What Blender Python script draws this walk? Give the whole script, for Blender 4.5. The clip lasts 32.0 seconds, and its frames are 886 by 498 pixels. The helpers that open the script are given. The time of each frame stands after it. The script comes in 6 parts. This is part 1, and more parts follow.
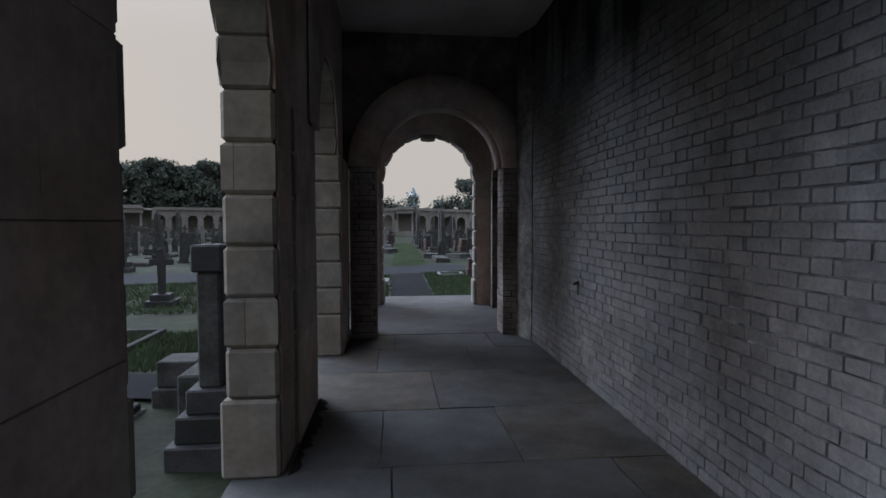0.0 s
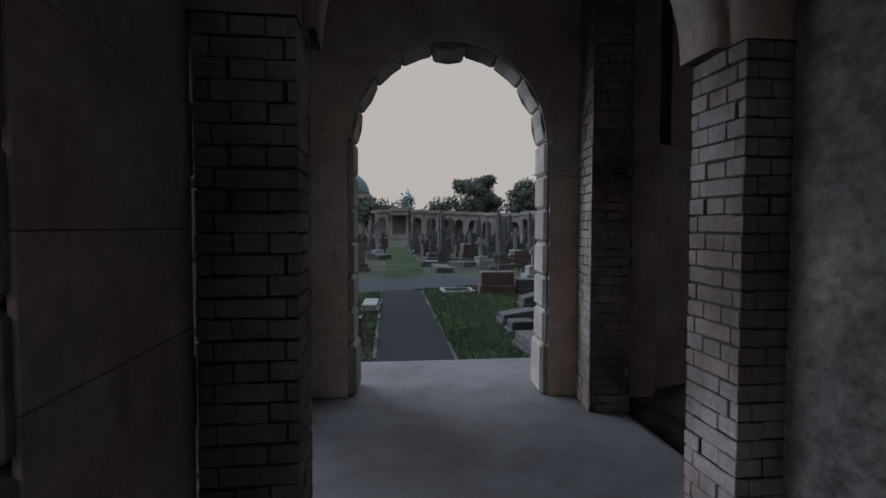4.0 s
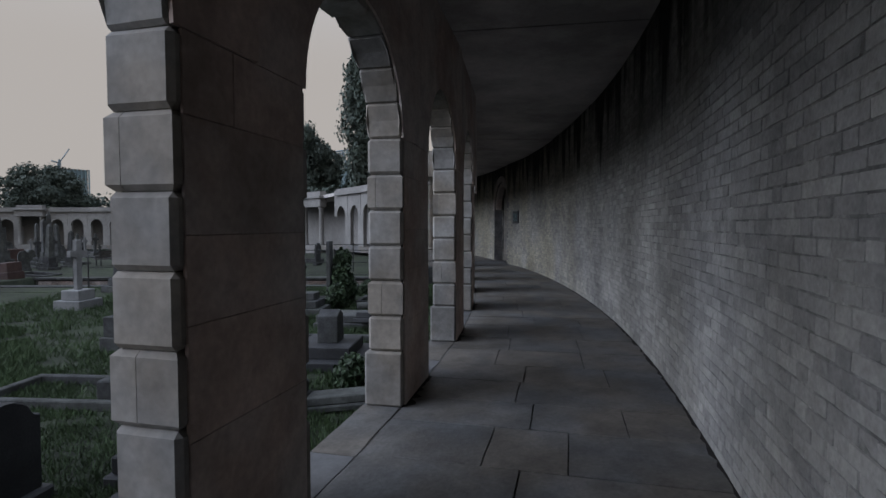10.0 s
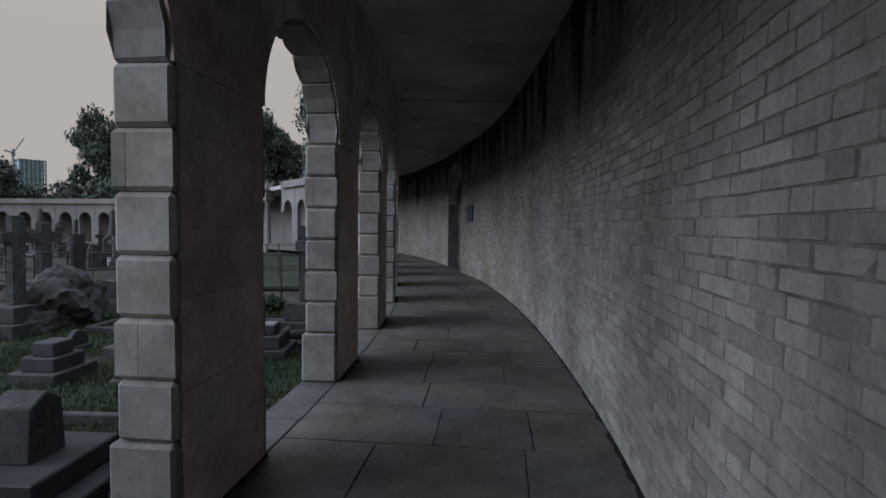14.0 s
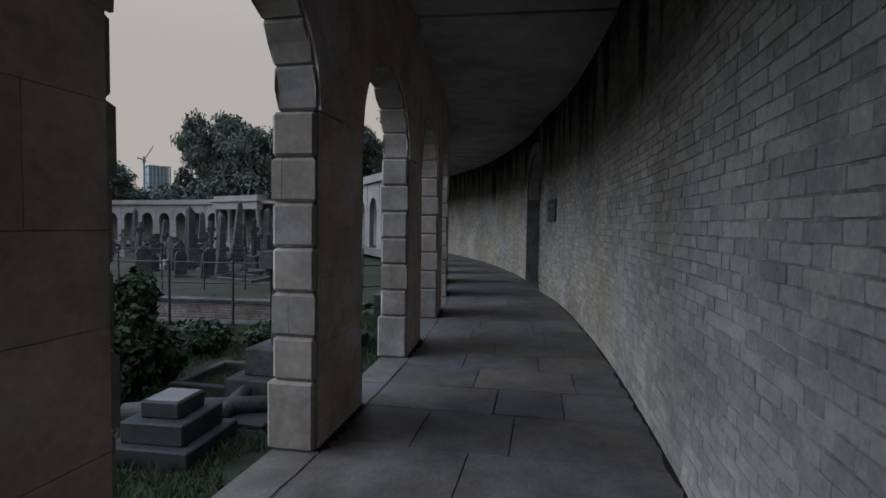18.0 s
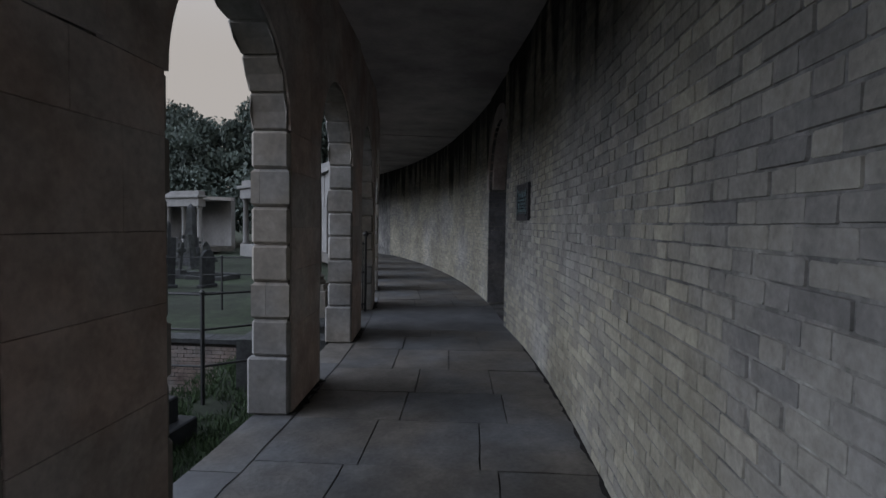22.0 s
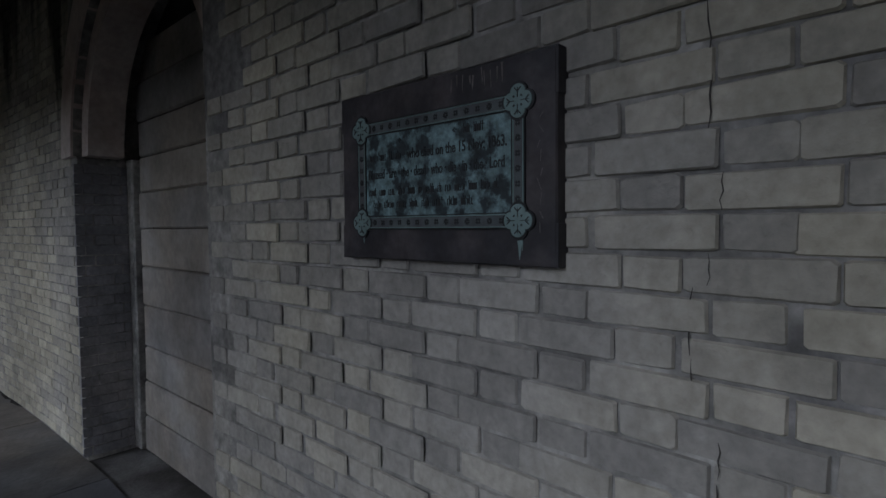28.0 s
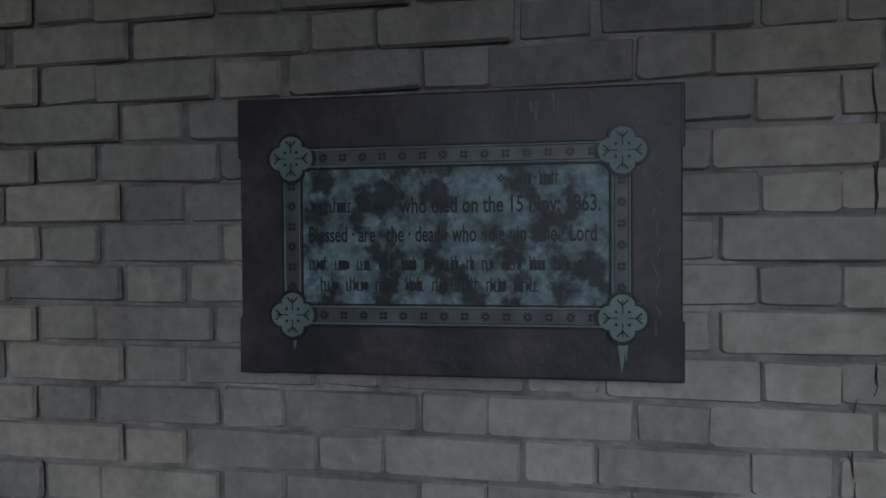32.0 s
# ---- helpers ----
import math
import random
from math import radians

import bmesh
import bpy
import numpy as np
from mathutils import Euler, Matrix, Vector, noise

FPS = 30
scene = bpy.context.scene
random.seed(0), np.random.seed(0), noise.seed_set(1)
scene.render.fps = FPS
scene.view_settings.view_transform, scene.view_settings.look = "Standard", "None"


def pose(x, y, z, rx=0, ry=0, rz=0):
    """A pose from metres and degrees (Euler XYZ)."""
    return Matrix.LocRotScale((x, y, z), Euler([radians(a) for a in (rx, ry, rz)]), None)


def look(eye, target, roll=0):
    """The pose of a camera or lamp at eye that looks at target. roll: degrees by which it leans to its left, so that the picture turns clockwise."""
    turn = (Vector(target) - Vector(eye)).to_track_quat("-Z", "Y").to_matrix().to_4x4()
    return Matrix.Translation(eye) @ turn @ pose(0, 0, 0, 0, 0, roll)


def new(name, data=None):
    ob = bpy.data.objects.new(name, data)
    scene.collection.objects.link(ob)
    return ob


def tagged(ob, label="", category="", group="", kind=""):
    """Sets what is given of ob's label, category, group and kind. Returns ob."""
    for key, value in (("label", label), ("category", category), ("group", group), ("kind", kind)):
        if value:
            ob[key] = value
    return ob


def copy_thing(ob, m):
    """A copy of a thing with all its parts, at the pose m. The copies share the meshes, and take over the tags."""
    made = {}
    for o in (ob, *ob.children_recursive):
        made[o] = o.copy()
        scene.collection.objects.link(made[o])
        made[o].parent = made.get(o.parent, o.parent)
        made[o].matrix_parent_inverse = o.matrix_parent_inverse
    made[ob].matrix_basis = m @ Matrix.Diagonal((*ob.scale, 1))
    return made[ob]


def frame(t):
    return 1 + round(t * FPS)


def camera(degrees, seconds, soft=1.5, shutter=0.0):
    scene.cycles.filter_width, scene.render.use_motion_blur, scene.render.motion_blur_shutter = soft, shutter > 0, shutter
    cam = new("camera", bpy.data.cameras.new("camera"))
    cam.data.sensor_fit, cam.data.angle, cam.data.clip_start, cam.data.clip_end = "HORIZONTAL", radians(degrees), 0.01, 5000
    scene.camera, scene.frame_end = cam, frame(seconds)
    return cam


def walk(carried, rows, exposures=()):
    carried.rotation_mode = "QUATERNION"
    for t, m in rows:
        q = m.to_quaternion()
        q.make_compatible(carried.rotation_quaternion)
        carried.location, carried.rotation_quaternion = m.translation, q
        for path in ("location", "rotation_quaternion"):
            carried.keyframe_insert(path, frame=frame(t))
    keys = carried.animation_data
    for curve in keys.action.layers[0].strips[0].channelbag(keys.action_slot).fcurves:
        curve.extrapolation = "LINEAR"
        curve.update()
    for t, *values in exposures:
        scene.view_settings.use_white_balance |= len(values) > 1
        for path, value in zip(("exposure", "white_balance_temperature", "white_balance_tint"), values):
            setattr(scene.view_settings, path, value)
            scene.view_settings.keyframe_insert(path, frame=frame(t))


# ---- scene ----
cam = camera(79.55, 32.0)
PATH = [
    (0, (1.209, 0.901, 1.561), (1.153, 2.898, 1.466), -0.1),
    (0.5, (1.196, 1.615, 1.538), (1.142, 3.612, 1.448), -0.1),
    (1, (1.128, 2.266, 1.534), (1.072, 4.263, 1.444), 0.1),
    (1.5, (1.071, 2.916, 1.532), (1.012, 4.914, 1.444), 0.4),
    (2, (1.048, 3.597, 1.558), (0.989, 5.594, 1.469), 0.2),
    (2.5, (0.907, 4.255, 1.544), (0.849, 6.252, 1.456), 0.5),
    (4.5, (0.628, 6.758, 1.587), (0.613, 8.757, 1.501), -0.1),
    (5, (0.59, 7.303, 1.563), (0.626, 9.301, 1.477), -0.1),
    (5.5, (0.645, 7.81, 1.573), (0.822, 9.8, 1.491), 0.0),
    (6, (0.789, 8.308, 1.591), (1.233, 10.256, 1.512), -0.2),
    (6.5, (0.86, 8.719, 1.587), (1.611, 10.572, 1.513), -0.2),
    (7, (1.093, 9.026, 1.62), (2.12, 10.74, 1.534), -0.8),
    (7.5, (1.42, 9.419, 1.584), (2.713, 10.943, 1.52), -1.2),
    (8, (1.818, 9.749, 1.603), (3.197, 11.195, 1.525), -1.3),
    (8.5, (2.339, 9.925, 1.589), (3.734, 11.356, 1.503), -1.1),
    (9, (2.869, 10.041, 1.6), (4.262, 11.473, 1.514), -0.9),
    (9.5, (3.455, 10.242, 1.589), (4.848, 11.674, 1.502), -0.7),
    (10, (4.071, 10.296, 1.609), (5.46, 11.732, 1.52), -0.0),
    (10.5, (4.634, 10.477, 1.63), (6.03, 11.907, 1.538), -0.0),
    (11, (5.174, 10.727, 1.645), (6.574, 12.152, 1.549), 0.4),
    (11.5, (5.746, 10.924, 1.634), (7.158, 12.337, 1.54), 0.3),
    (12, (6.236, 11.215, 1.604), (7.659, 12.617, 1.51), 0.3),
    (12.5, (6.737, 11.552, 1.619), (8.173, 12.94, 1.522), 1.0),
    (13, (7.3, 11.931, 1.62), (8.744, 13.311, 1.525), 0.7),
    (13.5, (7.823, 12.353, 1.609), (9.268, 13.733, 1.511), 0.7),
    (14, (8.306, 12.693, 1.602), (9.753, 14.071, 1.507), 0.7),
    (14.5, (8.776, 13.071, 1.637), (10.213, 14.46, 1.539), 1.1),
    (16.5, (10.526, 14.398, 1.617), (11.805, 15.933, 1.525), 0.5),
    (17, (11.046, 14.735, 1.605), (12.292, 16.296, 1.513), 0.4),
    (17.5, (11.52, 15.1, 1.598), (12.721, 16.696, 1.505), 0.6),
    (18, (11.987, 15.422, 1.611), (13.165, 17.035, 1.515), 0.8),
    (18.5, (12.509, 15.739, 1.63), (13.687, 17.353, 1.536), 0.5),
    (19, (12.941, 16.097, 1.604), (14.119, 17.71, 1.512), 0.5),
    (19.5, (13.405, 16.44, 1.624), (14.59, 18.048, 1.525), 0.9),
    (20, (13.845, 16.815, 1.65), (15.04, 18.416, 1.548), 0.8),
    (20.5, (14.228, 17.233, 1.621), (15.431, 18.828, 1.526), 0.8),
    (21, (14.653, 17.644, 1.581), (15.878, 19.222, 1.491), 0.7),
    (21.5, (15.053, 18.052, 1.612), (16.297, 19.615, 1.52), 0.7),
    (22, (15.452, 18.53, 1.631), (16.706, 20.086, 1.533), 0.9),
    (22.5, (15.932, 18.991, 1.597), (17.193, 20.54, 1.5), 0.8),
    (23, (16.294, 19.437, 1.599), (17.558, 20.984, 1.506), 0.8),
    (23.5, (16.666, 19.906, 1.618), (17.942, 21.443, 1.526), 1.0),
    (24, (17.076, 20.349, 1.613), (18.366, 21.875, 1.532), 0.8),
    (24.5, (17.353, 20.827, 1.597), (18.656, 22.343, 1.522), 0.9),
    (25, (17.644, 21.243, 1.604), (18.982, 22.728, 1.536), 1.0),
    (25.5, (17.986, 21.671, 1.644), (19.419, 23.065, 1.585), 0.8),
    (26, (18.228, 22.114, 1.634), (19.779, 23.376, 1.592), 1.5),
    (26.5, (18.491, 22.459, 1.647), (20.207, 23.485, 1.62), 0.8),
    (28.5, (19.5, 23.361, 1.799), (21.498, 23.351, 1.697), -0.4),
    (29, (19.624, 23.442, 1.81), (21.61, 23.226, 1.713), -0.4),
    (29.5, (19.691, 23.502, 1.856), (21.643, 23.066, 1.801), -0.4),
    (30, (19.723, 23.563, 1.891), (21.614, 22.913, 1.871), -0.5),
    (30.5, (19.743, 23.634, 1.891), (21.572, 22.825, 1.888), -0.4),
    (31, (19.774, 23.696, 1.897), (21.559, 22.795, 1.88), -0.5),
    (31.5, (19.852, 23.775, 1.915), (21.612, 22.827, 1.879), -0.4),
    (32, (19.925, 23.853, 1.915), (21.678, 22.89, 1.882), -0.4),
]
SKY_STRENGTH = 1.0
SKY_LOW, SKY_HIGH = (0.15, 0.1405, 0.134, 1), (0.33, 0.385, 0.485, 1)
SUN = 1.0
EXPOSURES = ((0, 1.87), (2.5, 1.85), (4.5, 1.62), (6, 1.40), (7.2, 1.48), (8, 1.68), (9, 1.58), (26, 1.57), (29, 1.58), (31, 1.76), (32, 1.79))
walk(cam, [(t, look(eye, target, roll)) for t, eye, target, roll in PATH], EXPOSURES)

# ---- world and light: an overcast sky late in the day ----
world = bpy.data.worlds.new("overcast_sky")
scene.world = world
world.use_nodes = True
wn = world.node_tree.nodes
wl = world.node_tree.links
sky = wn.new("ShaderNodeTexSky")
sky.sky_type = "NISHITA"
sky.sun_disc = False
sky.sun_elevation = radians(20)
sky.sun_rotation = radians(-60)
sky.dust_density = 6.0
sky_grey = wn.new("ShaderNodeMix")
sky_grey.data_type = "RGBA"
sky_grey.inputs[0].default_value = 0.985
sky_scaled = wn.new("ShaderNodeVectorMath")
sky_scaled.operation = "SCALE"
sky_scaled.inputs[3].default_value = 0.05
wl.new(sky.outputs[0], sky_scaled.inputs[0])
wl.new(sky_scaled.outputs[0], sky_grey.inputs[6])
# overcast: brighter and cooler towards the zenith
sky_dir = wn.new("ShaderNodeTexCoord")
sky_up = wn.new("ShaderNodeSeparateXYZ")
wl.new(sky_dir.outputs["Generated"], sky_up.inputs[0])
rise = wn.new("ShaderNodeMapRange")
rise.interpolation_type = "SMOOTHSTEP"
rise.inputs[1].default_value, rise.inputs[2].default_value = 0.25, 1.0
wl.new(sky_up.outputs[2], rise.inputs[0])
dome = wn.new("ShaderNodeMix")
dome.data_type = "RGBA"
wl.new(rise.outputs[0], dome.inputs[0])
dome.inputs[6].default_value = SKY_LOW
dome.inputs[7].default_value = SKY_HIGH
wl.new(dome.outputs[2], sky_grey.inputs[7])
wl.new(sky_grey.outputs[2], wn["Background"].inputs[0])
wn["Background"].inputs[1].default_value = SKY_STRENGTH

sun_data = bpy.data.lights.new("sun", "SUN")
sun_data.energy = SUN
sun_data.angle = radians(55)
sun_data.color = (0.86, 0.97, 1.2)
sun = new("sun", sun_data)
sun.matrix_world = look((-85, 50, 36), (0, 0, 0))


# ---- materials ----
def material(name, colour, rough=0.85, spread=0.12, grain=30.0, stain=1.2, stain_dark=0.55, bump=0.25,
             vary=0.0, tint=None, tint_amount=0.0, tint_scale=0.7, coat=0.0, metal=0.0, soot=0.0, smudge=0.0, smudge_scale=7.0, fade=None):
    """A surface with fine grain, broad stains and fine relief; vary: change from piece to piece."""
    m = bpy.data.materials.new(name)
    m.use_nodes = True
    t = m.node_tree
    n, l = t.nodes, t.links
    b = n["Principled BSDF"]
    b.inputs["Roughness"].default_value = rough
    b.inputs["Metallic"].default_value = metal
    b.inputs["Specular IOR Level"].default_value = 0.3 + coat
    co = n.new("ShaderNodeTexCoord")
    fine = n.new("ShaderNodeTexNoise")
    fine.inputs["Scale"].default_value = grain
    fine.inputs["Detail"].default_value = 6
    broad = n.new("ShaderNodeTexNoise")
    broad.inputs["Scale"].default_value = stain
    broad.inputs["Detail"].default_value = 5
    broad.inputs["Roughness"].default_value = 0.65
    geo = n.new("ShaderNodeNewGeometry")
    l.new(geo.outputs["Position"], fine.inputs["Vector"])
    l.new(geo.outputs["Position"], broad.inputs["Vector"])
    ramp = n.new("ShaderNodeMapRange")
    ramp.inputs[1].default_value, ramp.inputs[2].default_value = 0.35, 0.68
    ramp.inputs[3].default_value, ramp.inputs[4].default_value = stain_dark, 1.0
    l.new(broad.outputs[0], ramp.inputs[0])
    grainr = n.new("ShaderNodeMapRange")
    grainr.inputs[1].default_value, grainr.inputs[2].default_value = 0.25, 0.75
    grainr.inputs[3].default_value, grainr.inputs[4].default_value = 1 - spread, 1 + spread
    l.new(fine.outputs[0], grainr.inputs[0])
    mul = n.new("ShaderNodeMath")
    mul.operation = "MULTIPLY"
    l.new(ramp.outputs[0], mul.inputs[0])
    l.new(grainr.outputs[0], mul.inputs[1])
    value = mul.outputs[0]
    height = fine.outputs[0]
    if smudge:
        # blotches and worn patches a hand's breadth wide
        sm = n.new("ShaderNodeTexNoise")
        sm.inputs["Scale"].default_value = smudge_scale
        sm.inputs["Detail"].default_value = 7
        sm.inputs["Roughness"].default_value = 0.68
        l.new(geo.outputs["Position"], sm.inputs["Vector"])
        sr = n.new("ShaderNodeMapRange")
        sr.inputs[1].default_value, sr.inputs[2].default_value = 0.3, 0.62
        sr.inputs[3].default_value, sr.inputs[4].default_value = 1 - smudge, 1 + smudge * 0.25
        l.new(sm.outputs[0], sr.inputs[0])
        ms = n.new("ShaderNodeMath")
        ms.operation = "MULTIPLY"
        l.new(value, ms.inputs[0])
        l.new(sr.outputs[0], ms.inputs[1])
        value = ms.outputs[0]
        hs = n.new("ShaderNodeMath")
        hs.operation = "MULTIPLY_ADD"
        hs.inputs[1].default_value = 1.6
        l.new(sm.outputs[0], hs.inputs[0])
        l.new(fine.outputs[0], hs.inputs[2])
        height = hs.outputs[0]
    base = n.new("ShaderNodeRGB")
    base.outputs[0].default_value = (*colour, 1)
    col = base.outputs[0]
    oi = n.new("ShaderNodeObjectInfo")
    rnd = n.new("ShaderNodeMath")
    rnd.operation = "ADD"
    l.new(oi.outputs["Random"], rnd.inputs[0])
    l.new(geo.outputs["Random Per Island"], rnd.inputs[1])
    frac = n.new("ShaderNodeMath")
    frac.operation = "FRACT"
    l.new(rnd.outputs[0], frac.inputs[0])
    if tint:
        tn = n.new("ShaderNodeTexNoise")
        tn.inputs["Scale"].default_value = tint_scale
        tn.inputs["Detail"].default_value = 3
        l.new(geo.outputs["Position"], tn.inputs["Vector"])
        tr = n.new("ShaderNodeMapRange")
        tr.inputs[1].default_value, tr.inputs[2].default_value = 0.42, 0.66
        tr.inputs[4].default_value = tint_amount
        mixin = n.new("ShaderNodeMath")
        mixin.operation = "MULTIPLY_ADD"
        mixin.inputs[1].default_value = 0.14 if vary else 0.0
        l.new(frac.outputs[0], mixin.inputs[0])
        l.new(tn.outputs[0], mixin.inputs[2])
        l.new(mixin.outputs[0], tr.inputs[0])
        amount = tr.outputs[0]
        if fade:
            # the tint is strongest towards one end of the wall
            px = n.new("ShaderNodeSeparateXYZ")
            l.new(geo.outputs["Position"], px.inputs[0])
            fr = n.new("ShaderNodeMapRange")
            fr.inputs[1].default_value, fr.inputs[2].default_value = fade
            fr.inputs[3].default_value, fr.inputs[4].default_value = 0.25, 1.0
            l.new(px.outputs[0], fr.inputs[0])
            fm = n.new("ShaderNodeMath")
            fm.operation = "MULTIPLY"
            l.new(amount, fm.inputs[0])
            l.new(fr.outputs[0], fm.inputs[1])
            more = n.new("ShaderNodeMapRange")
            more.inputs[1].default_value, more.inputs[2].default_value = fade[0] + 2.5, fade[1] + 0.5
            more.inputs[3].default_value, more.inputs[4].default_value = 0.0, 0.28
            l.new(px.outputs[0], more.inputs[0])
            fa = n.new("ShaderNodeMath")
            fa.operation = "ADD"
            fa.use_clamp = True
            l.new(fm.outputs[0], fa.inputs[0])
            l.new(more.outputs[0], fa.inputs[1])
            amount = fa.outputs[0]
        mx = n.new("ShaderNodeMix")
        mx.data_type = "RGBA"
        l.new(amount, mx.inputs[0])
        l.new(col, mx.inputs[6])
        mx.inputs[7].default_value = (*tint, 1)
        col = mx.outputs[2]
    if vary:
        vr = n.new("ShaderNodeMapRange")
        vr.inputs[3].default_value, vr.inputs[4].default_value = 1 - vary, 1 + vary
        l.new(frac.outputs[0], vr.inputs[0])
        m2 = n.new("ShaderNodeMath")
        m2.operation = "MULTIPLY"
        l.new(value, m2.inputs[0])
        l.new(vr.outputs[0], m2.inputs[1])
        value = m2.outputs[0]
    if soot:
        # black damp streaks that run down from the top of the wall
        stretch = n.new("ShaderNodeVectorMath")
        stretch.operation = "MULTIPLY"
        stretch.inputs[1].default_value = (2.6, 2.6, 0.22)
        l.new(geo.outputs["Position"], stretch.inputs[0])
        streak = n.new("ShaderNodeTexNoise")
        streak.inputs["Scale"].default_value = 1.0
        streak.inputs["Detail"].default_value = 5
        l.new(stretch.outputs[0], streak.inputs["Vector"])
        sep = n.new("ShaderNodeSeparateXYZ")
        l.new(geo.outputs["Position"], sep.inputs[0])
        reach = n.new("ShaderNodeMapRange")
        reach.inputs[1].default_value, reach.inputs[2].default_value = 1.9, 3.95
        reach.inputs[3].default_value, reach.inputs[4].default_value = -0.25, 0.22
        l.new(sep.outputs[2], reach.inputs[0])
        both = n.new("ShaderNodeMath")
        both.operation = "ADD"
        l.new(streak.outputs[0], both.inputs[0])
        l.new(reach.outputs[0], both.inputs[1])
        cut = n.new("ShaderNodeMapRange")
        cut.interpolation_type = "SMOOTHSTEP"
        cut.inputs[1].default_value, cut.inputs[2].default_value = 0.5, 0.72
        cut.inputs[3].default_value, cut.inputs[4].default_value = 1.0, 1.0 - soot
        l.new(both.outputs[0], cut.inputs[0])
        m3 = n.new("ShaderNodeMath")
        m3.operation = "MULTIPLY"
        l.new(value, m3.inputs[0])
        l.new(cut.outputs[0], m3.inputs[1])
        value = m3.outputs[0]
    out = n.new("ShaderNodeVectorMath")
    out.operation = "SCALE"
    l.new(col, out.inputs[0])
    l.new(value, out.inputs[3])
    l.new(out.outputs[0], b.inputs["Base Color"])
    if bump:
        bp = n.new("ShaderNodeBump")
        bp.inputs["Strength"].default_value = bump
        bp.inputs["Distance"].default_value = 0.01
        l.new(height, bp.inputs["Height"])
        l.new(bp.outputs[0], b.inputs["Normal"])
    return m


M_STONE = material("weathered_limestone", (0.325, 0.315, 0.302), 0.85, 0.12, 22, 1.6, 0.62, 0.35, 0.16, (0.27, 0.225, 0.175), 0.65, 1.5, smudge=0.24, smudge_scale=5.0)
M_RENDER = material("brown_lime_render", (0.60, 0.54, 0.50), 0.9, 0.12, 26, 1.3, 0.66, 0.3, 0.12, (0.52, 0.385, 0.32), 0.8, 1.1, smudge=0.24, smudge_scale=4.2)
M_BRICK = material("limewashed_stock_brick", (0.335, 0.325, 0.313), 0.9, 0.16, 40, 0.8, 0.6, 0.5, 0.19, (0.375, 0.345, 0.27), 0.85, 0.55, soot=0.9, smudge=0.24, smudge_scale=9.0, fade=(12.5, 18.5))
M_BRICK_GREY = material("grey_stock_brick", (0.262, 0.263, 0.276), 0.9, 0.16, 45, 1.1, 0.5, 0.5, 0.14, (0.20, 0.18, 0.165), 0.6, 0.9, soot=0.88, smudge=0.3, smudge_scale=8.0)
M_BRICK_SOOT = material("sooty_red_brick", (0.25, 0.235, 0.23), 0.92, 0.2, 40, 2.4, 0.3, 0.4, 0.3, (0.17, 0.095, 0.07), 0.6, 2.0)
M_BRICK_BLACK = material("soot_black_brick", (0.05, 0.047, 0.046), 0.92, 0.2, 40, 2.4, 0.4, 0.4, 0.3, (0.07, 0.04, 0.035), 0.6, 2.0)
M_BRICK_BROWN = material("dull_brown_brick", (0.46, 0.435, 0.425), 0.92, 0.18, 40, 1.6, 0.45, 0.4, 0.18, (0.25, 0.17, 0.15), 0.7, 1.4, smudge=0.25, smudge_scale=9.0)
M_BRICK_DUSKY = material("dusky_brown_brick", (0.36, 0.32, 0.30), 0.92, 0.18, 40, 1.6, 0.5, 0.4, 0.15, (0.26, 0.19, 0.16), 0.8, 1.4, smudge=0.25, smudge_scale=7.0)
M_MORTAR_PATCHY = material("broken_pale_mortar", (0.035, 0.032, 0.03), 0.95, 0.2, 60, 1.5, 0.6, 0.4, 0.0, (0.33, 0.32, 0.30), 1.0, 5.0)
M_MORTAR = material("lime_mortar", (0.235, 0.228, 0.218), 0.95, 0.3, 26, 4.5, 0.5, 0.6, 0.0, (0.40, 0.385, 0.35), 0.9, 2.2, soot=0.9, smudge=0.4, smudge_scale=11.0)
M_MORTAR_GREY = material("grey_mortar", (0.12, 0.12, 0.125), 0.95, 0.3, 26, 4.5, 0.4, 0.6, 0.0, (0.27, 0.27, 0.275), 0.8, 1.8, soot=0.88, smudge=0.5, smudge_scale=9.0)
M_MORTAR_DARK = material("sooty_mortar", (0.05, 0.045, 0.042), 0.95, 0.2, 60, 1.5, 0.5, 0.4)
M_FLAG = material("york_flagstone", (0.147, 0.15, 0.155), 0.62, 0.16, 30, 1.8, 0.58, 0.4, 0.13, (0.165, 0.14, 0.112), 0.7, 1.1, 0.1, smudge=0.34, smudge_scale=4.0)
M_JOINT = material("floor_joint_dirt", (0.085, 0.08, 0.075), 0.95, 0.2, 50, 2.0, 0.5, 0.4, 0.0, (0.24, 0.235, 0.23), 0.9, 1.3)
M_CONCRETE = material("smooth_concrete", (0.195, 0.2, 0.212), 0.75, 0.08, 40, 1.1, 0.6, 0.2, 0.04, (0.14, 0.135, 0.13), 0.7, 0.8, smudge=0.22, smudge_scale=3.0)
M_CEILING = material("grey_plaster_soffit", (0.55, 0.515, 0.50), 0.95, 0.08, 20, 0.6, 0.5, 0.15)
M_GRASS_GROUND = material("grassy_soil", (0.028, 0.036, 0.021), 0.95, 0.3, 14, 0.5, 0.5, 0.6, 0.0, (0.033, 0.05, 0.022), 0.8, 0.3, smudge=0.4, smudge_scale=2.0)
M_GRASS = material("grass_blades", (0.058, 0.092, 0.040), 0.8, 0.2, 3, 0.5, 0.6, 0.0, 0.3)
M_LAWN = material("mown_grass", (0.042, 0.064, 0.03), 0.95, 0.3, 20, 0.7, 0.55, 0.6, coat=-0.25, smudge=0.3, smudge_scale=3.0)
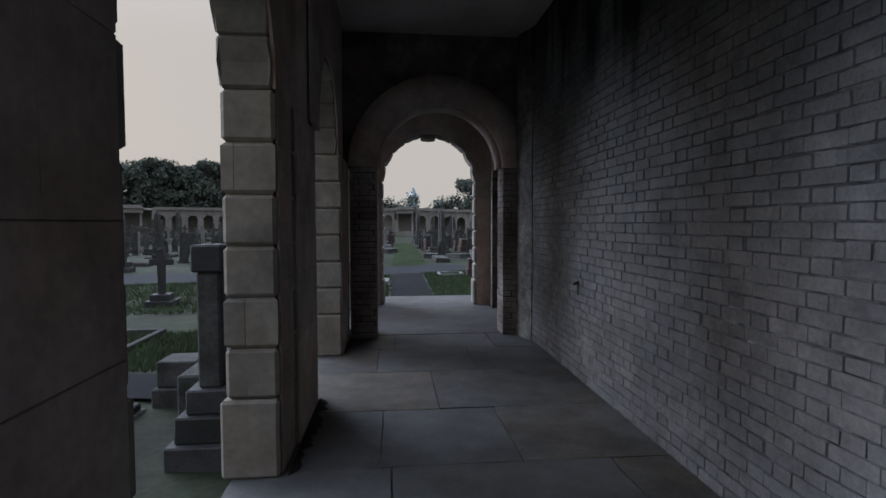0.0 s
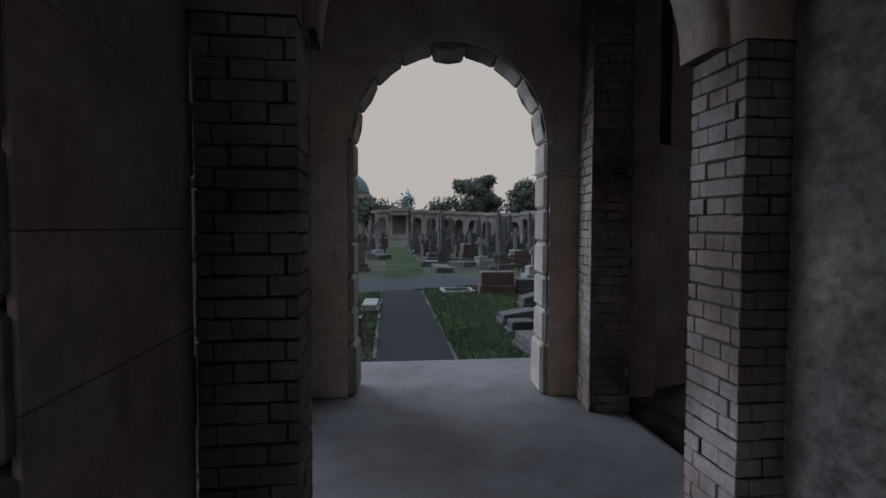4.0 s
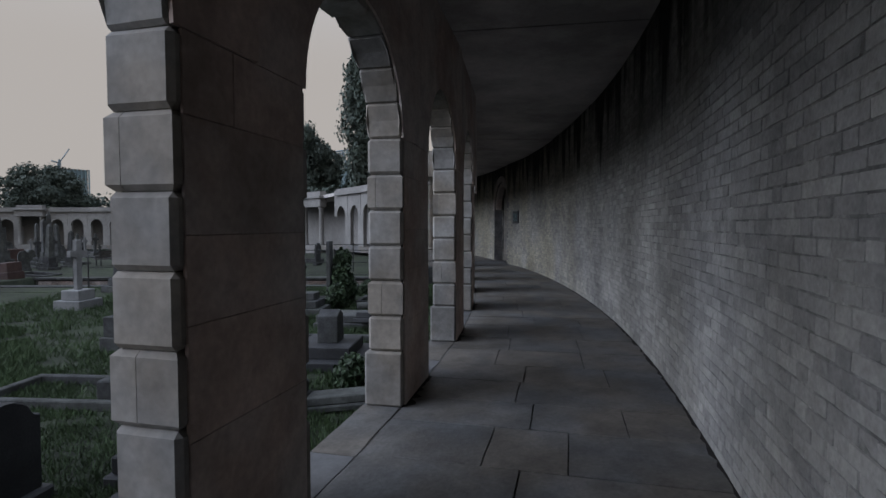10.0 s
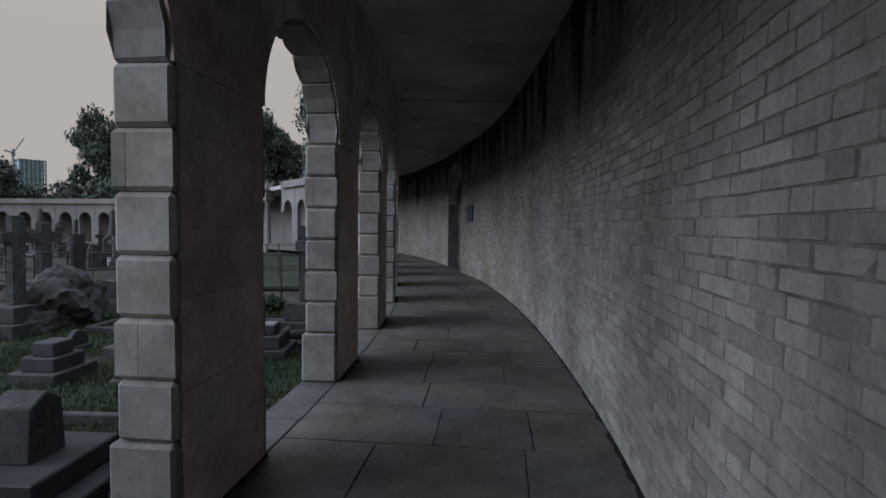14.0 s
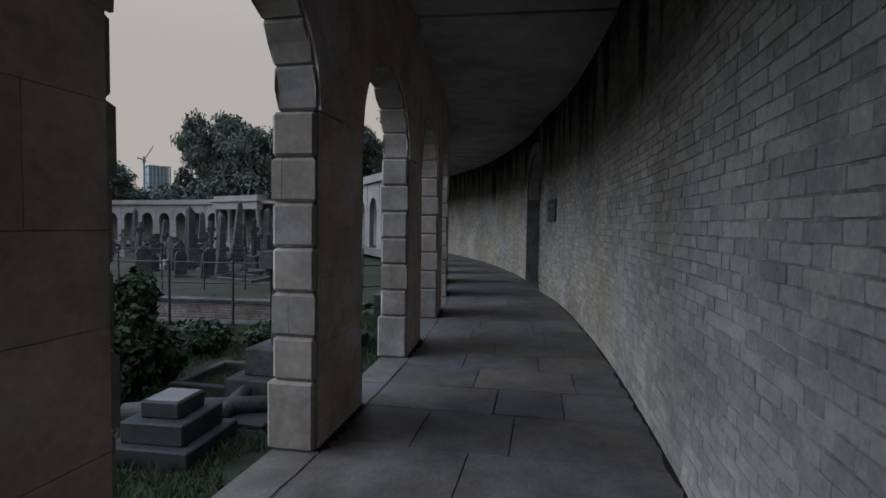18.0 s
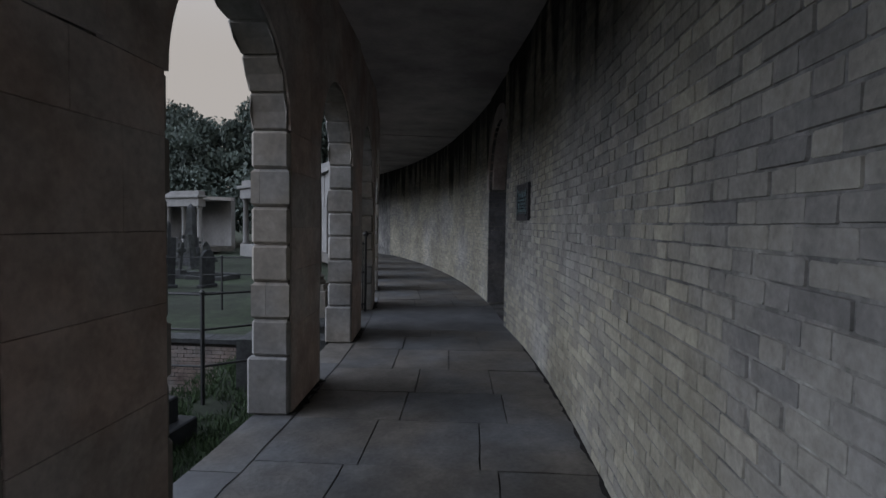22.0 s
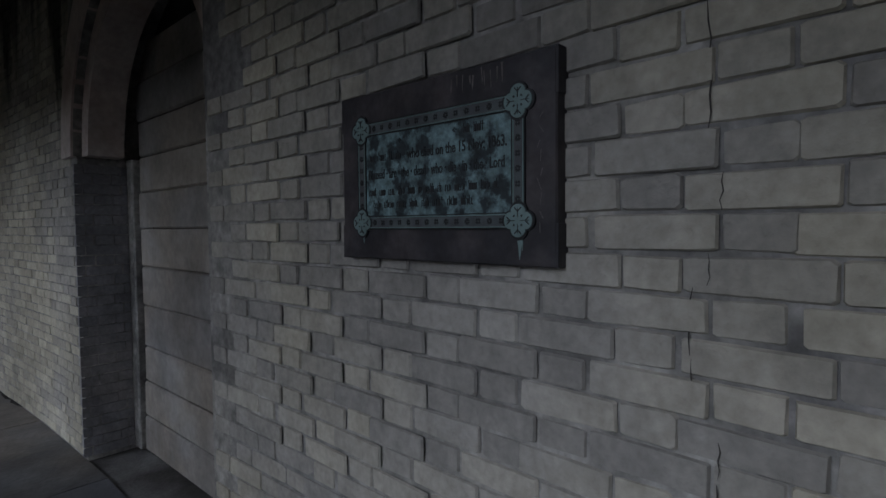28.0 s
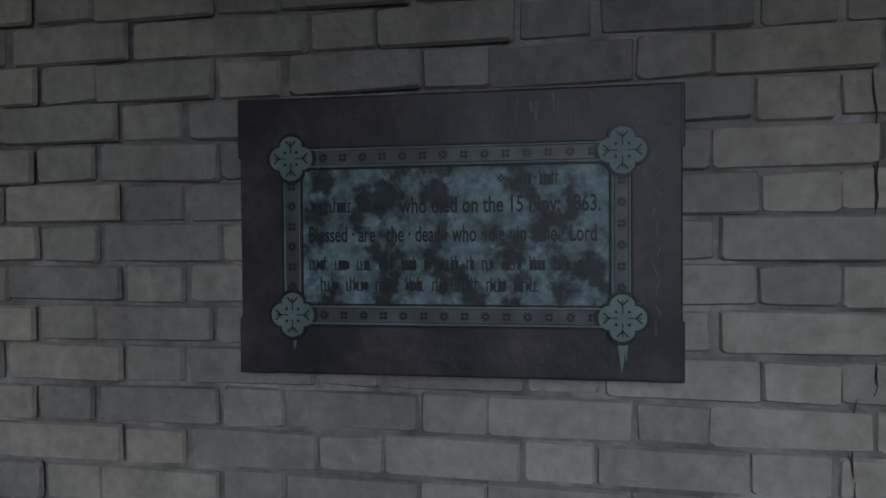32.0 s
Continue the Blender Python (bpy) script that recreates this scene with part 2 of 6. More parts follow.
M_PATH = material("worn_asphalt", (0.024, 0.025, 0.029), 0.95, 0.15, 60, 0.6, 0.75, 0.4, coat=-0.25)
M_ROAD = material("pale_tarmac", (0.05, 0.055, 0.062), 0.95, 0.1, 60, 0.4, 0.8, 0.3, coat=-0.25)
M_GRANITE = material("dark_weathered_granite", (0.045, 0.046, 0.05), 0.7, 0.25, 60, 2.5, 0.55, 0.25, 0.25)
M_GRAVE = material("lichened_gravestone", (0.088, 0.09, 0.095), 0.9, 0.2, 30, 3.0, 0.45, 0.4, 0.3, (0.066, 0.07, 0.06), 0.6, 2.0, smudge=0.35, smudge_scale=8.0)
M_MARBLE = material("pale_marble", (0.19, 0.193, 0.197), 0.6, 0.08, 25, 2.0, 0.6, 0.15, 0.15)
M_RED = material("red_granite", (0.07, 0.042, 0.038), 0.55, 0.2, 70, 2.5, 0.6, 0.15, 0.15)
M_IRON = material("black_iron", (0.02, 0.02, 0.021), 0.55, 0.2, 50, 3.0, 0.6, 0.1, 0.0, None, 0, 1, 0.2)
M_LEAF = material("ivy_leaf", (0.035, 0.06, 0.028), 0.6, 0.2, 6, 2.0, 0.6, 0.0, 0.45)
# leaves of far trees only: distant haze is put in as a paler, greyer green
M_TREE = material("hazy_tree_leaf", (0.092, 0.116, 0.098), 0.8, 0.2, 1.5, 0.25, 0.55, 0.0, 0.4)
M_BARK = material("bark", (0.06, 0.05, 0.042), 0.95, 0.3, 12, 1.0, 0.6, 0.6)
M_FAR_STONE = material("far_pale_stone", (0.235, 0.228, 0.22), 0.9, 0.08, 4, 0.25, 0.65, 0.0, 0.05)
M_LEAD = material("blue_green_lead_dome", (0.075, 0.115, 0.135), 0.55, 0.1, 3, 0.5, 0.7, 0.0)
# the pale blue haze of distance is put into this cladding colour
M_GLASSY = material("hazy_blue_cladding", (0.24, 0.33, 0.37), 0.4, 0.05, 0.5, 0.05, 0.8, 0.0)
M_WOOD = material("dark_bench_wood", (0.05, 0.042, 0.036), 0.8, 0.25, 18, 2.0, 0.6, 0.3)


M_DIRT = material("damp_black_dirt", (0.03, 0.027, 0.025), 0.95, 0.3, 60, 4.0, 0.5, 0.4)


# ---- building helpers ----
def mesh_from(name, verts, faces, mat, smooth=False):
    me = bpy.data.meshes.new(name)
    me.from_pydata([tuple(v) for v in verts], [], faces)
    me.materials.append(mat)
    if smooth:
        me.polygons.foreach_set("use_smooth", [True] * len(me.polygons))
    me.update()
    return me


def fix_normals(bm):
    bmesh.ops.recalc_face_normals(bm, faces=bm.faces)
    return bm


def part(name, bm, mat, parent=None, label="", smooth=False):
    """One mesh object from a bmesh (or a ready mesh), under its thing."""
    if isinstance(bm, bpy.types.Mesh):
        me = bm
    else:
        fix_normals(bm)
        me = bpy.data.meshes.new(name)
        bm.to_mesh(me)
        bm.free()
        me.materials.append(mat)
        if smooth:
            me.polygons.foreach_set("use_smooth", [True] * len(me.polygons))
    ob = new(name, me)
    if parent:
        ob.parent = parent
    if label:
        tagged(ob, label)
    return ob


def empty(name, m=None, **tags):
    ob = new(name)
    if m is not None:
        ob.matrix_world = m
    return tagged(ob, **tags)


def add_box(bm, x0, y0, z0, x1, y1, z1, bevel=0.0, m=None):
    vs = [bm.verts.new(p) for p in ((x0, y0, z0), (x1, y0, z0), (x1, y1, z0), (x0, y1, z0), (x0, y0, z1), (x1, y0, z1), (x1, y1, z1), (x0, y1, z1))]
    fs = [bm.faces.new([vs[i] for i in f]) for f in ((3, 2, 1, 0), (4, 5, 6, 7), (0, 1, 5, 4), (1, 2, 6, 5), (2, 3, 7, 6), (3, 0, 4, 7))]
    if bevel:
        es = list({e for f in fs for e in f.edges})
        made = bmesh.ops.bevel(bm, geom=es, offset=bevel, segments=1, affect="EDGES")
        vs = list({v for f in made["faces"] for v in f.verts} | {v for v in vs if v.is_valid})
    if m is not None:
        bmesh.ops.transform(bm, matrix=m, verts=[v for v in vs if v.is_valid])
    return bm


def box(x0, y0, z0, x1, y1, z1, bevel=0.0, m=None):
    return add_box(bmesh.new(), x0, y0, z0, x1, y1, z1, bevel, m)


def lathe(profile, seg=24, cap=True):
    """A turned shape from (radius, height) pairs, about z."""
    bm = bmesh.new()
    rings = []
    for r, z in profile:
        rings.append([bm.verts.new((r * math.cos(2 * math.pi * i / seg), r * math.sin(2 * math.pi * i / seg), z)) for i in range(seg)])
    for a, b in zip(rings, rings[1:]):
        for i in range(seg):
            bm.faces.new((a[i], a[(i + 1) % seg], b[(i + 1) % seg], b[i]))
    if cap:
        bm.faces.new(list(reversed(rings[0])))
        bm.faces.new(rings[-1])
    return bm


def prism(outline, y0, y1):
    """An outline in x and z, drawn out from y0 to y1."""
    bm = bmesh.new()
    a = [bm.verts.new((x, y0, z)) for x, z in outline]
    b = [bm.verts.new((x, y1, z)) for x, z in outline]
    n = len(a)
    bm.faces.new(a)
    bm.faces.new(list(reversed(b)))
    for i in range(n):
        bm.faces.new((a[i], b[i], b[(i + 1) % n], a[(i + 1) % n]))
    return bm


def tube(points, r, seg=6):
    """A round bar through points."""
    bm = bmesh.new()
    rings = []
    for i, p in enumerate(points):
        d = (Vector(points[min(i + 1, len(points) - 1)]) - Vector(points[max(i - 1, 0)])).normalized()
        q = d.to_track_quat("Z", "Y")
        rings.append([bm.verts.new(Vector(p) + q @ Vector((r * math.cos(2 * math.pi * k / seg), r * math.sin(2 * math.pi * k / seg), 0))) for k in range(seg)])
    for a, b in zip(rings, rings[1:]):
        for k in range(seg):
            bm.faces.new((a[k], a[(k + 1) % seg], b[(k + 1) % seg], b[k]))
    bm.faces.new(list(reversed(rings[0])))
    bm.faces.new(rings[-1])
    return bm


def rough(bm, amount, seed=0):
    for v in bm.verts:
        o = Vector((seed, 0, 0))
        v.co += Vector((noise.noise(v.co * 5 + o), noise.noise(v.co * 5 + o + Vector((9, 0, 0))), noise.noise(v.co * 5 + o + Vector((0, 9, 0))))) * amount
    return bm


# ---- the plan ----
CX, CY = -20.895, 56.587          # middle of the ring of arcades
R_IN, R_WALL = 50.975, 53.36       # corridor side of the piers; face of the back wall
T_PIER = 0.295                    # depth of the pier through the arcade
R_OUT = R_IN - T_PIER
BAY = 3.041                       # degrees from pier to pier
A_P1 = -59.84 - BAY              # near edge of the first pier after the pavilion
OPEN_W = 1.68
SPRING, RAD = 2.37, 0.84
CEIL = 4.12
GROUND = -0.28
BASE_H, COURSE = 0.49, 0.3133


def ring(a, r, z=0.0):
    return Vector((CX + r * math.cos(radians(a)), CY + r * math.sin(radians(a)), z))


WALL_LINE = ((-65, 53.43), (-59, 53.44), (-55, 53.48), (-52, 53.475), (-49, 53.425), (-46, 53.38), (-43, 53.345), (-40.3, 53.315), (-38.6, 53.27), (-37.0, 53.20), (-34.5, 53.28))


def wall_r(a):
    """Face of the back wall, which is not quite true to its circle."""
    for (a0, r0), (a1, r1) in zip(WALL_LINE, WALL_LINE[1:]):
        if a <= a1:
            t = min(1.0, max(0.0, (a - a0) / (a1 - a0)))
            return r0 + (r1 - r0) * t
    return WALL_LINE[-1][1]


def ring_frame(a, r):
    """A frame on the ring: x along the corridor, y towards the middle, z up."""
    return Matrix.Translation(ring(a, r)) @ pose(0, 0, 0, 0, 0, a + 90)


# the straight arm: u along it, v to the right
ARM = 7.0
ARM_M = pose(0, 0, 0, 0, 0, ARM)
V_IN, V_WALL = 0.63, 3.16


def arm(u, v, z=0.0):
    return ARM_M @ Vector((v, u, z))


# ---- brickwork ----
def brick_outline(w, h, rng, e=0.003, j=0.0018):
    """Eight corners of a worn brick face and of its foot, in (along, up)."""
    k = lambda: rng.uniform(-j, j)
    c = rng.uniform(0.003, 0.009)
    foot = [(c + k(), k()), (w - c + k(), k()), (w + k() * 0.6, c * 0.6), (w + k() * 0.6, h - c * 0.6), (w - c, h + k()), (c, h + k()), (k() * 0.6, h - c * 0.6), (k() * 0.6, c * 0.6)]
    face = [(x + (e if x < w / 2 else -e) + k() * 0.5, z + (e if z < h / 2 else -e) + k() * 0.5) for x, z in foot]
    return face, foot


COURSE_H = 0.0778                 # brick courses, stretcher and header with their joints
BOND = 0.378


def brick_field(place, length, z0, z1, rng, skip=None, course=COURSE_H, proud=0.0045, keep=None, wash=0.0, phase=0.0):
    """Flemish bond on a face. place(s, d, z) gives a point: s along, d out of the face; phase: where a header is centred in even
    courses; wash: limewash that fills the joints in patches. Returns vertices and faces of the pieces, and the list of those that
    keep() picked out to be objects of their own."""
    verts, faces, single = [], [], []
    k = 0
    z = z0
    while z + course * 0.6 < z1:
        s0 = phase - 0.063 + (BOND / 2 if k % 2 else 0.0)
        m = int(math.floor(-s0 / BOND)) - 1
        while s0 + m * BOND < length:
            for c0, c1 in ((0.0, 0.126), (0.126, BOND)):
                jit = 0.35 * (noise.noise(Vector((m * 1.7, k * 2.3, 1.0)))) * 0.06
                a, b = s0 + m * BOND + c0 + jit + rng.uniform(0.0005, 0.0035), s0 + m * BOND + c1 + jit - rng.uniform(0.0005, 0.0035)
                a, b = max(a, 0.0), min(b, length)
                w = b - a
                if w > 0.03 and not (skip and skip((a + b) / 2, z + course / 2, w / 2)):
                    h = course - 0.006 + rng.uniform(-0.003, 0.0028)
                    p = proud + rng.uniform(-0.0035, 0.003)
                    if wash:
                        p += wash * min(0.0, noise.noise(Vector((a * 0.7, z * 0.9, 3.1))) - 0.02)
                    zz = z + 0.006 * noise.noise(Vector((a * 0.5, z * 2.0, 0))) + rng.uniform(-0.002, 0.002)
                    t1, t2 = rng.uniform(-0.0012, 0.0012), rng.uniform(-0.0012, 0.0012)
                    if keep and keep((a + b) / 2, z + course / 2):
                        single.append((a, zz, w, h, p))
                    else:
                        face, foot = brick_outline(w, h, rng)
                        n = len(verts)
                        verts += [place(a + x, p + t1 * (1 if x > w / 2 else -1) + t2 * (1 if q > h / 2 else -1), zz + q) for x, q in face]
                        verts += [place(a + x, p - 0.008, zz + q) for x, q in foot]
                        faces.append(tuple(range(n, n + 8)))
                        for i in range(8):
                            faces.append((n + i, n + 8 + i, n + 8 + (i + 1) % 8, n + (i + 1) % 8))
            m += 1
        z += course
        k += 1
    return verts, faces, single


def brick_mesh(w, h, seed, mat):
    """One brick with worn arrises, its face at y = 0 looking to -y."""
    face, foot = brick_outline(w, h, random.Random(seed), 0.0035, 0.0022)
    vv = [(x, 0, z) for x, z in face] + [(x, 0.008, z) for x, z in foot]
    return mesh_from("brick", vv, [tuple(range(8))] + [(i, 8 + i, 8 + (i + 1) % 8, (i + 1) % 8) for i in range(8)], mat)


# ---- arcade bays ----
PIER_L = 2 * R_IN * math.sin(radians(BAY / 2)) - OPEN_W
BAY_L = PIER_L + OPEN_W
XC = PIER_L + OPEN_W / 2


def voussoir(i, n, r0, r1, y0, y1, drop=0.0, bevel=0.018):
    """One wedge stone of a round arch about x = 0, z = 0."""
    a0, a1 = math.pi * i / n, math.pi * (i + 1) / n
    mid = (a0 + a1) / 2
    r0 -= drop
    pts = [(r0 * math.cos(a0), r0 * math.sin(a0)), (r0 * math.cos(mid), r0 * math.sin(mid)), (r0 * math.cos(a1), r0 * math.sin(a1)),
           (r1 * math.cos(a1), r1 * math.sin(a1)), (r1 * math.cos(mid), r1 * math.sin(mid)), (r1 * math.cos(a0), r1 * math.sin(a0))]
    bm = prism(pts, y0, y1)
    if bevel:
        es = [e for e in bm.edges if abs(e.verts[0].co.y - e.verts[1].co.y) > 0.1 and min(v.co.xz.length for v in e.verts) < r0 + 0.01
              and abs(math.atan2(e.verts[0].co.z, e.verts[0].co.x) - mid) > 0.05]
        es += [e for e in bm.edges if abs(e.verts[0].co.y - e.verts[1].co.y) < 0.01]
        bmesh.ops.bevel(bm, geom=list(set(es)), offset=bevel, segments=1, affect="EDGES")
    return bm


def arch_wall(bm, half_w, r, z_top, y0, y1, seg=24):
    """The wall over an arch about x = 0 that springs at z = 0."""
    def quad_prism(p):
        a = [bm.verts.new((x, y0, z)) for x, z in p]
        b = [bm.verts.new((x, y1, z)) for x, z in p]
        bm.faces.new(a)
        bm.faces.new(list(reversed(b)))
        for i in range(4):
            bm.faces.new((a[i], b[i], b[(i + 1) % 4], a[(i + 1) % 4]))
    for i in range(seg):
        a0, a1 = math.pi * i / seg, math.pi * (i + 1) / seg
        quad_prism([(r * math.cos(a0), r * math.sin(a0)), (r * math.cos(a0), z_top), (r * math.cos(a1), z_top), (r * math.cos(a1), r * math.sin(a1))])
    if half_w > r:
        quad_prism([(r, 0), (half_w, 0), (half_w, z_top), (r, z_top)])
        quad_prism([(-half_w, 0), (-r, 0), (-r, z_top), (-half_w, z_top)])
    bmesh.ops.remove_doubles(bm, verts=bm.verts, dist=0.0005)
    return bm


TOP = 4.55
FACE = 0.025                      # the piers stand this much into the corridor


def fine_joint_block(cut):
    """A block laid as two stones: bevelled bands with a narrow upright groove at the depth cut."""
    bm = bmesh.new()
    h, b, g = COURSE - 0.004, 0.024, 0.0015
    for y0, y1, near in ((-FACE, cut - g, True), (cut + g, T_PIER, False)):
        e = (b, g) if near else (g, b)
        pts = []
        for z, i in ((0, 1), (b, 0), (h - b, 0), (h, 1)):
            q = b * i
            pts.append([bm.verts.new(p) for p in ((q, y0 + (b * i if near else 0), z), (PIER_L - q, y0 + (b * i if near else 0), z),
                                                  (PIER_L - q, y1 - (0 if near else b * i), z), (q, y1 - (0 if near else b * i), z))])
        for lo, hi in zip(pts, pts[1:]):
            for i in range(4):
                bm.faces.new((lo[i], lo[(i + 1) % 4], hi[(i + 1) % 4], hi[i]))
        bm.faces.new(pts[0])
        bm.faces.new(pts[-1])
    add_box(bm, 0.008, cut - 0.05, b, PIER_L - 0.008, cut + 0.05, h - b)
    return bm


def facing(parent, x0, x1, y0, y1, top, rng):
    """Rendered ashlar facing: courses of flush blocks, a few of them split, with hairline joints."""
    z = 0.0
    for h in (0.74, 0.47, 0.36, 0.47, 9.0):
        z1 = min(z + h, top)
        cut = rng.choice((0.34, 0.66, 0.72)) if rng.random() < 0.6 else 1.0
        for a, b in ((0.0, cut), (cut, 1.0)):
            if b - a > 0.01:
                part("facing_block", box(x0 + (x1 - x0) * a, y0 - rng.uniform(0, 0.0025), z + 0.001, x0 + (x1 - x0) * b - (0.0015 if b < 1 else 0), y1, z1 - 0.001, 0.003), M_RENDER, parent)
        z = z1


def build_bay():
    """A pier of banded blocks and the round arch after it, in a frame with x along the corridor and y outwards."""
    rng = random.Random(5)
    pier = empty("stone_pier", label="banded limestone pier with brown rendered corridor face", category="pier", group="piers of the arcade")
    block = box(0, -FACE, 0, PIER_L, T_PIER, COURSE - 0.004, 0.024)
    part("base_block", box(-0.022, -FACE, 0, PIER_L + 0.022, T_PIER + 0.03, BASE_H - 0.004, 0.018), M_STONE, pier)
    fix_normals(block)
    me = bpy.data.meshes.new("block")
    block.to_mesh(me)
    block.free()
    me.materials.append(M_STONE)
    for i in range(6):
        if i in (1, 4):
            # laid as two stones with a fine upright joint
            cut = 0.17 if i == 1 else 0.22
            ob = part("block", fine_joint_block(cut), M_STONE, pier)
        else:
            ob = part("block", me, None, pier)
        ob.location = (0, 0, BASE_H + i * COURSE)
    facing(pier, 0.05, PIER_L - 0.05, -FACE - 0.008, -FACE + 0.01, SPRING - 0.002, rng)
    arch = empty("stone_arch", label="round arch of wedge-shaped limestone blocks over an opening", category="arch", group="arches of the arcade")
    for i in range(9):
        ob = part("keystone" if i == 4 else "voussoir", voussoir(i, 9, RAD, RAD + 0.27, 0.012 - FACE, T_PIER, 0.05 if i == 4 else 0.0), M_STONE, arch)
        ob.location = (XC, 0, SPRING)
    bm = arch_wall(bmesh.new(), BAY_L / 2 + 0.001, RAD + 0.262, TOP - SPRING, 0.03, T_PIER - 0.02)
    ob = part("upper_wall", bm, M_STONE, arch)
    ob.location = (XC, 0, SPRING)
    bm = arch_wall(bmesh.new(), BAY_L / 2 + 0.001, RAD + 0.012, CEIL - SPRING, -FACE - 0.008, 0.0115 - FACE, 28)
    ob = part("render_spandrel", bm, M_RENDER, arch, "brown lime render round the arch")
    ob.location = (XC, 0, SPRING)
    part("cornice", box(0, T_PIER - 0.03, TOP - 0.42, BAY_L, T_PIER + 0.22, TOP - 0.24, 0.03), M_STONE, arch)
    part("parapet", box(0, 0.1, TOP - 0.24, BAY_L, T_PIER + 0.02, TOP + 0.12, 0.02), M_STONE, arch)
    return pier, arch


def bay_frame(a):
    t = min(1.0, max(0.0, (a + 54.0) / 9.0))
    return Matrix.Translation(ring(a, 51.008 - 0.068 * t * t * (3 - 2 * t))) @ pose(0, 0, 0, 0, 0, a + 90 + BAY / 2)


N_NEAR = 15
pier0, arch0 = build_bay()
pier0.matrix_world = bay_frame(A_P1) @ Matrix.Translation((-0.03, 0, 0))
arch0.matrix_world = bay_frame(A_P1 + BAY)
WIDE = 1.02
copy_thing(arch0, bay_frame(A_P1) @ Matrix.Translation((BAY_L * (1 - WIDE), 0, 0)) @ Matrix.Diagonal((WIDE, 1, 1, 1)))
copy_thing(pier0, bay_frame(A_P1 + BAY))
for i in range(2, N_NEAR):
    copy_thing(pier0, bay_frame(A_P1 + i * BAY))
    copy_thing(arch0, bay_frame(A_P1 + i * BAY))

# ---- the back wall of the ring, its floor and ceiling ----
A_START, A_NEAR_END, A_END = -64.6, A_P1 + N_NEAR * BAY, 260.0
DOOR_A0, DOOR_A1 = -37.05, -34.52      # near and far jamb of the doorway
DOOR_SPRING = 2.32


def far_fall(a):
    """How far the arcade on the far side stands below the near one."""
    for (a0, d0), (a1, d1) in zip(FALLS, FALLS[1:]):
        if a0 <= a <= a1:
            return d0 + (d1 - d0) * (a - a0) / (a1 - a0)
    return 0.0


FALLS = ((-8, 0.0), (14, 0.8), (54, 0.85), (74, 0.0))


def arc_strip(name, r0, r1, z0, z1, a0, a1, step, mat, kind="structure", label="", falls=False):
    """A curved slab between two radii, two heights and two angles."""
    n = max(1, round((a1 - a0) / step))
    verts, faces = [], []
    for i in range(n + 1):
        a = a0 + (a1 - a0) * i / n
        ra = r0 if r0 else wall_r(a) + 0.0015
        d = far_fall(a) if falls else 0.0
        verts += [ring(a, ra, z0 - d), ring(a, r1, z0 - d), ring(a, r1, z1 - d), ring(a, ra, z1 - d)]
    for i in range(n):
        k = 4 * i
        for j in range(4):
            faces.append((k + j, k + (j + 1) % 4, k + 4 + (j + 1) % 4, k + 4 + j))
    faces += [(3, 2, 1, 0), (4 * n, 4 * n + 1, 4 * n + 2, 4 * n + 3)]
    ob = new(name, mesh_from(name, verts, faces, mat))
    return tagged(ob, label, "", "", kind)


WALL_T = 0.45


def wall_piece(name, a0, a1, z0, z1):
    return arc_strip(name, None, R_WALL + WALL_T, z0, z1, a0, a1, 0.5, M_MORTAR, "structure", "curved back wall of pale limewashed stock brick")


wall_back = wall_piece("wall_back", A_START, DOOR_A0, -0.1, CEIL + 0.3)
wall_far = wall_piece("wall_back_far", DOOR_A1, A_NEAR_END + 3, -0.1, CEIL + 0.3)
HALF_DOOR = math.radians(DOOR_A1 - DOOR_A0) / 2 * R_WALL
DOOR_MID = (DOOR_A0 + DOOR_A1) / 2
bm = arch_wall(bmesh.new(), HALF_DOOR, HALF_DOOR - 0.001, CEIL + 0.3 - DOOR_SPRING, -WALL_T, -0.004, 20)
lintel = part("wall_over_door", bm, M_MORTAR)
lintel.matrix_world = Matrix.Translation(ring(DOOR_MID, wall_r(DOOR_MID), DOOR_SPRING)) @ pose(0, 0, 0, 0, 0, DOOR_MID + 90)
tagged(lintel, "brick wall over an arched doorway", "", "", "structure")

floor = arc_strip("floor", R_OUT - 0.02, R_WALL + 0.3, -0.30, -0.013, -63.2, A_NEAR_END, 1.0, M_JOINT, "structure", "bed of the worn flagstone floor")
# the ceiling: slabs with open joints between them, in one mesh with the backing above
SLAB_JOINTS = (-65.5, -58.95, -54.05, -49.1, -44.25, -39.4, -34.1, -29.2, -24.3, A_NEAR_END)
cv, cf = [], []


def ceiling_slab(a0, a1, z0, z1):
    n = max(1, round((a1 - a0) / 1.0))
    for i in range(n):
        b0, b1 = a0 + (a1 - a0) * i / n, a0 + (a1 - a0) * (i + 1) / n
        k = len(cv)
        cv.extend(ring(b, r, z) for z in (z0, z1) for b, r in ((b0, R_IN - 0.1), (b1, R_IN - 0.1), (b1, R_WALL + 0.3), (b0, R_WALL + 0.3)))
        cf.extend([(k, k + 1, k + 2, k + 3), (k + 7, k + 6, k + 5, k + 4)])
        if i == 0:
            cf.append((k, k + 3, k + 7, k + 4))
        if i == n - 1:
            cf.append((k + 1, k + 5, k + 6, k + 2))


drop = random.Random(9)
for b0, b1 in zip(SLAB_JOINTS, SLAB_JOINTS[1:]):
    ceiling_slab(b0 + 0.012, b1 - 0.012, CEIL + drop.uniform(0.0, 0.03), CEIL + 0.06)
ceiling_slab(-65.5, A_NEAR_END, CEIL + 0.062, CEIL + 0.25)
ceiling = tagged(new("ceiling", mesh_from("ceiling", cv, cf, M_CEILING)), "dark grey plastered ceiling slabs with open joints", "", "", "structure")

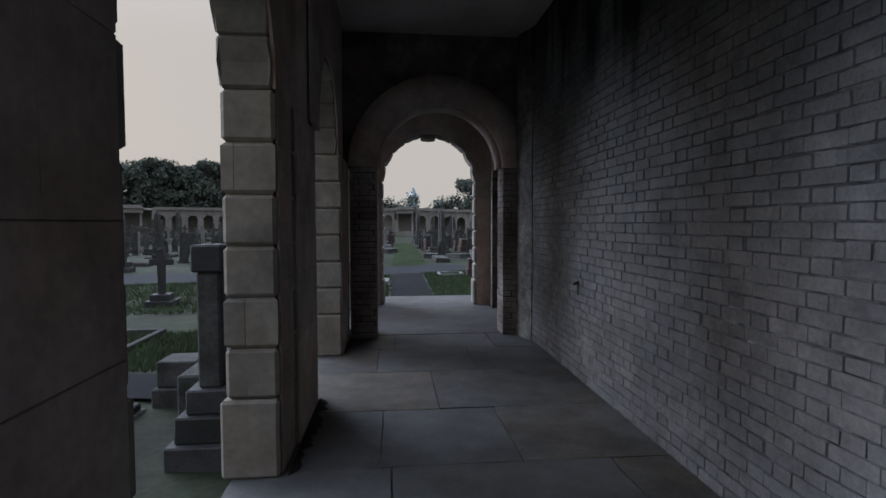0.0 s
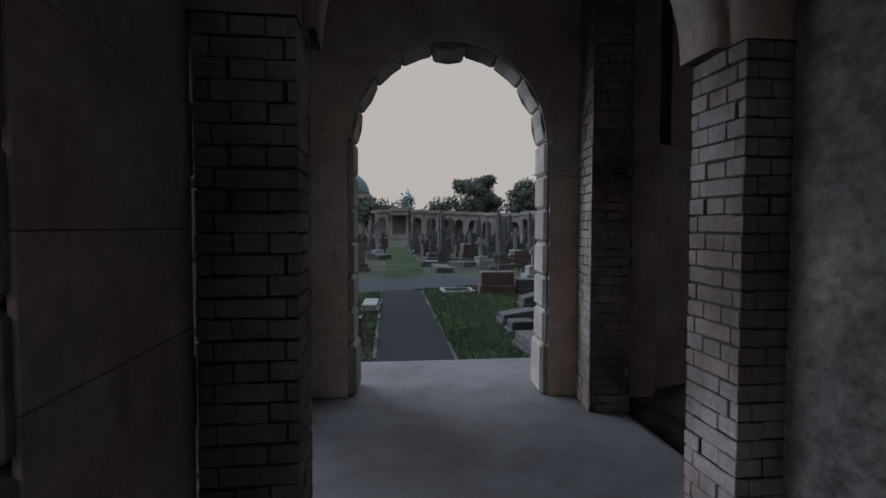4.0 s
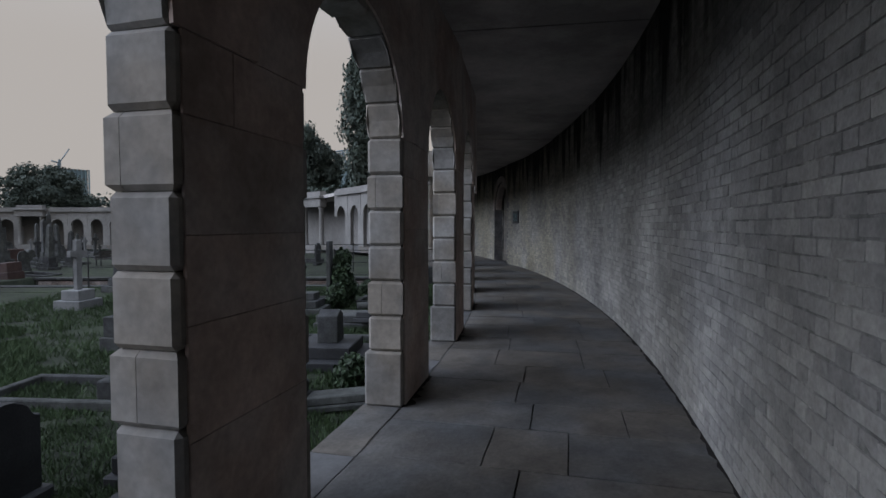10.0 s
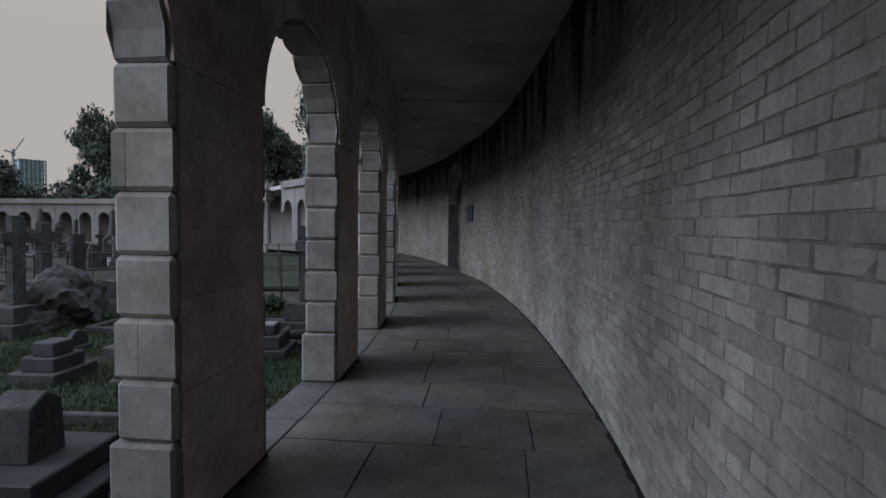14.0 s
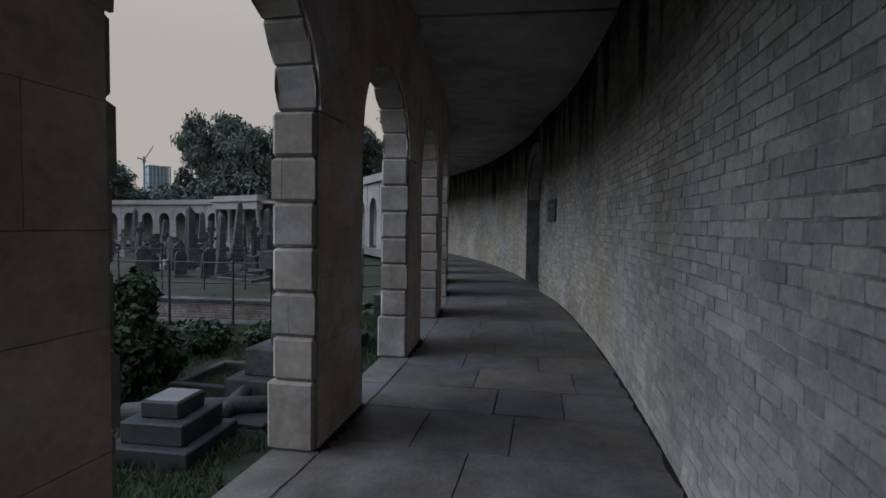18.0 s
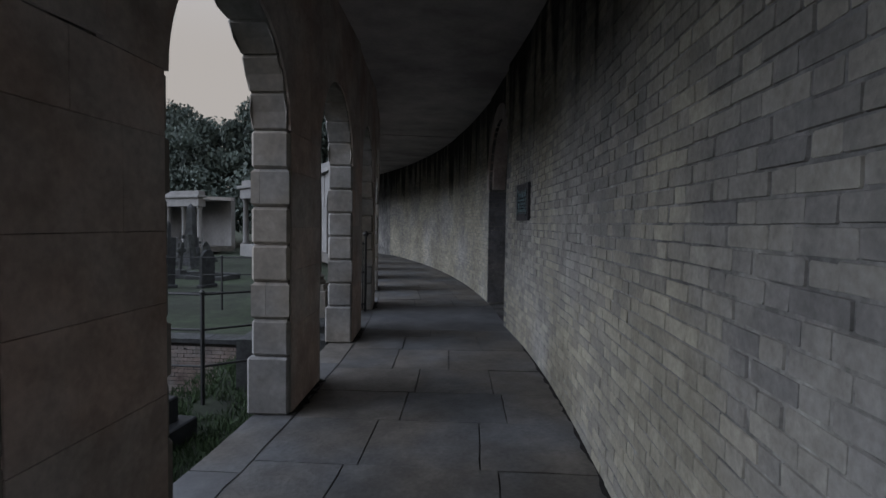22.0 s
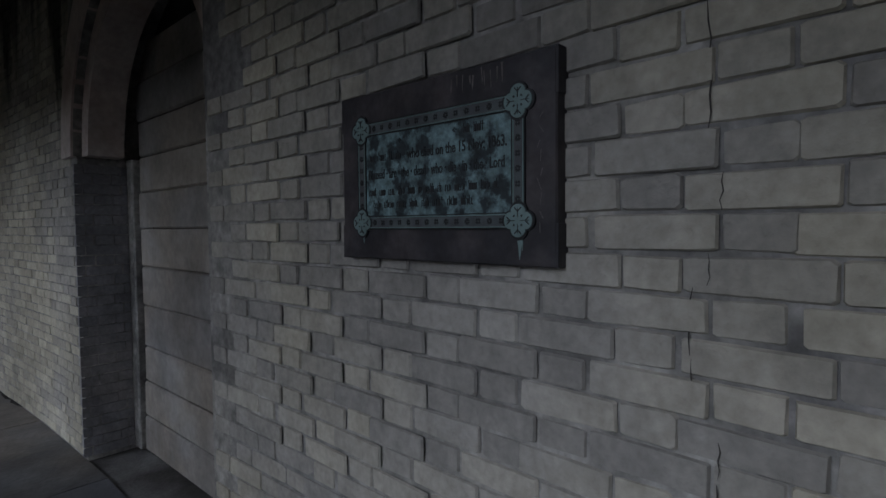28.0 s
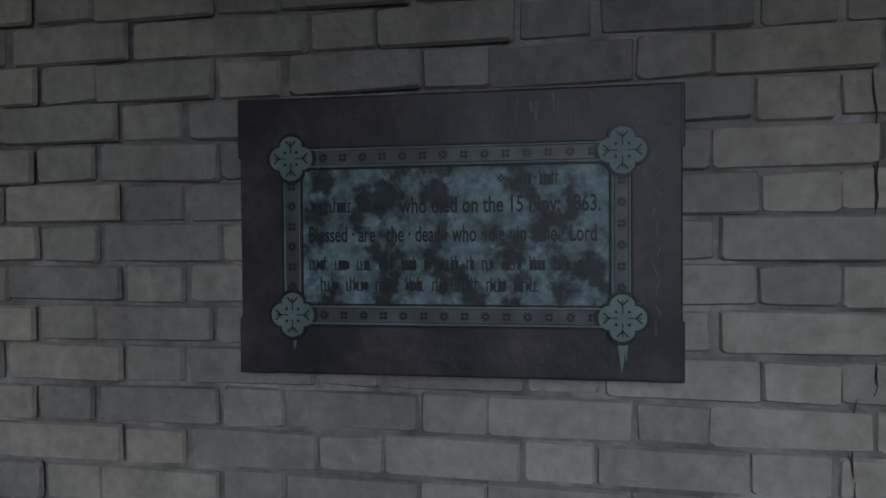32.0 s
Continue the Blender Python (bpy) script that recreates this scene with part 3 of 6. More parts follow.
# far part of the ring: plainer bays of the same size
def build_far_bay():
    far = empty("far_arcade_bay", label="pale stone arcade bay with a round arch and cornice", category="arcade", group="far arcade")
    part("pier", box(0, 0, GROUND, PIER_L, T_PIER, SPRING, 0.02), M_FAR_STONE, far)
    bm = arch_wall(bmesh.new(), BAY_L / 2 + 0.003, RAD, TOP - SPRING, 0, T_PIER, 12)
    ob = part("arch_wall", bm, M_FAR_STONE, far)
    ob.location = (XC, 0, SPRING)
    part("cornice", box(-0.02, T_PIER - 0.02, TOP - 0.42, BAY_L + 0.02, T_PIER + 0.25, TOP - 0.22), M_FAR_STONE, far)
    part("parapet", box(-0.02, 0.05, TOP - 0.22, BAY_L + 0.02, T_PIER + 0.05, TOP + 0.12), M_FAR_STONE, far)
    return far


far0 = build_far_bay()
centres = [72.7 - 3.13 * k for k in range(8)] + [43.75 - 2.97 * k for k in range(8)]
centres += [A_NEAR_END + 2.0 + BAY * k for k in range(3)] + [80.6]
centres += [101.5 + BAY * k for k in range(10)] + [137.2 + BAY * k for k in range(13)]
XC_DEG = BAY * XC / BAY_L
for n, c in enumerate(centres):
    if n:
        copy_thing(far0, Matrix.Translation((0, 0, -far_fall(c))) @ bay_frame(c - XC_DEG))
    else:
        far0.matrix_world = Matrix.Translation((0, 0, -far_fall(c))) @ bay_frame(c - XC_DEG)
for a0, a1 in ((A_NEAR_END, 5.2), (13.4, 83.0), (101.0, 178.0)):
    arc_strip("wall_back_distant", R_WALL, R_WALL + 0.4, GROUND, TOP - 0.1, a0, a1, 1.5, M_FAR_STONE, "structure", "pale brick back wall of the far arcade", True)
    arc_strip("roof_distant", R_OUT, R_WALL + 0.3, CEIL + 0.02, CEIL + 0.3, a0, a1, 1.5, M_CEILING, "structure", "flat roof of the far arcade", True)
    arc_strip("floor_distant", R_OUT - 0.2, R_WALL + 0.3, -0.5, -0.02, a0, a1, 1.5, M_FLAG, "structure", "floor of the far arcade", True)

# ---- the straight arm and the pavilion ----
U_PIER = 1.21
U_J = 8.03
arm_m = ARM_M
arm_wall = part("wall_arm", box(V_WALL + 0.002, -6.0, -0.1, V_WALL + WALL_T, 8.695, CEIL + 0.3, 0, arm_m), M_MORTAR_GREY)
tagged(arm_wall, "straight back wall of grey stock brick", "", "", "structure")
arm_floor = part("floor_arm", box(V_IN - T_PIER - 0.02, -6.0, -0.3, V_WALL + 0.3, 12.28, -0.013, 0, arm_m), M_JOINT)
tagged(arm_floor, "bed of the flagstone floor", "", "", "structure")
arm_ceiling = part("ceiling_arm", box(V_IN - 0.1, -6.0, CEIL, V_WALL + 0.3, 11.9, CEIL + 0.25, 0, arm_m), M_CEILING)
tagged(arm_ceiling, "dark grey plastered ceiling", "", "", "structure")
# unseen wall, added to close the corridor where it would run on
arm_end = part("wall_arm_end", box(V_IN - 0.5, -6.3, -0.1, V_WALL + 0.4, -6.0, CEIL + 0.3, 0, arm_m), M_MORTAR)
tagged(arm_end, "plain wall added out of view to close the corridor", "", "", "structure")


def arm_bay_frame(u, dv=0.0):
    """Bay frame on the arm: x ahead, y out to the left."""
    return ARM_M @ Matrix.Translation((V_IN + dv, u, 0)) @ pose(0, 0, 0, 0, 0, 90)


def arm_arch(u0, u1, dv):
    """The arch over the opening between two piers of the arm."""
    k = (u1 - u0) / OPEN_W
    copy_thing(arch0, arm_bay_frame(u0 - k * PIER_L, dv) @ Matrix.Diagonal((k, 1, 1, 1)))


for u in (-4.15, -1.47):
    copy_thing(pier0, arm_bay_frame(u, -0.045))
    copy_thing(arch0, arm_bay_frame(u, -0.045))
U_TWIN = 4.048                    # two piers side by side
copy_thing(pier0, arm_bay_frame(U_PIER, -0.045))
arm_arch(U_PIER + PIER_L, U_TWIN, -0.045)
copy_thing(pier0, arm_bay_frame(U_TWIN + 0.453, -0.02))
copy_thing(pier0, arm_bay_frame(U_TWIN, -0.045))
arm_arch(U_TWIN + 0.453 + PIER_L, 7.08, 0.02)
copy_thing(pier0, arm_bay_frame(7.08, 0.05))


# ---- the pavilion where arm and ring meet: a cross arch, and an arch out to the path ----
def brick_pier(name, m, w, d, h, rng, mat, mortar, label, shown, side=None):
    """A brick pier, w wide and d deep, in the frame m: bricks on its four faces, one by one on the faces shown."""
    th = empty(name, m, label=label, category="pier", group="brick piers of the pavilion")
    part("core", box(0.012, 0.012, 0, w - 0.012, d - 0.012, h), mortar, th)
    kinds = {(k, n, q): brick_mesh(k, 0.067, 90 + n, q) for k in (0.22, 0.107) for n in range(4) for q in {mat, side or mat}}
    for k, (ox, oy, turn, length) in enumerate(((0, 0, 0, w), (w, 0, 90, d), (w, d, 180, w), (0, d, 270, d))):
        f = Matrix.Translation((ox, oy, 0)) @ pose(0, 0, 0, 0, 0, turn)
        v, fa, single = brick_field(lambda s, dd, z: f @ Vector((s, 0.012 - dd - 0.006, z)), length, 0.0, h, rng, proud=0.005, keep=(lambda s, z: True) if k in shown else None)
        if k not in shown:
            tagged(part("brickwork", mesh_from("brickwork", v, fa, mat), None, th), kind="stuff")
        for s, z, bw, bh, p in single:
            kind = 0.22 if bw > 0.16 else 0.107
            ob = new("brick", kinds[(kind, rng.randrange(4), side if side and k == 3 else mat)])
            ob.parent = th
            ob.matrix_local = f @ Matrix.Translation((s, 0.006 - p, z)) @ pose(0, 0, 0, 0, 0, rng.uniform(-0.8, 0.8)) @ Matrix.Diagonal((bw / kind, 1, bh / 0.067, 1))
    return th


def cross_arch(m, w, spring, depth, mats, label):
    """A plain stone arch ring over two brick piers; frame m: x across, y ahead, origin midway between the piers."""
    th = empty("cross_arch", m, label=label, category="arch")
    ringb = bmesh.new()
    r0, r1 = w / 2, w / 2 + 0.38
    seg = 28
    for y0, y1, a, b in ((0.0, depth, r0, r1), (0.12, depth + 0.02, r0 - 0.05, r0 + 0.02)):
        prev = None
        for i in range(seg + 1):
            t = math.pi * i / seg
            row = [ringb.verts.new((r * math.cos(t), y, r * math.sin(t) + spring)) for r, y in ((a, y0), (a, y1), (b, y1), (b, y0))]
            if prev:
                for j in range(4):
                    ringb.faces.new((prev[j], prev[(j + 1) % 4], row[(j + 1) % 4], row[j]))
            prev = row
    part("arch_ring", ringb, mats[0], th, "plain rendered arch ring", True)
    bm = arch_wall(bmesh.new(), w / 2 + 0.46, r1 - 0.005, CEIL - spring, 0.03, depth - 0.02, 24)
    ob = part("brick_spandrel", bm, mats[1], th, "sooty red brick over the arch")
    ob.location = (0, 0, spring)
    return th


rng = random.Random(11)
W_J, C_J = 1.74, 1.968
J_M = ARM_M @ Matrix.Translation((C_J, U_J, 0)) @ pose(0, 0, 0, 0, 0, 1)
cross_arch(J_M, W_J, 2.33, 0.37, (M_RENDER, M_BRICK_SOOT), "rendered round arch across the corridor between brick piers")
brick_pier("brick_pier", J_M @ Matrix.Translation((-W_J / 2 - 0.36, 0, 0)), 0.36, 0.37, 2.33, rng, M_BRICK_BROWN, M_MORTAR_DARK, "dull brown brick pier carrying the cross arch", (0, 1))
brick_pier("brick_pier", J_M @ Matrix.Translation((W_J / 2, 0, 0)), 0.40, 0.37, 2.33, rng, M_BRICK_BROWN, M_MORTAR_DARK, "sooty brown brick pier carrying the cross arch", (0, 3))

brick_pier("brick_pier", ARM_M @ Matrix.Translation((3.085, 8.42, 0)), 0.30, 0.28, 3.9, rng, M_BRICK_BLACK, M_MORTAR_DARK, "soot-black brick pilaster at the end of the wall", (3,))

# brick pier where the ring begins
L_M = Matrix.Translation((1.835, 10.655, 0)) @ pose(0, 0, 0, 0, 0, 1)
brick_pier("brick_pier", L_M, 0.345, 0.55, 2.39, rng, M_BRICK_SOOT, M_MORTAR_PATCHY, "sooty dark brick pier with pale mortar beside the arcade", (0, 3), M_BRICK_DUSKY)
brick_pier("upper_brickwork", L_M @ Matrix.Translation((0.004, 0.004, 2.39)), 0.337, 0.542, CEIL - 2.39, rng, M_BRICK_DUSKY, M_MORTAR_GREY, "limewashed brickwork from the dark pier up to the ceiling", (0, 3))

# arch out to the path
K_M = Matrix.Translation((0.6425, 11.055, 0)) @ pose(0, 0, 0, 0, 0, 3.4)
W_K = 1.749


def rustic_arch(m, w, depth, left, right, label):
    th = empty("rusticated_arch", m, label=label, category="arch")
    face_rng = random.Random(21)
    for side, ext in ((-1, left), (1, right)):
        for k in range(7):
            z0 = 0 if k == 0 else BASE_H + (k - 1) * COURSE
            z1 = BASE_H - 0.004 if k == 0 else z0 + COURSE - 0.004
            g = 0.02 if k == 0 else 0
            x0, x1 = sorted((side * (w / 2 - g), side * (w / 2 + ext)))
            part("base_block" if k == 0 else "block", box(x0, 0.0, z0, x1, depth + g, z1, 0.03), M_STONE, th)
        x0, x1 = sorted((side * (w / 2 + 0.02), side * (w / 2 + ext)))
        facing(th, x0 + (0.03 if side > 0 else 0), x1 - (0.03 if side < 0 else 0), -0.008, 0.01, 2.37, face_rng)
    for k in range(9):
        ob = part("keystone" if k == 4 else "voussoir", voussoir(k, 9, w / 2, w / 2 + 0.27, 0.012, depth, 0.055 if k == 4 else 0.0, 0.022), M_STONE, th)
        ob.location = (0, 0, SPRING)
    bm = arch_wall(bmesh.new(), w / 2 + min(left, right), w / 2 + 0.262, TOP - SPRING, 0.03, depth - 0.02)
    ob = part("upper_wall", bm, M_STONE, th)
    ob.location = (0, 0, SPRING)
    bm = arch_wall(bmesh.new(), w / 2 + min(left, right), w / 2 + 0.012, CEIL - SPRING, -0.008, 0.0115)
    ob = part("render_spandrel", bm, M_RENDER, th)
    ob.location = (0, 0, SPRING)
    return th


rustic_arch(K_M, W_K, 0.42, 0.44, 0.44, "banded limestone arch opening on to the path")
# left opening of the pavilion
LEFT_M = ARM_M @ Matrix.Translation((V_IN - 0.02, 9.62, 0)) @ pose(0, 0, 0, 0, 0, 92)
rustic_arch(LEFT_M, 1.80, 0.42, 0.35, 0.35, "banded limestone arch beside the portico")


# corner piers that close the pavilion
for name, pts in (("corner_pier", ((1.84, 11.06), (2.56, 11.10), (2.72, 11.62), (1.90, 11.46))), ("corner_pier", ((-1.10, 10.80), (-0.64, 10.86), (-0.68, 11.32), (-1.15, 11.26)))):
    bm = bmesh.new()
    lo = [bm.verts.new((x, y, GROUND - 0.3)) for x, y in pts]
    hi = [bm.verts.new((x, y, TOP)) for x, y in pts]
    bm.faces.new(lo)
    bm.faces.new(hi)
    for i in range(4):
        bm.faces.new((lo[i], lo[(i + 1) % 4], hi[(i + 1) % 4], hi[i]))
    tagged(part(name, bm, M_RENDER), "rendered stone corner pier of the pavilion", "", "", "structure")

# plain wall over the double pier and over the last pier of the arm
for u0, u1 in ((4.58, 5.08), (7.54, 8.3)):
    fill = part("wall_over_pier", box(V_IN - T_PIER + 0.03, u0, SPRING - 0.002, V_IN + 0.02, u1, CEIL + 0.1, 0, ARM_M), M_RENDER)
    tagged(fill, "brown rendered wall over the pier", "", "", "structure")


# ---- bricks of the back wall of the ring ----
def s_to_a(s):
    return A_START + math.degrees(s / R_WALL)


def a_to_s(a):
    return radians(a - A_START) * R_WALL


S_D0, S_D1 = a_to_s(DOOR_A0), a_to_s(DOOR_A1)
S_DM, DOOR_R = (S_D0 + S_D1) / 2, (S_D1 - S_D0) / 2
DOOR_BAND = 0.27
PLAQUE_A = -38.62


def door_gap(s, z, half):
    """True where the doorway, its arch band or the plaque takes the place of bricks."""
    if z < DOOR_SPRING:
        return S_D0 - half < s < S_D1 + half
    return math.hypot(s - S_DM, z - DOOR_SPRING) < DOOR_R + DOOR_BAND + 0.03


def on_ring_wall(s, d, z):
    return ring(s_to_a(s), wall_r(s_to_a(s)) - d, z)


rng = random.Random(21)
S_END = a_to_s(A_NEAR_END)
S_P = a_to_s(PLAQUE_A)
near_plaque = lambda s, z: abs(s - S_P) < 1.15 and 0.95 < z < 2.65
v, fa, single = brick_field(on_ring_wall, S_END, 0.009, CEIL - 0.03, rng, door_gap, keep=near_plaque, wash=0.003, phase=(a_to_s(-38.16) - 0.3775) % BOND)
bricks = new("brickwork", mesh_from("brickwork", v, fa, M_BRICK))
bricks.parent = wall_back
tagged(bricks, "pale limewashed stock bricks in Flemish bond", "", "", "stuff")


brick_kinds = {(k, n): brick_mesh(k, 0.067, 40 + n, M_BRICK) for k in (0.219, 0.1065) for n in range(8)}
for s, z, w, h, p in single:
    k = 0.219 if w > 0.15 else 0.1065
    ob = new("brick", brick_kinds[(k, rng.randrange(8))])
    a = s_to_a(s + w)
    ob.matrix_world = Matrix.Translation(ring(a, wall_r(a) - p, z)) @ pose(0, rng.uniform(-0.002, 0.002), 0, 0, rng.uniform(-0.4, 0.4), s_to_a(s + w / 2) - 90) @ Matrix.Diagonal((w / k, 1, h / 0.067, 1))
    ob.parent = wall_back

# a crack that steps down the joints beside the plaque
crack_rng = random.Random(17)
cv2, cf2 = [], []
cz = 2.36
while cz > 0.35:
    ca = -39.30 + crack_rng.choice((-0.02, 0.0, 0.03)) + crack_rng.uniform(-0.008, 0.008)
    drop_z = crack_rng.choice((0.06, 0.07, 0.13))
    k = len(cv2)
    for q in range(5):
        b = ca + math.degrees(crack_rng.uniform(-0.004, 0.004) / R_WALL)
        w = math.degrees(crack_rng.uniform(0.0006, 0.0018) * (0.4 if q in (0, 4) else 1.0) / R_WALL)
        z = cz - drop_z * q / 4
        cv2 += [ring(b - w, wall_r(b) - 0.0075, z), ring(b + w, wall_r(b) - 0.0075, z)]
        if q:
            cf2.append((k + 2 * q - 2, k + 2 * q - 1, k + 2 * q + 1, k + 2 * q))
    cz -= drop_z + crack_rng.choice((0.005, 0.01, 0.08))
crack = new("crack", mesh_from("crack", cv2, cf2, M_MORTAR_DARK))
crack.parent = wall_back
tagged(crack, "dark stepped crack along the brick joints")

# ---- bricks of the straight wall ----
def on_arm_wall(s, d, z):
    return arm(-6.0 + s, V_WALL - d, z)


near_arm = lambda s, z: 7.2 < s < 9.6 and 0.7 < z < 2.3
v, fa, single = brick_field(on_arm_wall, 14.8, 0.012, CEIL - 0.03, random.Random(23), None, proud=0.005, keep=near_arm, wash=0.003)
grey_kinds = {(k, n): brick_mesh(k, 0.067, 60 + n, M_BRICK_GREY) for k in (0.219, 0.1065) for n in range(8)}
for s, z, w, h, p in single:
    k = 0.219 if w > 0.15 else 0.1065
    ob = new("brick", grey_kinds[(k, rng.randrange(8))])
    ob.matrix_world = ARM_M @ Matrix.Translation((V_WALL - p, -6.0 + s + w, z)) @ pose(0, 0, 0, 0, 0, -90 + rng.uniform(-0.4, 0.4)) @ Matrix.Diagonal((w / k, 1, h / 0.067, 1))
    ob.parent = arm_wall
bricks_arm = new("brickwork", mesh_from("brickwork", v, fa, M_BRICK_GREY))
bricks_arm.parent = arm_wall
tagged(bricks_arm, "grey weathered stock bricks in Flemish bond", "", "", "stuff")

# a rusted iron stub left in the wall, with the stain below it
STUB_U, STUB_Z = 5.90, 0.925
stub = empty("iron_stub", ARM_M @ Matrix.Translation((V_WALL - 0.004, STUB_U, STUB_Z)), label="rusted iron stub with a dark spalled patch in brick", category="iron stub")
part("spike", tube([(0.02, 0, 0.04), (-0.03, 0.004, 0.04), (-0.045, 0.008, 0.02)], 0.012, 6), M_IRON, stub)
r6 = random.Random(2)
for k, (dz, s) in enumerate(((0.03, 0.035), (0.0, 0.042), (-0.035, 0.03), (-0.07, 0.016))):
    pts = [(s * r6.uniform(0.7, 1.1) * math.cos(t), dz + s * r6.uniform(0.7, 1.1) * math.sin(t)) for t in [math.pi * 2 * i / 9 for i in range(9)]]
    part("stain", prism(pts, 0, 0.006), M_MORTAR_DARK, stub).matrix_local = Matrix.Translation((-0.004 - 0.001 * k, 0, 0)) @ pose(0, 0, 0, 0, 0, -90)

# ---- the blocked doorway ----
door_m = Matrix.Translation(ring(DOOR_MID, wall_r(DOOR_MID), 0)) @ pose(0, 0, 0, 0, 0, DOOR_MID + 90)
doorway = empty("blocked_doorway", door_m, label="arched doorway with brick jambs, walled up with stone", category="doorway")
band = bmesh.new()
for k in range(24):
    t0, t1 = math.pi * k / 24, math.pi * (k + 1) / 24
    for r0, r1, y0, y1 in ((DOOR_R, DOOR_R + DOOR_BAND, 0.012, -0.2), (DOOR_R - 0.16, DOOR_R - 0.0, -0.06, -0.3)):
        ps = [(r0, t0), (r1, t0), (r1, t1), (r0, t1)]
        a = [band.verts.new((r * math.cos(t), y0, DOOR_SPRING + r * math.sin(t))) for r, t in ps]
        b = [band.verts.new((r * math.cos(t), y1, DOOR_SPRING + r * math.sin(t))) for r, t in ps]
        band.faces.new(a)
        for i in range(4):
            band.faces.new((a[i], b[i], b[(i + 1) % 4], a[(i + 1) % 4]))
bmesh.ops.remove_doubles(band, verts=band.verts, dist=0.0005)
part("arch_band", band, M_RENDER, doorway, "smooth rendered arch band")
for side in (-1, 1):
    f = Matrix.Translation((side * DOOR_R, 0 if side > 0 else -0.36, 0)) @ pose(0, 0, 0, 0, 0, 90 if side < 0 else -90)
    v, fa, _ = brick_field(lambda s, d, z: f @ Vector((s, -d - 0.002, z)), 0.36, 0.02, DOOR_SPRING, random.Random(31 + side))
    part("jamb_brickwork", mesh_from("jamb_brickwork", v, fa, M_BRICK_GREY), None, doorway)
    x0, x1 = sorted((side * (DOOR_R - 0.12), side * (DOOR_R + 0.1)))
    part("inner_jamb", box(x0, -0.62, 0, x1, -0.362, DOOR_SPRING, 0.01), M_MORTAR, doorway)
z = 0.0
r2 = random.Random(8)
while z < 3.0:
    h = r2.uniform(0.27, 0.33)
    half = DOOR_R - 0.15
    part("infill_block", box(-half, -0.66, z + 0.006, half, -0.40 + r2.uniform(-0.01, 0.01), z + h, 0.012), M_STONE, doorway)
    z += h
# dark backing added behind the infill to keep sky light out of the gap
part("door_head", box(-DOOR_R - 0.2, -0.95, -0.05, DOOR_R + 0.2, -0.50, 3.9), M_MORTAR_DARK, doorway)

# ---- flagstones ----
def flag(corners, name, mat, parent, rng, top=0.0, gap=0.0018):
    """One slab on four floor corners, with a worn, uneven edge."""
    c = sum(corners, Vector()) / 4
    gx, gy = rng.uniform(-0.004, 0.004), rng.uniform(-0.004, 0.004)
    tops, low = [], []
    for p, q in zip(corners, corners[1:] + corners[:1]):
        n = max(2, int((q - p).length / 0.16))
        side = (q - p).normalized()
        inward = Vector((-side.y, side.x, 0))
        if inward.dot(c - p) < 0:
            inward = -inward
        for i in range(n):
            t = i / n
            w = gap + (rng.uniform(-0.003, 0.004) if i else 0.002) + (rng.uniform(0.004, 0.012) if rng.random() < 0.06 else 0)
            e = p.lerp(q, t) + inward * w + (side * gap if not i else Vector())
            z = top + gx * (e.x - c.x) + gy * (e.y - c.y)
            d = (c - e).normalized()
            tops.append(e + d * 0.004 + Vector((0, 0, z)))
            low.append(e + Vector((0, 0, z - 0.03)))
    n = len(tops)
    ob = new(name, mesh_from(name, tops + low, [tuple(range(n))] + [(i, n + i, n + (i + 1) % n, (i + 1) % n) for i in range(n)], mat))
    ob.parent = parent
    return ob


rng = random.Random(77)
CONC_A0, CONC_A1 = -37.55, -35.02
a = -63.0
while a < -20:
    step = rng.uniform(0.62, 0.98) / R_WALL * 57.3
    if a < CONC_A0 < a + step * 1.35:
        step = CONC_A0 - a
    if abs(a - CONC_A0) < 0.01:
        flag([ring(a, R_IN + 0.048), ring(CONC_A1, R_IN + 0.048), ring(CONC_A1, wall_r(CONC_A1) + 0.02), ring(a, wall_r(a) + 0.02)], "concrete_slab", M_CONCRETE, floor, rng)
        a = CONC_A1
        continue
    cuts = [R_IN + 0.048]
    while cuts[-1] < R_WALL - 0.75:
        cuts.append(cuts[-1] + rng.uniform(0.55, 1.15))
    cuts[-1] = R_WALL + 0.02 if R_WALL - cuts[-1] < 0.4 else cuts[-1]
    if cuts[-1] < R_WALL:
        cuts.append(R_WALL + 0.02)
    cuts[-1] = wall_r(a) + 0.02
    for r0, r1 in zip(cuts, cuts[1:]):
        flag([ring(a, r0), ring(a + step, r0), ring(a + step, r1), ring(a, r1)], "flagstone", M_FLAG, floor, rng, rng.uniform(-0.004, 0.002))
    a += step
# sill stones in the openings
for i in range(N_NEAR):
    a0 = A_P1 + i * BAY
    for k in range(2):
        b0, b1 = a0 + BAY * (k * 0.62), a0 + BAY * (0.62 if k == 0 else 1.0)
        flag([ring(b0, R_OUT - 0.02), ring(b1, R_OUT - 0.02), ring(b1, R_IN + 0.034), ring(b0, R_IN + 0.034)], "sill_stone", M_FLAG if k else M_CONCRETE, floor, rng, -0.006)
kerb = arc_strip("sill_kerb", R_OUT - 0.035, R_OUT + 0.1, -1.1, -0.035, -63.4, A_NEAR_END, 1.0, M_GRAVE, "structure", "worn stone kerb along the arcade")

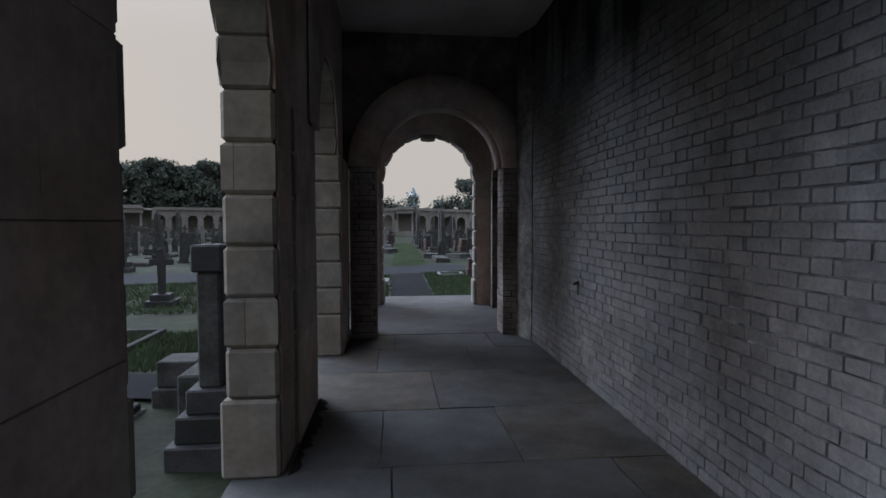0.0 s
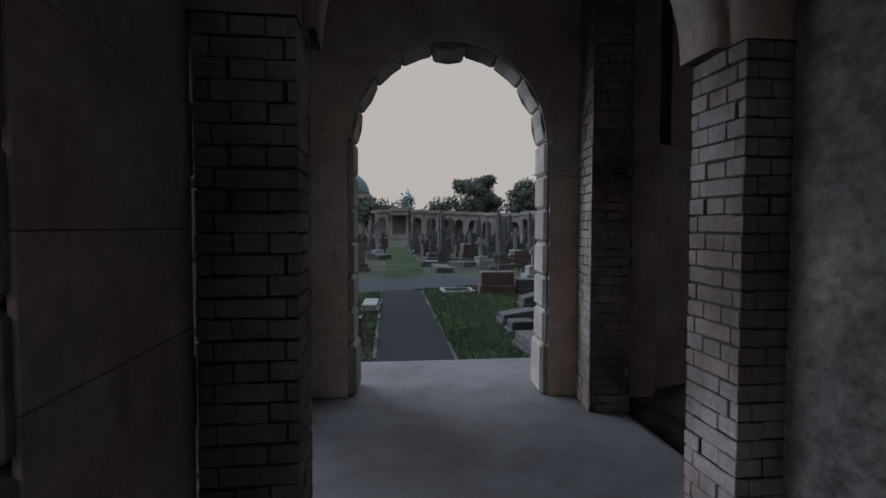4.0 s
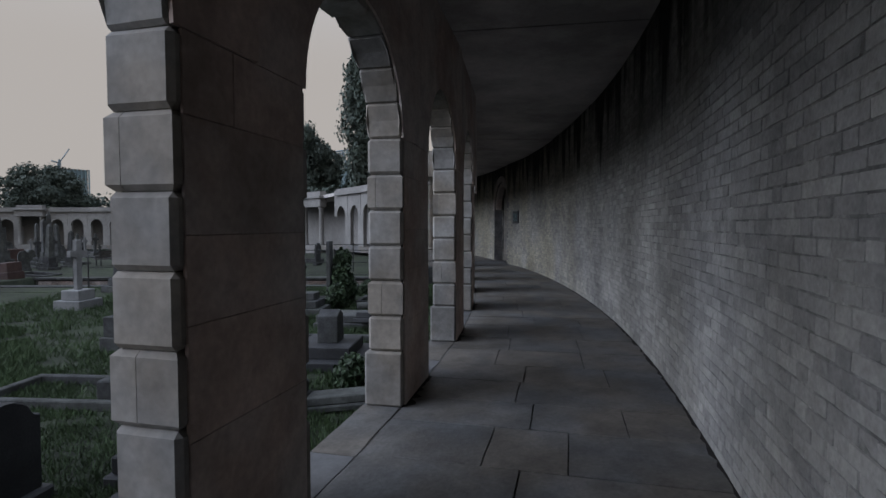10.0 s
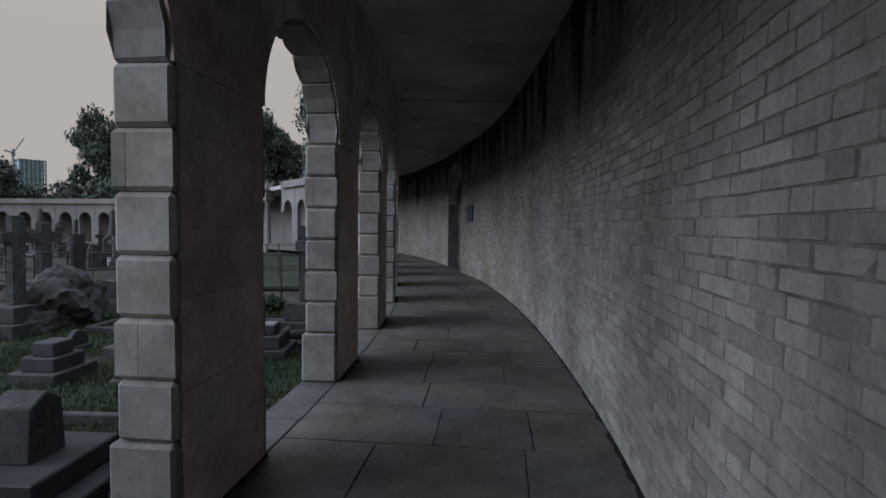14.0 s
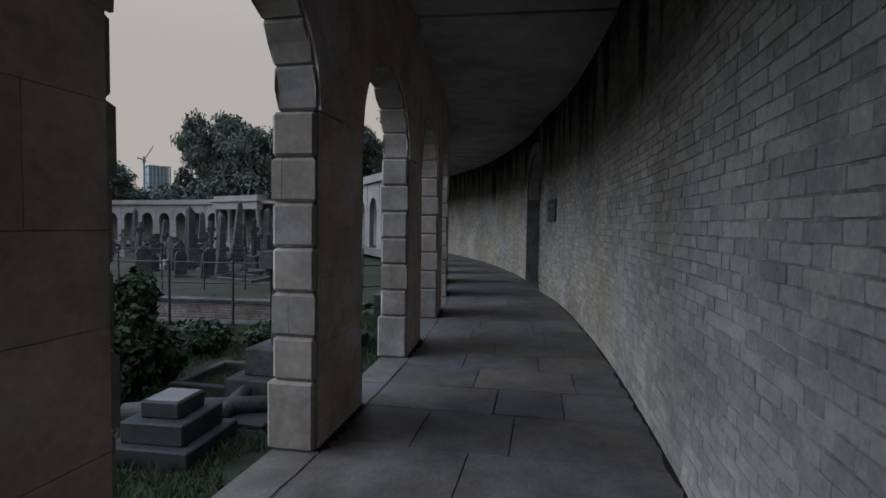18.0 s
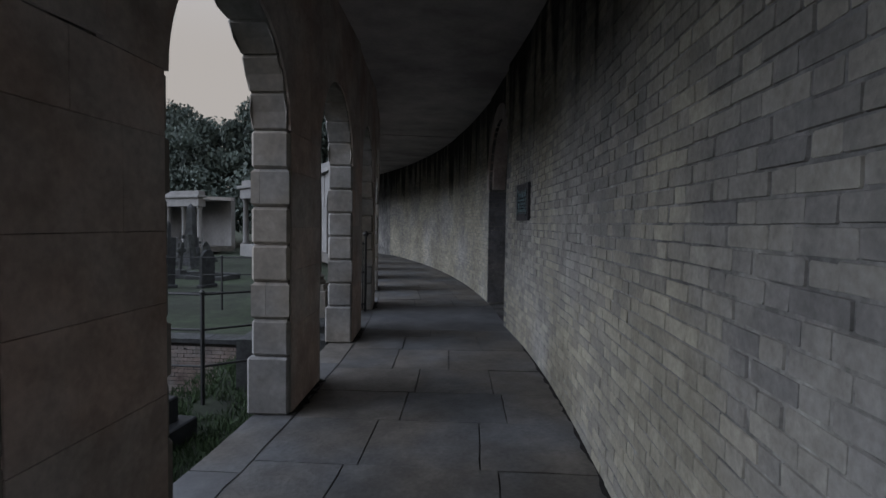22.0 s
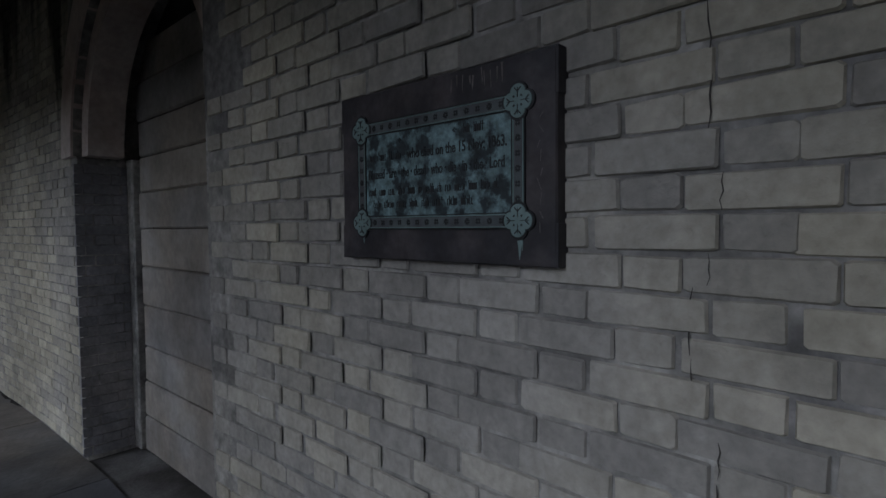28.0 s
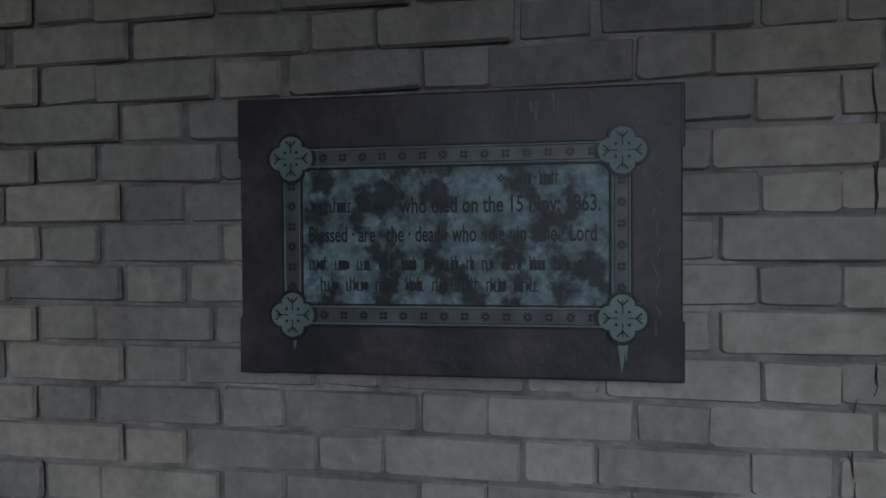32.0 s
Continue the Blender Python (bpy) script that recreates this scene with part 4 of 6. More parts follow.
u = -6.0
while u < 12.2:
    step = min(rng.uniform(0.85, 1.3), 12.24 - u + 0.001)
    if u < 8.2 < u + step * 1.3:
        step = 8.2 - u
    if u > 8.15:
        # one smooth cement floor through the pavilion
        flag([arm(u, V_IN - T_PIER - 0.02), arm(u, V_WALL + 0.25), arm(12.24, V_WALL + 0.25), arm(12.24, V_IN - T_PIER - 0.02)], "concrete_slab", M_CONCRETE, arm_floor, rng)
        break
    if 12.24 - (u + step) < 0.4:
        step = 12.24 - u
    cuts = [V_IN - T_PIER - 0.02]
    while cuts[-1] < V_WALL - 0.9:
        cuts.append(cuts[-1] + rng.uniform(0.8, 1.5))
    if V_WALL - cuts[-1] < 0.4:
        cuts[-1] = V_WALL + 0.25
    else:
        cuts.append(V_WALL + 0.25)
    for v0, v1 in zip(cuts, cuts[1:]):
        flag([arm(u, v0), arm(u, v1), arm(u + step, v1), arm(u + step, v0)], "flagstone", M_CONCRETE if rng.random() < 0.6 else M_FLAG, arm_floor, rng, rng.uniform(-0.003, 0.002))
    u += step

# damp dirt gathered at the feet of the piers, and a narrow dark strip along the wall
dv, df = [], []
dr = random.Random(303)


def foot_strip(points, inward, low, high):
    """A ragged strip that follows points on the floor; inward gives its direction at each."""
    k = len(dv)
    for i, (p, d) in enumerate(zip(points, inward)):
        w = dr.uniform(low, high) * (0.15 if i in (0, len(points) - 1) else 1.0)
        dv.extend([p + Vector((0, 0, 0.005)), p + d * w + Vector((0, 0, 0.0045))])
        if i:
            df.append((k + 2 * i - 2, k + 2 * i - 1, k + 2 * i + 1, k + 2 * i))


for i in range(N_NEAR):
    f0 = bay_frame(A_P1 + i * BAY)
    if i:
        foot_strip([f0 @ Vector((PIER_L * q / 14, -FACE, 0)) for q in range(15)], [-(f0.to_3x3() @ Vector((0, 1, 0)))] * 15, 0.015, 0.11)
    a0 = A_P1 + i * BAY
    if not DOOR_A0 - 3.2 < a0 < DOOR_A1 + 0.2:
        foot_strip([ring(a0 + BAY * q / 30, wall_r(a0 + BAY * q / 30)) for q in range(31)], [(ring(a0 + BAY * q / 30, 0) - ring(a0 + BAY * q / 30, 1)) for q in range(31)], 0.008, 0.05)
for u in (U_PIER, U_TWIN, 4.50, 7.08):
    foot_strip([arm(u + PIER_L * q / 14, V_IN + FACE) for q in range(15)], [(arm(0, 1) - arm(0, 0))] * 15, 0.015, 0.11)
tagged(new("floor_dirt", mesh_from("floor_dirt", dv, df, M_DIRT)), "damp black dirt at pier feet, narrow dark strip along the wall", "dirt", "", "stuff")

# ---- the memorial plaque ----
M_SLATE = material("dark_slate_border", (0.029, 0.028, 0.033), 0.5, 0.15, 40, 5.0, 0.6, 0.15, 0.0, (0.075, 0.064, 0.066), 0.7, 9.0, 0.1, smudge=0.4, smudge_scale=14.0)
M_VERDIGRIS = material("verdigris_bronze", (0.135, 0.21, 0.22), 0.55, 0.14, 60, 30.0, 0.62, 0.1, 0.0, (0.02, 0.032, 0.037), 1.0, 17.0, 0.1, smudge=0.45, smudge_scale=30.0)
for node in M_VERDIGRIS.node_tree.nodes:
    # crisp edges to the patches that are still dark
    if node.type == "TEX_NOISE" and abs(node.inputs["Scale"].default_value - 17.0) < 0.1:
        node.inputs["Detail"].default_value, node.inputs["Roughness"].default_value = 8, 0.62
    if node.type == "MAP_RANGE" and abs(node.inputs[1].default_value - 0.42) < 0.001:
        node.inputs[1].default_value, node.inputs[2].default_value = 0.465, 0.57
M_STREAK = material("lime_run", (0.19, 0.17, 0.165), 0.8, 0.2, 60, 12.0, 0.4, 0.1)
M_PATINA = material("pale_patina", (0.15, 0.215, 0.21), 0.6, 0.12, 50, 9.0, 0.65, 0.1)
M_ENGRAVED = material("engraved_dark_bronze", (0.02, 0.022, 0.024), 0.5, 0.2, 50, 5.0, 0.6, 0.1)
M_BRONZE = material("dark_bronze_strip", (0.052, 0.056, 0.062), 0.5, 0.12, 40, 6.0, 0.65, 0.1, 0.0, (0.10, 0.13, 0.13), 0.6, 14.0, 0.2)

PW, PH = 0.761, 0.483
p_left, p_right = Vector((20.936, 23.715, 0)), Vector((20.491, 23.098, 0))
along = (p_right - p_left).normalized()
out = Vector((0, 0, 1)).cross(along)
if (Vector((CX, CY, 0)) - p_left).dot(out) < 0:
    out = -out
p_zero = p_left + along * 0.018
plaque_m = Matrix(((along.x, -out.x, 0, p_zero.x), (along.y, -out.y, 0, p_zero.y), (0, 0, 1, 1.688), (0, 0, 0, 1)))
plaque = empty("memorial_plaque", plaque_m, label="slate memorial plaque with verdigris bronze panel and quatrefoil corners", category="plaque")
part("slate_border", rough(box(-0.014, 0.0, -0.008, PW - 0.019, 0.07, PH - 0.004, 0.004), 0.001), M_SLATE, plaque, "stained dark slate border")
for x0, x1 in ((-0.018, 0.05), (PW - 0.07, PW - 0.0155)):
    for z0, z1 in ((-0.0085, 0.092), (PH - 0.108, PH - 0.0035)):
        part("slate_corner", box(x0, 0.0008, z0, x1, 0.068, z1, 0.002), M_SLATE, plaque)
part("bronze_panel", box(0.078, -0.003, 0.092, 0.652, 0.01, 0.385, 0.001), M_VERDIGRIS, plaque, "bronze panel mottled with green verdigris")
for x0, z0, x1, z1 in ((0.075, 0.358, 0.665, 0.384), (0.075, 0.085, 0.665, 0.111), (0.073, 0.09, 0.097, 0.38), (0.632, 0.09, 0.656, 0.38)):
    part("border_strip", box(x0, -0.006, z0, x1, 0.006, z1, 0.0015), M_BRONZE, plaque)
    long_x = (x1 - x0) > (z1 - z0)
    for k, mat in ((0.0015, M_PATINA), (0.0055, M_ENGRAVED)):
        # moulded fillets on both edges of the strip
        if long_x:
            za, zb = z1 + k, z0 - k
            part("fillet", box(x0 + 0.04, -0.0066, za - 0.0013, x1 - 0.04, -0.002, za + 0.0013), mat, plaque)
            part("fillet", box(x0 + 0.04, -0.0066, zb - 0.0013, x1 - 0.04, -0.002, zb + 0.0013), mat, plaque)
        else:
            part("fillet", box(x0 - k - 0.0013, -0.0064, z0 + 0.04, x0 - k + 0.0013, -0.002, z1 - 0.04), mat, plaque)
            part("fillet", box(x1 + k - 0.0013, -0.0064, z0 + 0.04, x1 + k + 0.0013, -0.002, z1 - 0.04), mat, plaque)
    n = 14 if long_x else 6
    for i in range(n):
        t = (i + 0.5) / n
        x = x0 + 0.05 + (x1 - x0 - 0.1) * t if long_x else (x0 + x1) / 2
        zz = (z0 + z1) / 2 if long_x else z0 + 0.04 + (z1 - z0 - 0.08) * t
        bm = bmesh.new()
        petals = 4 if i % 2 else 8
        for q in range(petals):
            # square flowers of four petals between round ones of eight
            turn = Matrix.Translation((x, 0, zz)) @ Matrix.Rotation(2 * math.pi * (q + 0.5) / petals, 4, "Y")
            wq = 0.0030 if petals == 4 else 0.0016
            add_box(bm, -wq, -0.0074, 0.0022, wq, -0.0055, 0.0022 + (0.0054 if petals == 4 else 0.006), 0, turn)
        part("border_flower", bm, M_ENGRAVED, plaque)


def quatrefoil(cx, cz, r, y, mat, name):
    bm = bmesh.new()
    pts = []
    for i in range(64):
        t = 2 * math.pi * i / 64
        rr = r * (0.72 + 0.28 * abs(math.cos(2 * t)) ** 0.7)
        pts.append((cx + rr * math.cos(t), cz + rr * math.sin(t)))
    return part(name, prism(pts, y, 0.006), mat, plaque)


for cx, cz in ((0.085, 0.371), (0.645, 0.371), (0.085, 0.098), (0.645, 0.098)):
    quatrefoil(cx, cz, 0.045, -0.0065, M_ENGRAVED, "quatrefoil_rim")
    quatrefoil(cx, cz, 0.0385, -0.0085, M_PATINA, "quatrefoil")
    bm = bmesh.new()
    for k in range(4):
        turn = Matrix.Translation((cx, 0, cz)) @ Matrix.Rotation(k * math.pi / 2, 4, "Y")
        add_box(bm, -0.0009, -0.0096, 0.008, 0.0009, -0.008, 0.03, 0, turn)
        for s in (-1, 1):
            add_box(bm, -0.0013, -0.0096, 0.0, 0.0013, -0.008, 0.013, 0, turn @ Matrix.Translation((0, 0, 0.021)) @ Matrix.Rotation(s * 0.75, 4, "Y"))
        add_box(bm, -0.0022, -0.0096, -0.0022, 0.0022, -0.008, 0.0022, 0, turn @ Matrix.Translation((0.0105, 0, 0.0105)) @ Matrix.Rotation(0.78, 4, "Y"))
    part("quatrefoil_leaf", bm, M_ENGRAVED, plaque)


# green drips and pale runs down the slate
r5 = random.Random(12)
for x0, z0, dz, w in ((0.645, 0.052, 0.045, 0.006), (0.652, 0.055, 0.03, 0.003), (0.085, 0.056, 0.02, 0.004)):
    part("patina_drip", prism([(x0 - w, z0), (x0 + w, z0), (x0 + w * 0.5, z0 - dz * 0.7), (x0, z0 - dz), (x0 - w * 0.4, z0 - dz * 0.6)], -0.0012, 0.002), M_PATINA, plaque, "run of green patina")
for k in range(10):
    x0, dz, w = 0.44 + 0.018 * k + r5.uniform(-0.006, 0.006), r5.uniform(0.02, 0.06), r5.uniform(0.0012, 0.0032)
    top, lean = 0.462 + r5.uniform(-0.006, 0.008), r5.uniform(-0.003, 0.003)
    part("pale_run", prism([(x0 - w, top), (x0 + w, top), (x0 + w * 0.8 + lean, top - dz * 0.7), (x0 + lean, top - dz), (x0 - w * 0.7 + lean, top - dz * 0.6)], -0.0008, 0.002), M_STREAK, plaque, "pale run of lime")
for k in range(9):
    # scratches in the slate
    x0, z0 = r5.uniform(0.69, 0.715), 0.07 + 0.032 * k
    x1, z1 = x0 + r5.uniform(-0.012, 0.02), z0 + r5.uniform(0.012, 0.03)
    part("scratch", prism([(x0, z0), (x0 + 0.001, z0), (x1 + 0.001, z1), (x1, z1)], -0.0006, 0.002), M_STREAK, plaque)


def lettering(text, x, z, size, width):
    """Engraved words in the built-in font, narrowed like old lettering."""
    cu = bpy.data.curves.new("lettering", "FONT")
    cu.body, cu.size, cu.extrude, cu.offset, cu.align_x, cu.resolution_u = text, size, 0.0006, 0.0007, "CENTER", 3
    cu.materials.append(M_ENGRAVED)
    ob = new("lettering", cu)
    bpy.context.view_layer.update()
    sx = width / max(ob.dimensions.x, 0.01)
    ob.parent = plaque
    ob.matrix_local = Matrix.Translation((x, -0.0036, z)) @ pose(0, 0, 0, 90, 0, 0) @ Matrix.Diagonal((sx, 1, 1, 1))
    return ob


lettering("who died on the 15 Nov: 1863.", 0.445, 0.274, 0.039, 0.335)
lettering("Blessed \u00b7 are \u00b7 the \u00b7 dead \u00b7 who \u00b7 die \u00b7 in \u00b7 the \u00b7 Lord", 0.36, 0.225, 0.039, 0.49)
for x0, z0 in ((0.248, 0.327), (0.450, 0.330)):
    bm = bmesh.new()
    for q in range(4):
        add_box(bm, -0.002, -0.0042, 0.002, 0.002, -0.0025, 0.006, 0, Matrix.Translation((x0, 0, z0)) @ Matrix.Rotation(q * math.pi / 2, 4, "Y"))
    part("small_cross", bm, M_ENGRAVED, plaque)
r3 = random.Random(4)
for z0, spans in ((0.276, (0.12, 0.26)), (0.176, (0.115, 0.585)), (0.140, (0.135, 0.50)), (0.318, (0.48, 0.54))):
    x = spans[0]
    while x < spans[1]:
        n = r3.randint(2, 6)
        bm = bmesh.new()
        for k in range(n):
            add_box(bm, x, -0.0042, z0, x + 0.0022, -0.0025, z0 + r3.choice((0.017, 0.017, 0.024)))
            add_box(bm, x + 0.0022, -0.0042, z0 + r3.choice((0.0, 0.015)), x + 0.0062, -0.0025, z0 + 0.0022 + 0.015 * r3.randint(0, 1) + 0.0003)
            x += 0.0066
        part("worn_lettering", bm, M_ENGRAVED, plaque)
        x += 0.013


# ---- ground, paths and road ----
def smooth(t):
    t = min(1.0, max(0.0, t))
    return t * t * (3 - 2 * t)


def gz(x, y):
    """Height of the ground, some steps below the floor of the arcade."""
    dx, dy = x - CX, y - CY
    return -0.79 + 0.02 * smooth((x - 2.0) / 3.0) - far_fall(math.degrees(math.atan2(dy, dx))) * smooth((math.hypot(dx, dy) - 10.0) / 30.0)


def sunk(p, q):
    """A point beside the sunken walk: p along it from the arcade, q across it."""
    return 16.9 - 0.732 * p + 0.681 * q, 26.34 + 0.681 * p + 0.732 * q


def in_walk(x, y, near=0.0, far=3.6):
    p = -0.732 * (x - 16.9) + 0.681 * (y - 26.34)
    q = 0.681 * (x - 16.9) + 0.732 * (y - 26.34)
    return 0.0 < p < 16.2 and near < q < far


def ground_sheet():
    """One sheet to the horizon, fine near the walk and coarse far off."""
    def axis(lo, a, b, hi, fine, coarse):
        near = [a + (b - a) * i / fine for i in range(fine + 1)]
        return [lo + (a - lo) * (1 - (1 - i / coarse) ** 2) for i in range(coarse)] + near + [b + (hi - b) * ((i + 1) / coarse) ** 2 for i in range(coarse)]
    xs, ys = axis(-900, -16, 26, 900, 84, 14), axis(-700, 0, 44, 1200, 88, 14)
    verts = [(x, y, (-2.75 if in_walk(x, y, -0.6, 4.2) else gz(x, y)) + 0.035 * noise.noise(Vector((x * 0.5, y * 0.5, 0))) + 0.02 * noise.noise(Vector((x * 1.7, y * 1.7, 5)))) for y in ys for x in xs]
    n = len(xs)
    faces = [(j * n + i, j * n + i + 1, (j + 1) * n + i + 1, (j + 1) * n + i) for j in range(len(ys) - 1) for i in range(n - 1)]
    return tagged(new("ground", mesh_from("ground", verts, faces, M_GRASS_GROUND, True)), "rough grass and soil of the old burial ground", "", "", "structure")


ground = ground_sheet()


def ribbon(name, pts, width, mat, label, lift=0.05):
    """A path along points, with a slightly uneven edge."""
    verts, faces = [], []
    r = random.Random(len(pts))
    for i, p in enumerate(pts):
        d = Vector(pts[min(i + 1, len(pts) - 1)]) - Vector(pts[max(i - 1, 0)])
        nrm = Vector((-d.y, d.x)).normalized()
        for s in (-1, -0.33, 0.33, 1):
            q = Vector(p) + nrm * s * (width / 2 + r.uniform(-0.03, 0.03) * (abs(s) == 1))
            verts.append((q.x, q.y, gz(q.x, q.y) + lift + (0.02 if abs(s) < 1 else 0)))
    for i in range(len(pts) - 1):
        for s in range(3):
            k = 4 * i + s
            faces.append((k, k + 1, k + 5, k + 4))
    return tagged(new(name, mesh_from(name, verts, faces, mat, True)), label, "", "", "structure")


path_a, path_b = Vector((0.40, 12.3)), Vector((-1.14, 25.3))
ribbon("path", [tuple(path_a.lerp(path_b, i / 16)) for i in range(17)], 1.36, M_PATH, "narrow worn asphalt path through the grass")
ribbon("road", [(CX + 34.9 * math.cos(radians(a)), CY + 34.9 * math.sin(radians(a))) for a in range(-150, -49, 2)], 4.2, M_ROAD, "pale tarmac carriage road", 0.055)
ribbon("path_side", [(-1.9 - i * 0.8, 8.2 + 0.05 * i) for i in range(18)], 1.1, M_PATH, "narrow side path from the portico")
for side in (-1, 1):
    d = (path_b - path_a).normalized()
    nrm = Vector((-d.y, d.x)) * side * 0.72
    r = random.Random(3 + side)
    edging = empty("path_edging", label="low worn stone edging along the path", category="edging", group="path edging")
    t = 0.0
    while t < 12.6:
        w = r.uniform(0.5, 0.9)
        p = path_a + d * t + nrm
        m = Matrix.Translation((p.x, p.y, gz(p.x, p.y) - 0.06)) @ pose(0, 0, 0, r.uniform(-2, 2), 0, math.degrees(math.atan2(d.y, d.x)))
        part("edging_stone", box(0, -0.035, 0, w - 0.02, 0.035, 0.105 + r.uniform(-0.02, 0.02), 0.012, m), M_GRAVE, edging)
        t += w

# ---- graves ----
def at(x, y, turn=0.0, sink=0.03, tilt=(0, 0)):
    return Matrix.Translation((x, y, gz(x, y) - sink)) @ pose(0, 0, 0, tilt[0], tilt[1], turn)


def slab_outline(w, h, style):
    """The outline of a headstone, in x and z."""
    if style == "round":
        k = [(w / 2 * math.cos(t), h - w / 2 + w / 2 * math.sin(t)) for t in [math.pi * i / 14 for i in range(15)]]
        return [(w / 2, 0)] + k + [(-w / 2, 0)]
    if style == "shoulder":
        s = w * 0.12
        rr = w / 2 - s
        k = [(rr * math.cos(t), h - rr * 0.75 + rr * 0.75 * math.sin(t)) for t in [math.pi * i / 14 for i in range(15)]]
        return [(w / 2, 0), (w / 2, h - rr * 0.75)] + k + [(-w / 2, h - rr * 0.75), (-w / 2, 0)]
    if style == "gothic":
        k = []
        for i in range(8):
            t = i / 7 * math.acos(0.5)
            k.append((-w / 2 + w * math.cos(t), h - w * 0.87 + w * math.sin(t)))
        return [(w / 2, 0)] + k + [(-x, z) for x, z in reversed(k[:-1])] + [(-w / 2, 0)]
    return [(w / 2, 0), (w / 2, h), (-w / 2, h), (-w / 2, 0)]


def headstone(m, w, h, style, mat, label, plinth=True):
    th = empty("headstone", m, label=label, category="gravestone")
    bm = prism(slab_outline(w, h, style), -0.055, 0.055)
    bmesh.ops.bevel(bm, geom=[e for e in bm.edges if abs(e.verts[0].co.y - e.verts[1].co.y) < 0.01], offset=0.012, segments=1, affect="EDGES")
    part("slab", rough(bm, 0.008, w * 9), mat, th)
    if plinth:
        part("plinth", box(-w / 2 - 0.06, -0.12, 0, w / 2 + 0.06, 0.12, 0.14, 0.02), mat, th)
    return th


def stepped(th, sizes, mat, name="step"):
    """Square steps, each (width, depth, height); gives the height of the top."""
    z = 0.0
    for w, d, h in sizes:
        part(name, rough(box(-w / 2, -d / 2, z, w / 2, d / 2, z + h, 0.016), 0.006, w), mat, th)
        z += h
    return z


def cross(m, sizes, shaft_w, shaft_h, arm_w, arm_at, mat, label, thick=0.15, arm_h=None):
    th = empty("cross_monument", m, label=label, category="gravestone")
    z = stepped(th, sizes, mat)
    t = thick / 2
    a = shaft_w / 2
    ah = (arm_h or shaft_w) / 2
    arm_z = z + arm_at
    pts = [(a * 1.15, z), (a, arm_z - ah), (arm_w / 2, arm_z - ah), (arm_w / 2, arm_z + ah), (a, arm_z + ah), (a, z + shaft_h), (-a, z + shaft_h), (-a, arm_z + ah), (-arm_w / 2, arm_z + ah), (-arm_w / 2, arm_z - ah), (-a, arm_z - ah), (-a * 1.15, z)]
    bm = prism(pts, -t, t)
    bmesh.ops.bevel(bm, geom=[e for e in bm.edges if abs(e.verts[0].co.y - e.verts[1].co.y) < 0.01], offset=0.018, segments=1, affect="EDGES")
    part("cross", rough(bm, 0.006, shaft_h), mat, th)
    return th


def ledger(m, w, d, h, mat, label, coped=False, tomb=False):
    """A flat or coped grave slab on a low plinth."""
    th = empty("ledger_tomb", m, label=label, category="tomb")
    part("plinth", rough(box(-w / 2 - 0.05, -d / 2 - 0.05, 0, w / 2 + 0.05, d / 2 + 0.05, h * 0.45, 0.02), 0.006), mat, th)
    if coped:
        bm = prism([(-w / 2, h * 0.45), (-w / 2, h * 0.75), (0, h), (w / 2, h * 0.75), (w / 2, h * 0.45)], -d / 2, d / 2)
        bmesh.ops.bevel(bm, geom=list(bm.edges), offset=0.012, segments=1, affect="EDGES")
        part("coped_slab", bm, mat, th)
    else:
        part("slab", rough(box(-w / 2, -d / 2, h * 0.45, w / 2, d / 2, h, 0.016), 0.006), mat, th)
    return th


def kerb_set(m, w, d, mat, label, h=0.16):
    th = empty("grave_kerb", m, label=label, category="grave kerb")
    for x0, y0, x1, y1 in ((-w / 2, -d / 2, -w / 2 + 0.12, d / 2), (w / 2 - 0.12, -d / 2, w / 2, d / 2), (-w / 2 + 0.125, -d / 2, w / 2 - 0.125, -d / 2 + 0.12), (-w / 2 + 0.125, d / 2 - 0.12, w / 2 - 0.125, d / 2)):
        part("kerbstone", rough(box(x0, y0, 0, x1, y1, h, 0.015), 0.006), mat, th)
    return th


def obelisk(m, w, h, mat, label):
    th = empty("obelisk", m, label=label, category="gravestone")
    z = stepped(th, ((w * 2.4, w * 2.4, 0.22), (w * 1.8, w * 1.8, 0.22), (w * 1.35, w * 1.35, 0.4)), mat)
    bm = bmesh.new()
    r = w / 2
    lo = [bm.verts.new((sx * r, sy * r, z)) for sx, sy in ((-1, -1), (1, -1), (1, 1), (-1, 1))]
    hi = [bm.verts.new((sx * r * 0.6, sy * r * 0.6, z + h * 0.9)) for sx, sy in ((-1, -1), (1, -1), (1, 1), (-1, 1))]
    tip = bm.verts.new((0, 0, z + h))
    bm.faces.new(lo)
    for i in range(4):
        bm.faces.new((lo[i], lo[(i + 1) % 4], hi[(i + 1) % 4], hi[i]))
        bm.faces.new((hi[i], hi[(i + 1) % 4], tip))
    part("shaft", bm, mat, th)
    return th


# beside the curved arcade
cross(at(6.35, 18.55, 45), ((1.1, 1.0, 0.34), (0.82, 0.72, 0.27), (0.5, 0.46, 0.2)), 0.21, 1.38, 0.50, 0.98, M_GRAVE, "grey stone cross on three square steps", 0.14)
headstone(at(4.45, 15.85, 38), 0.62, 0.96, "shoulder", M_GRANITE, "dark round-shouldered headstone standing in grass")
ledger(at(5.95, 15.9, 40), 1.25, 0.85, 0.30, M_GRANITE, "dark flat ledger tomb with worn lettering")
ledger(at(4.95, 14.75, 38), 1.7, 0.75, 0.16, M_GRANITE, "low dark ledger slab sunk in grass")
ledger(at(6.55, 17.0, 30, 0.0, (4, 6)), 1.1, 0.5, 0.24, M_GRAVE, "tilted broken ledger slab")
ledger(at(6.85, 21.9, 40), 0.85, 0.5, 0.70, M_GRAVE, "squat grey tomb block")
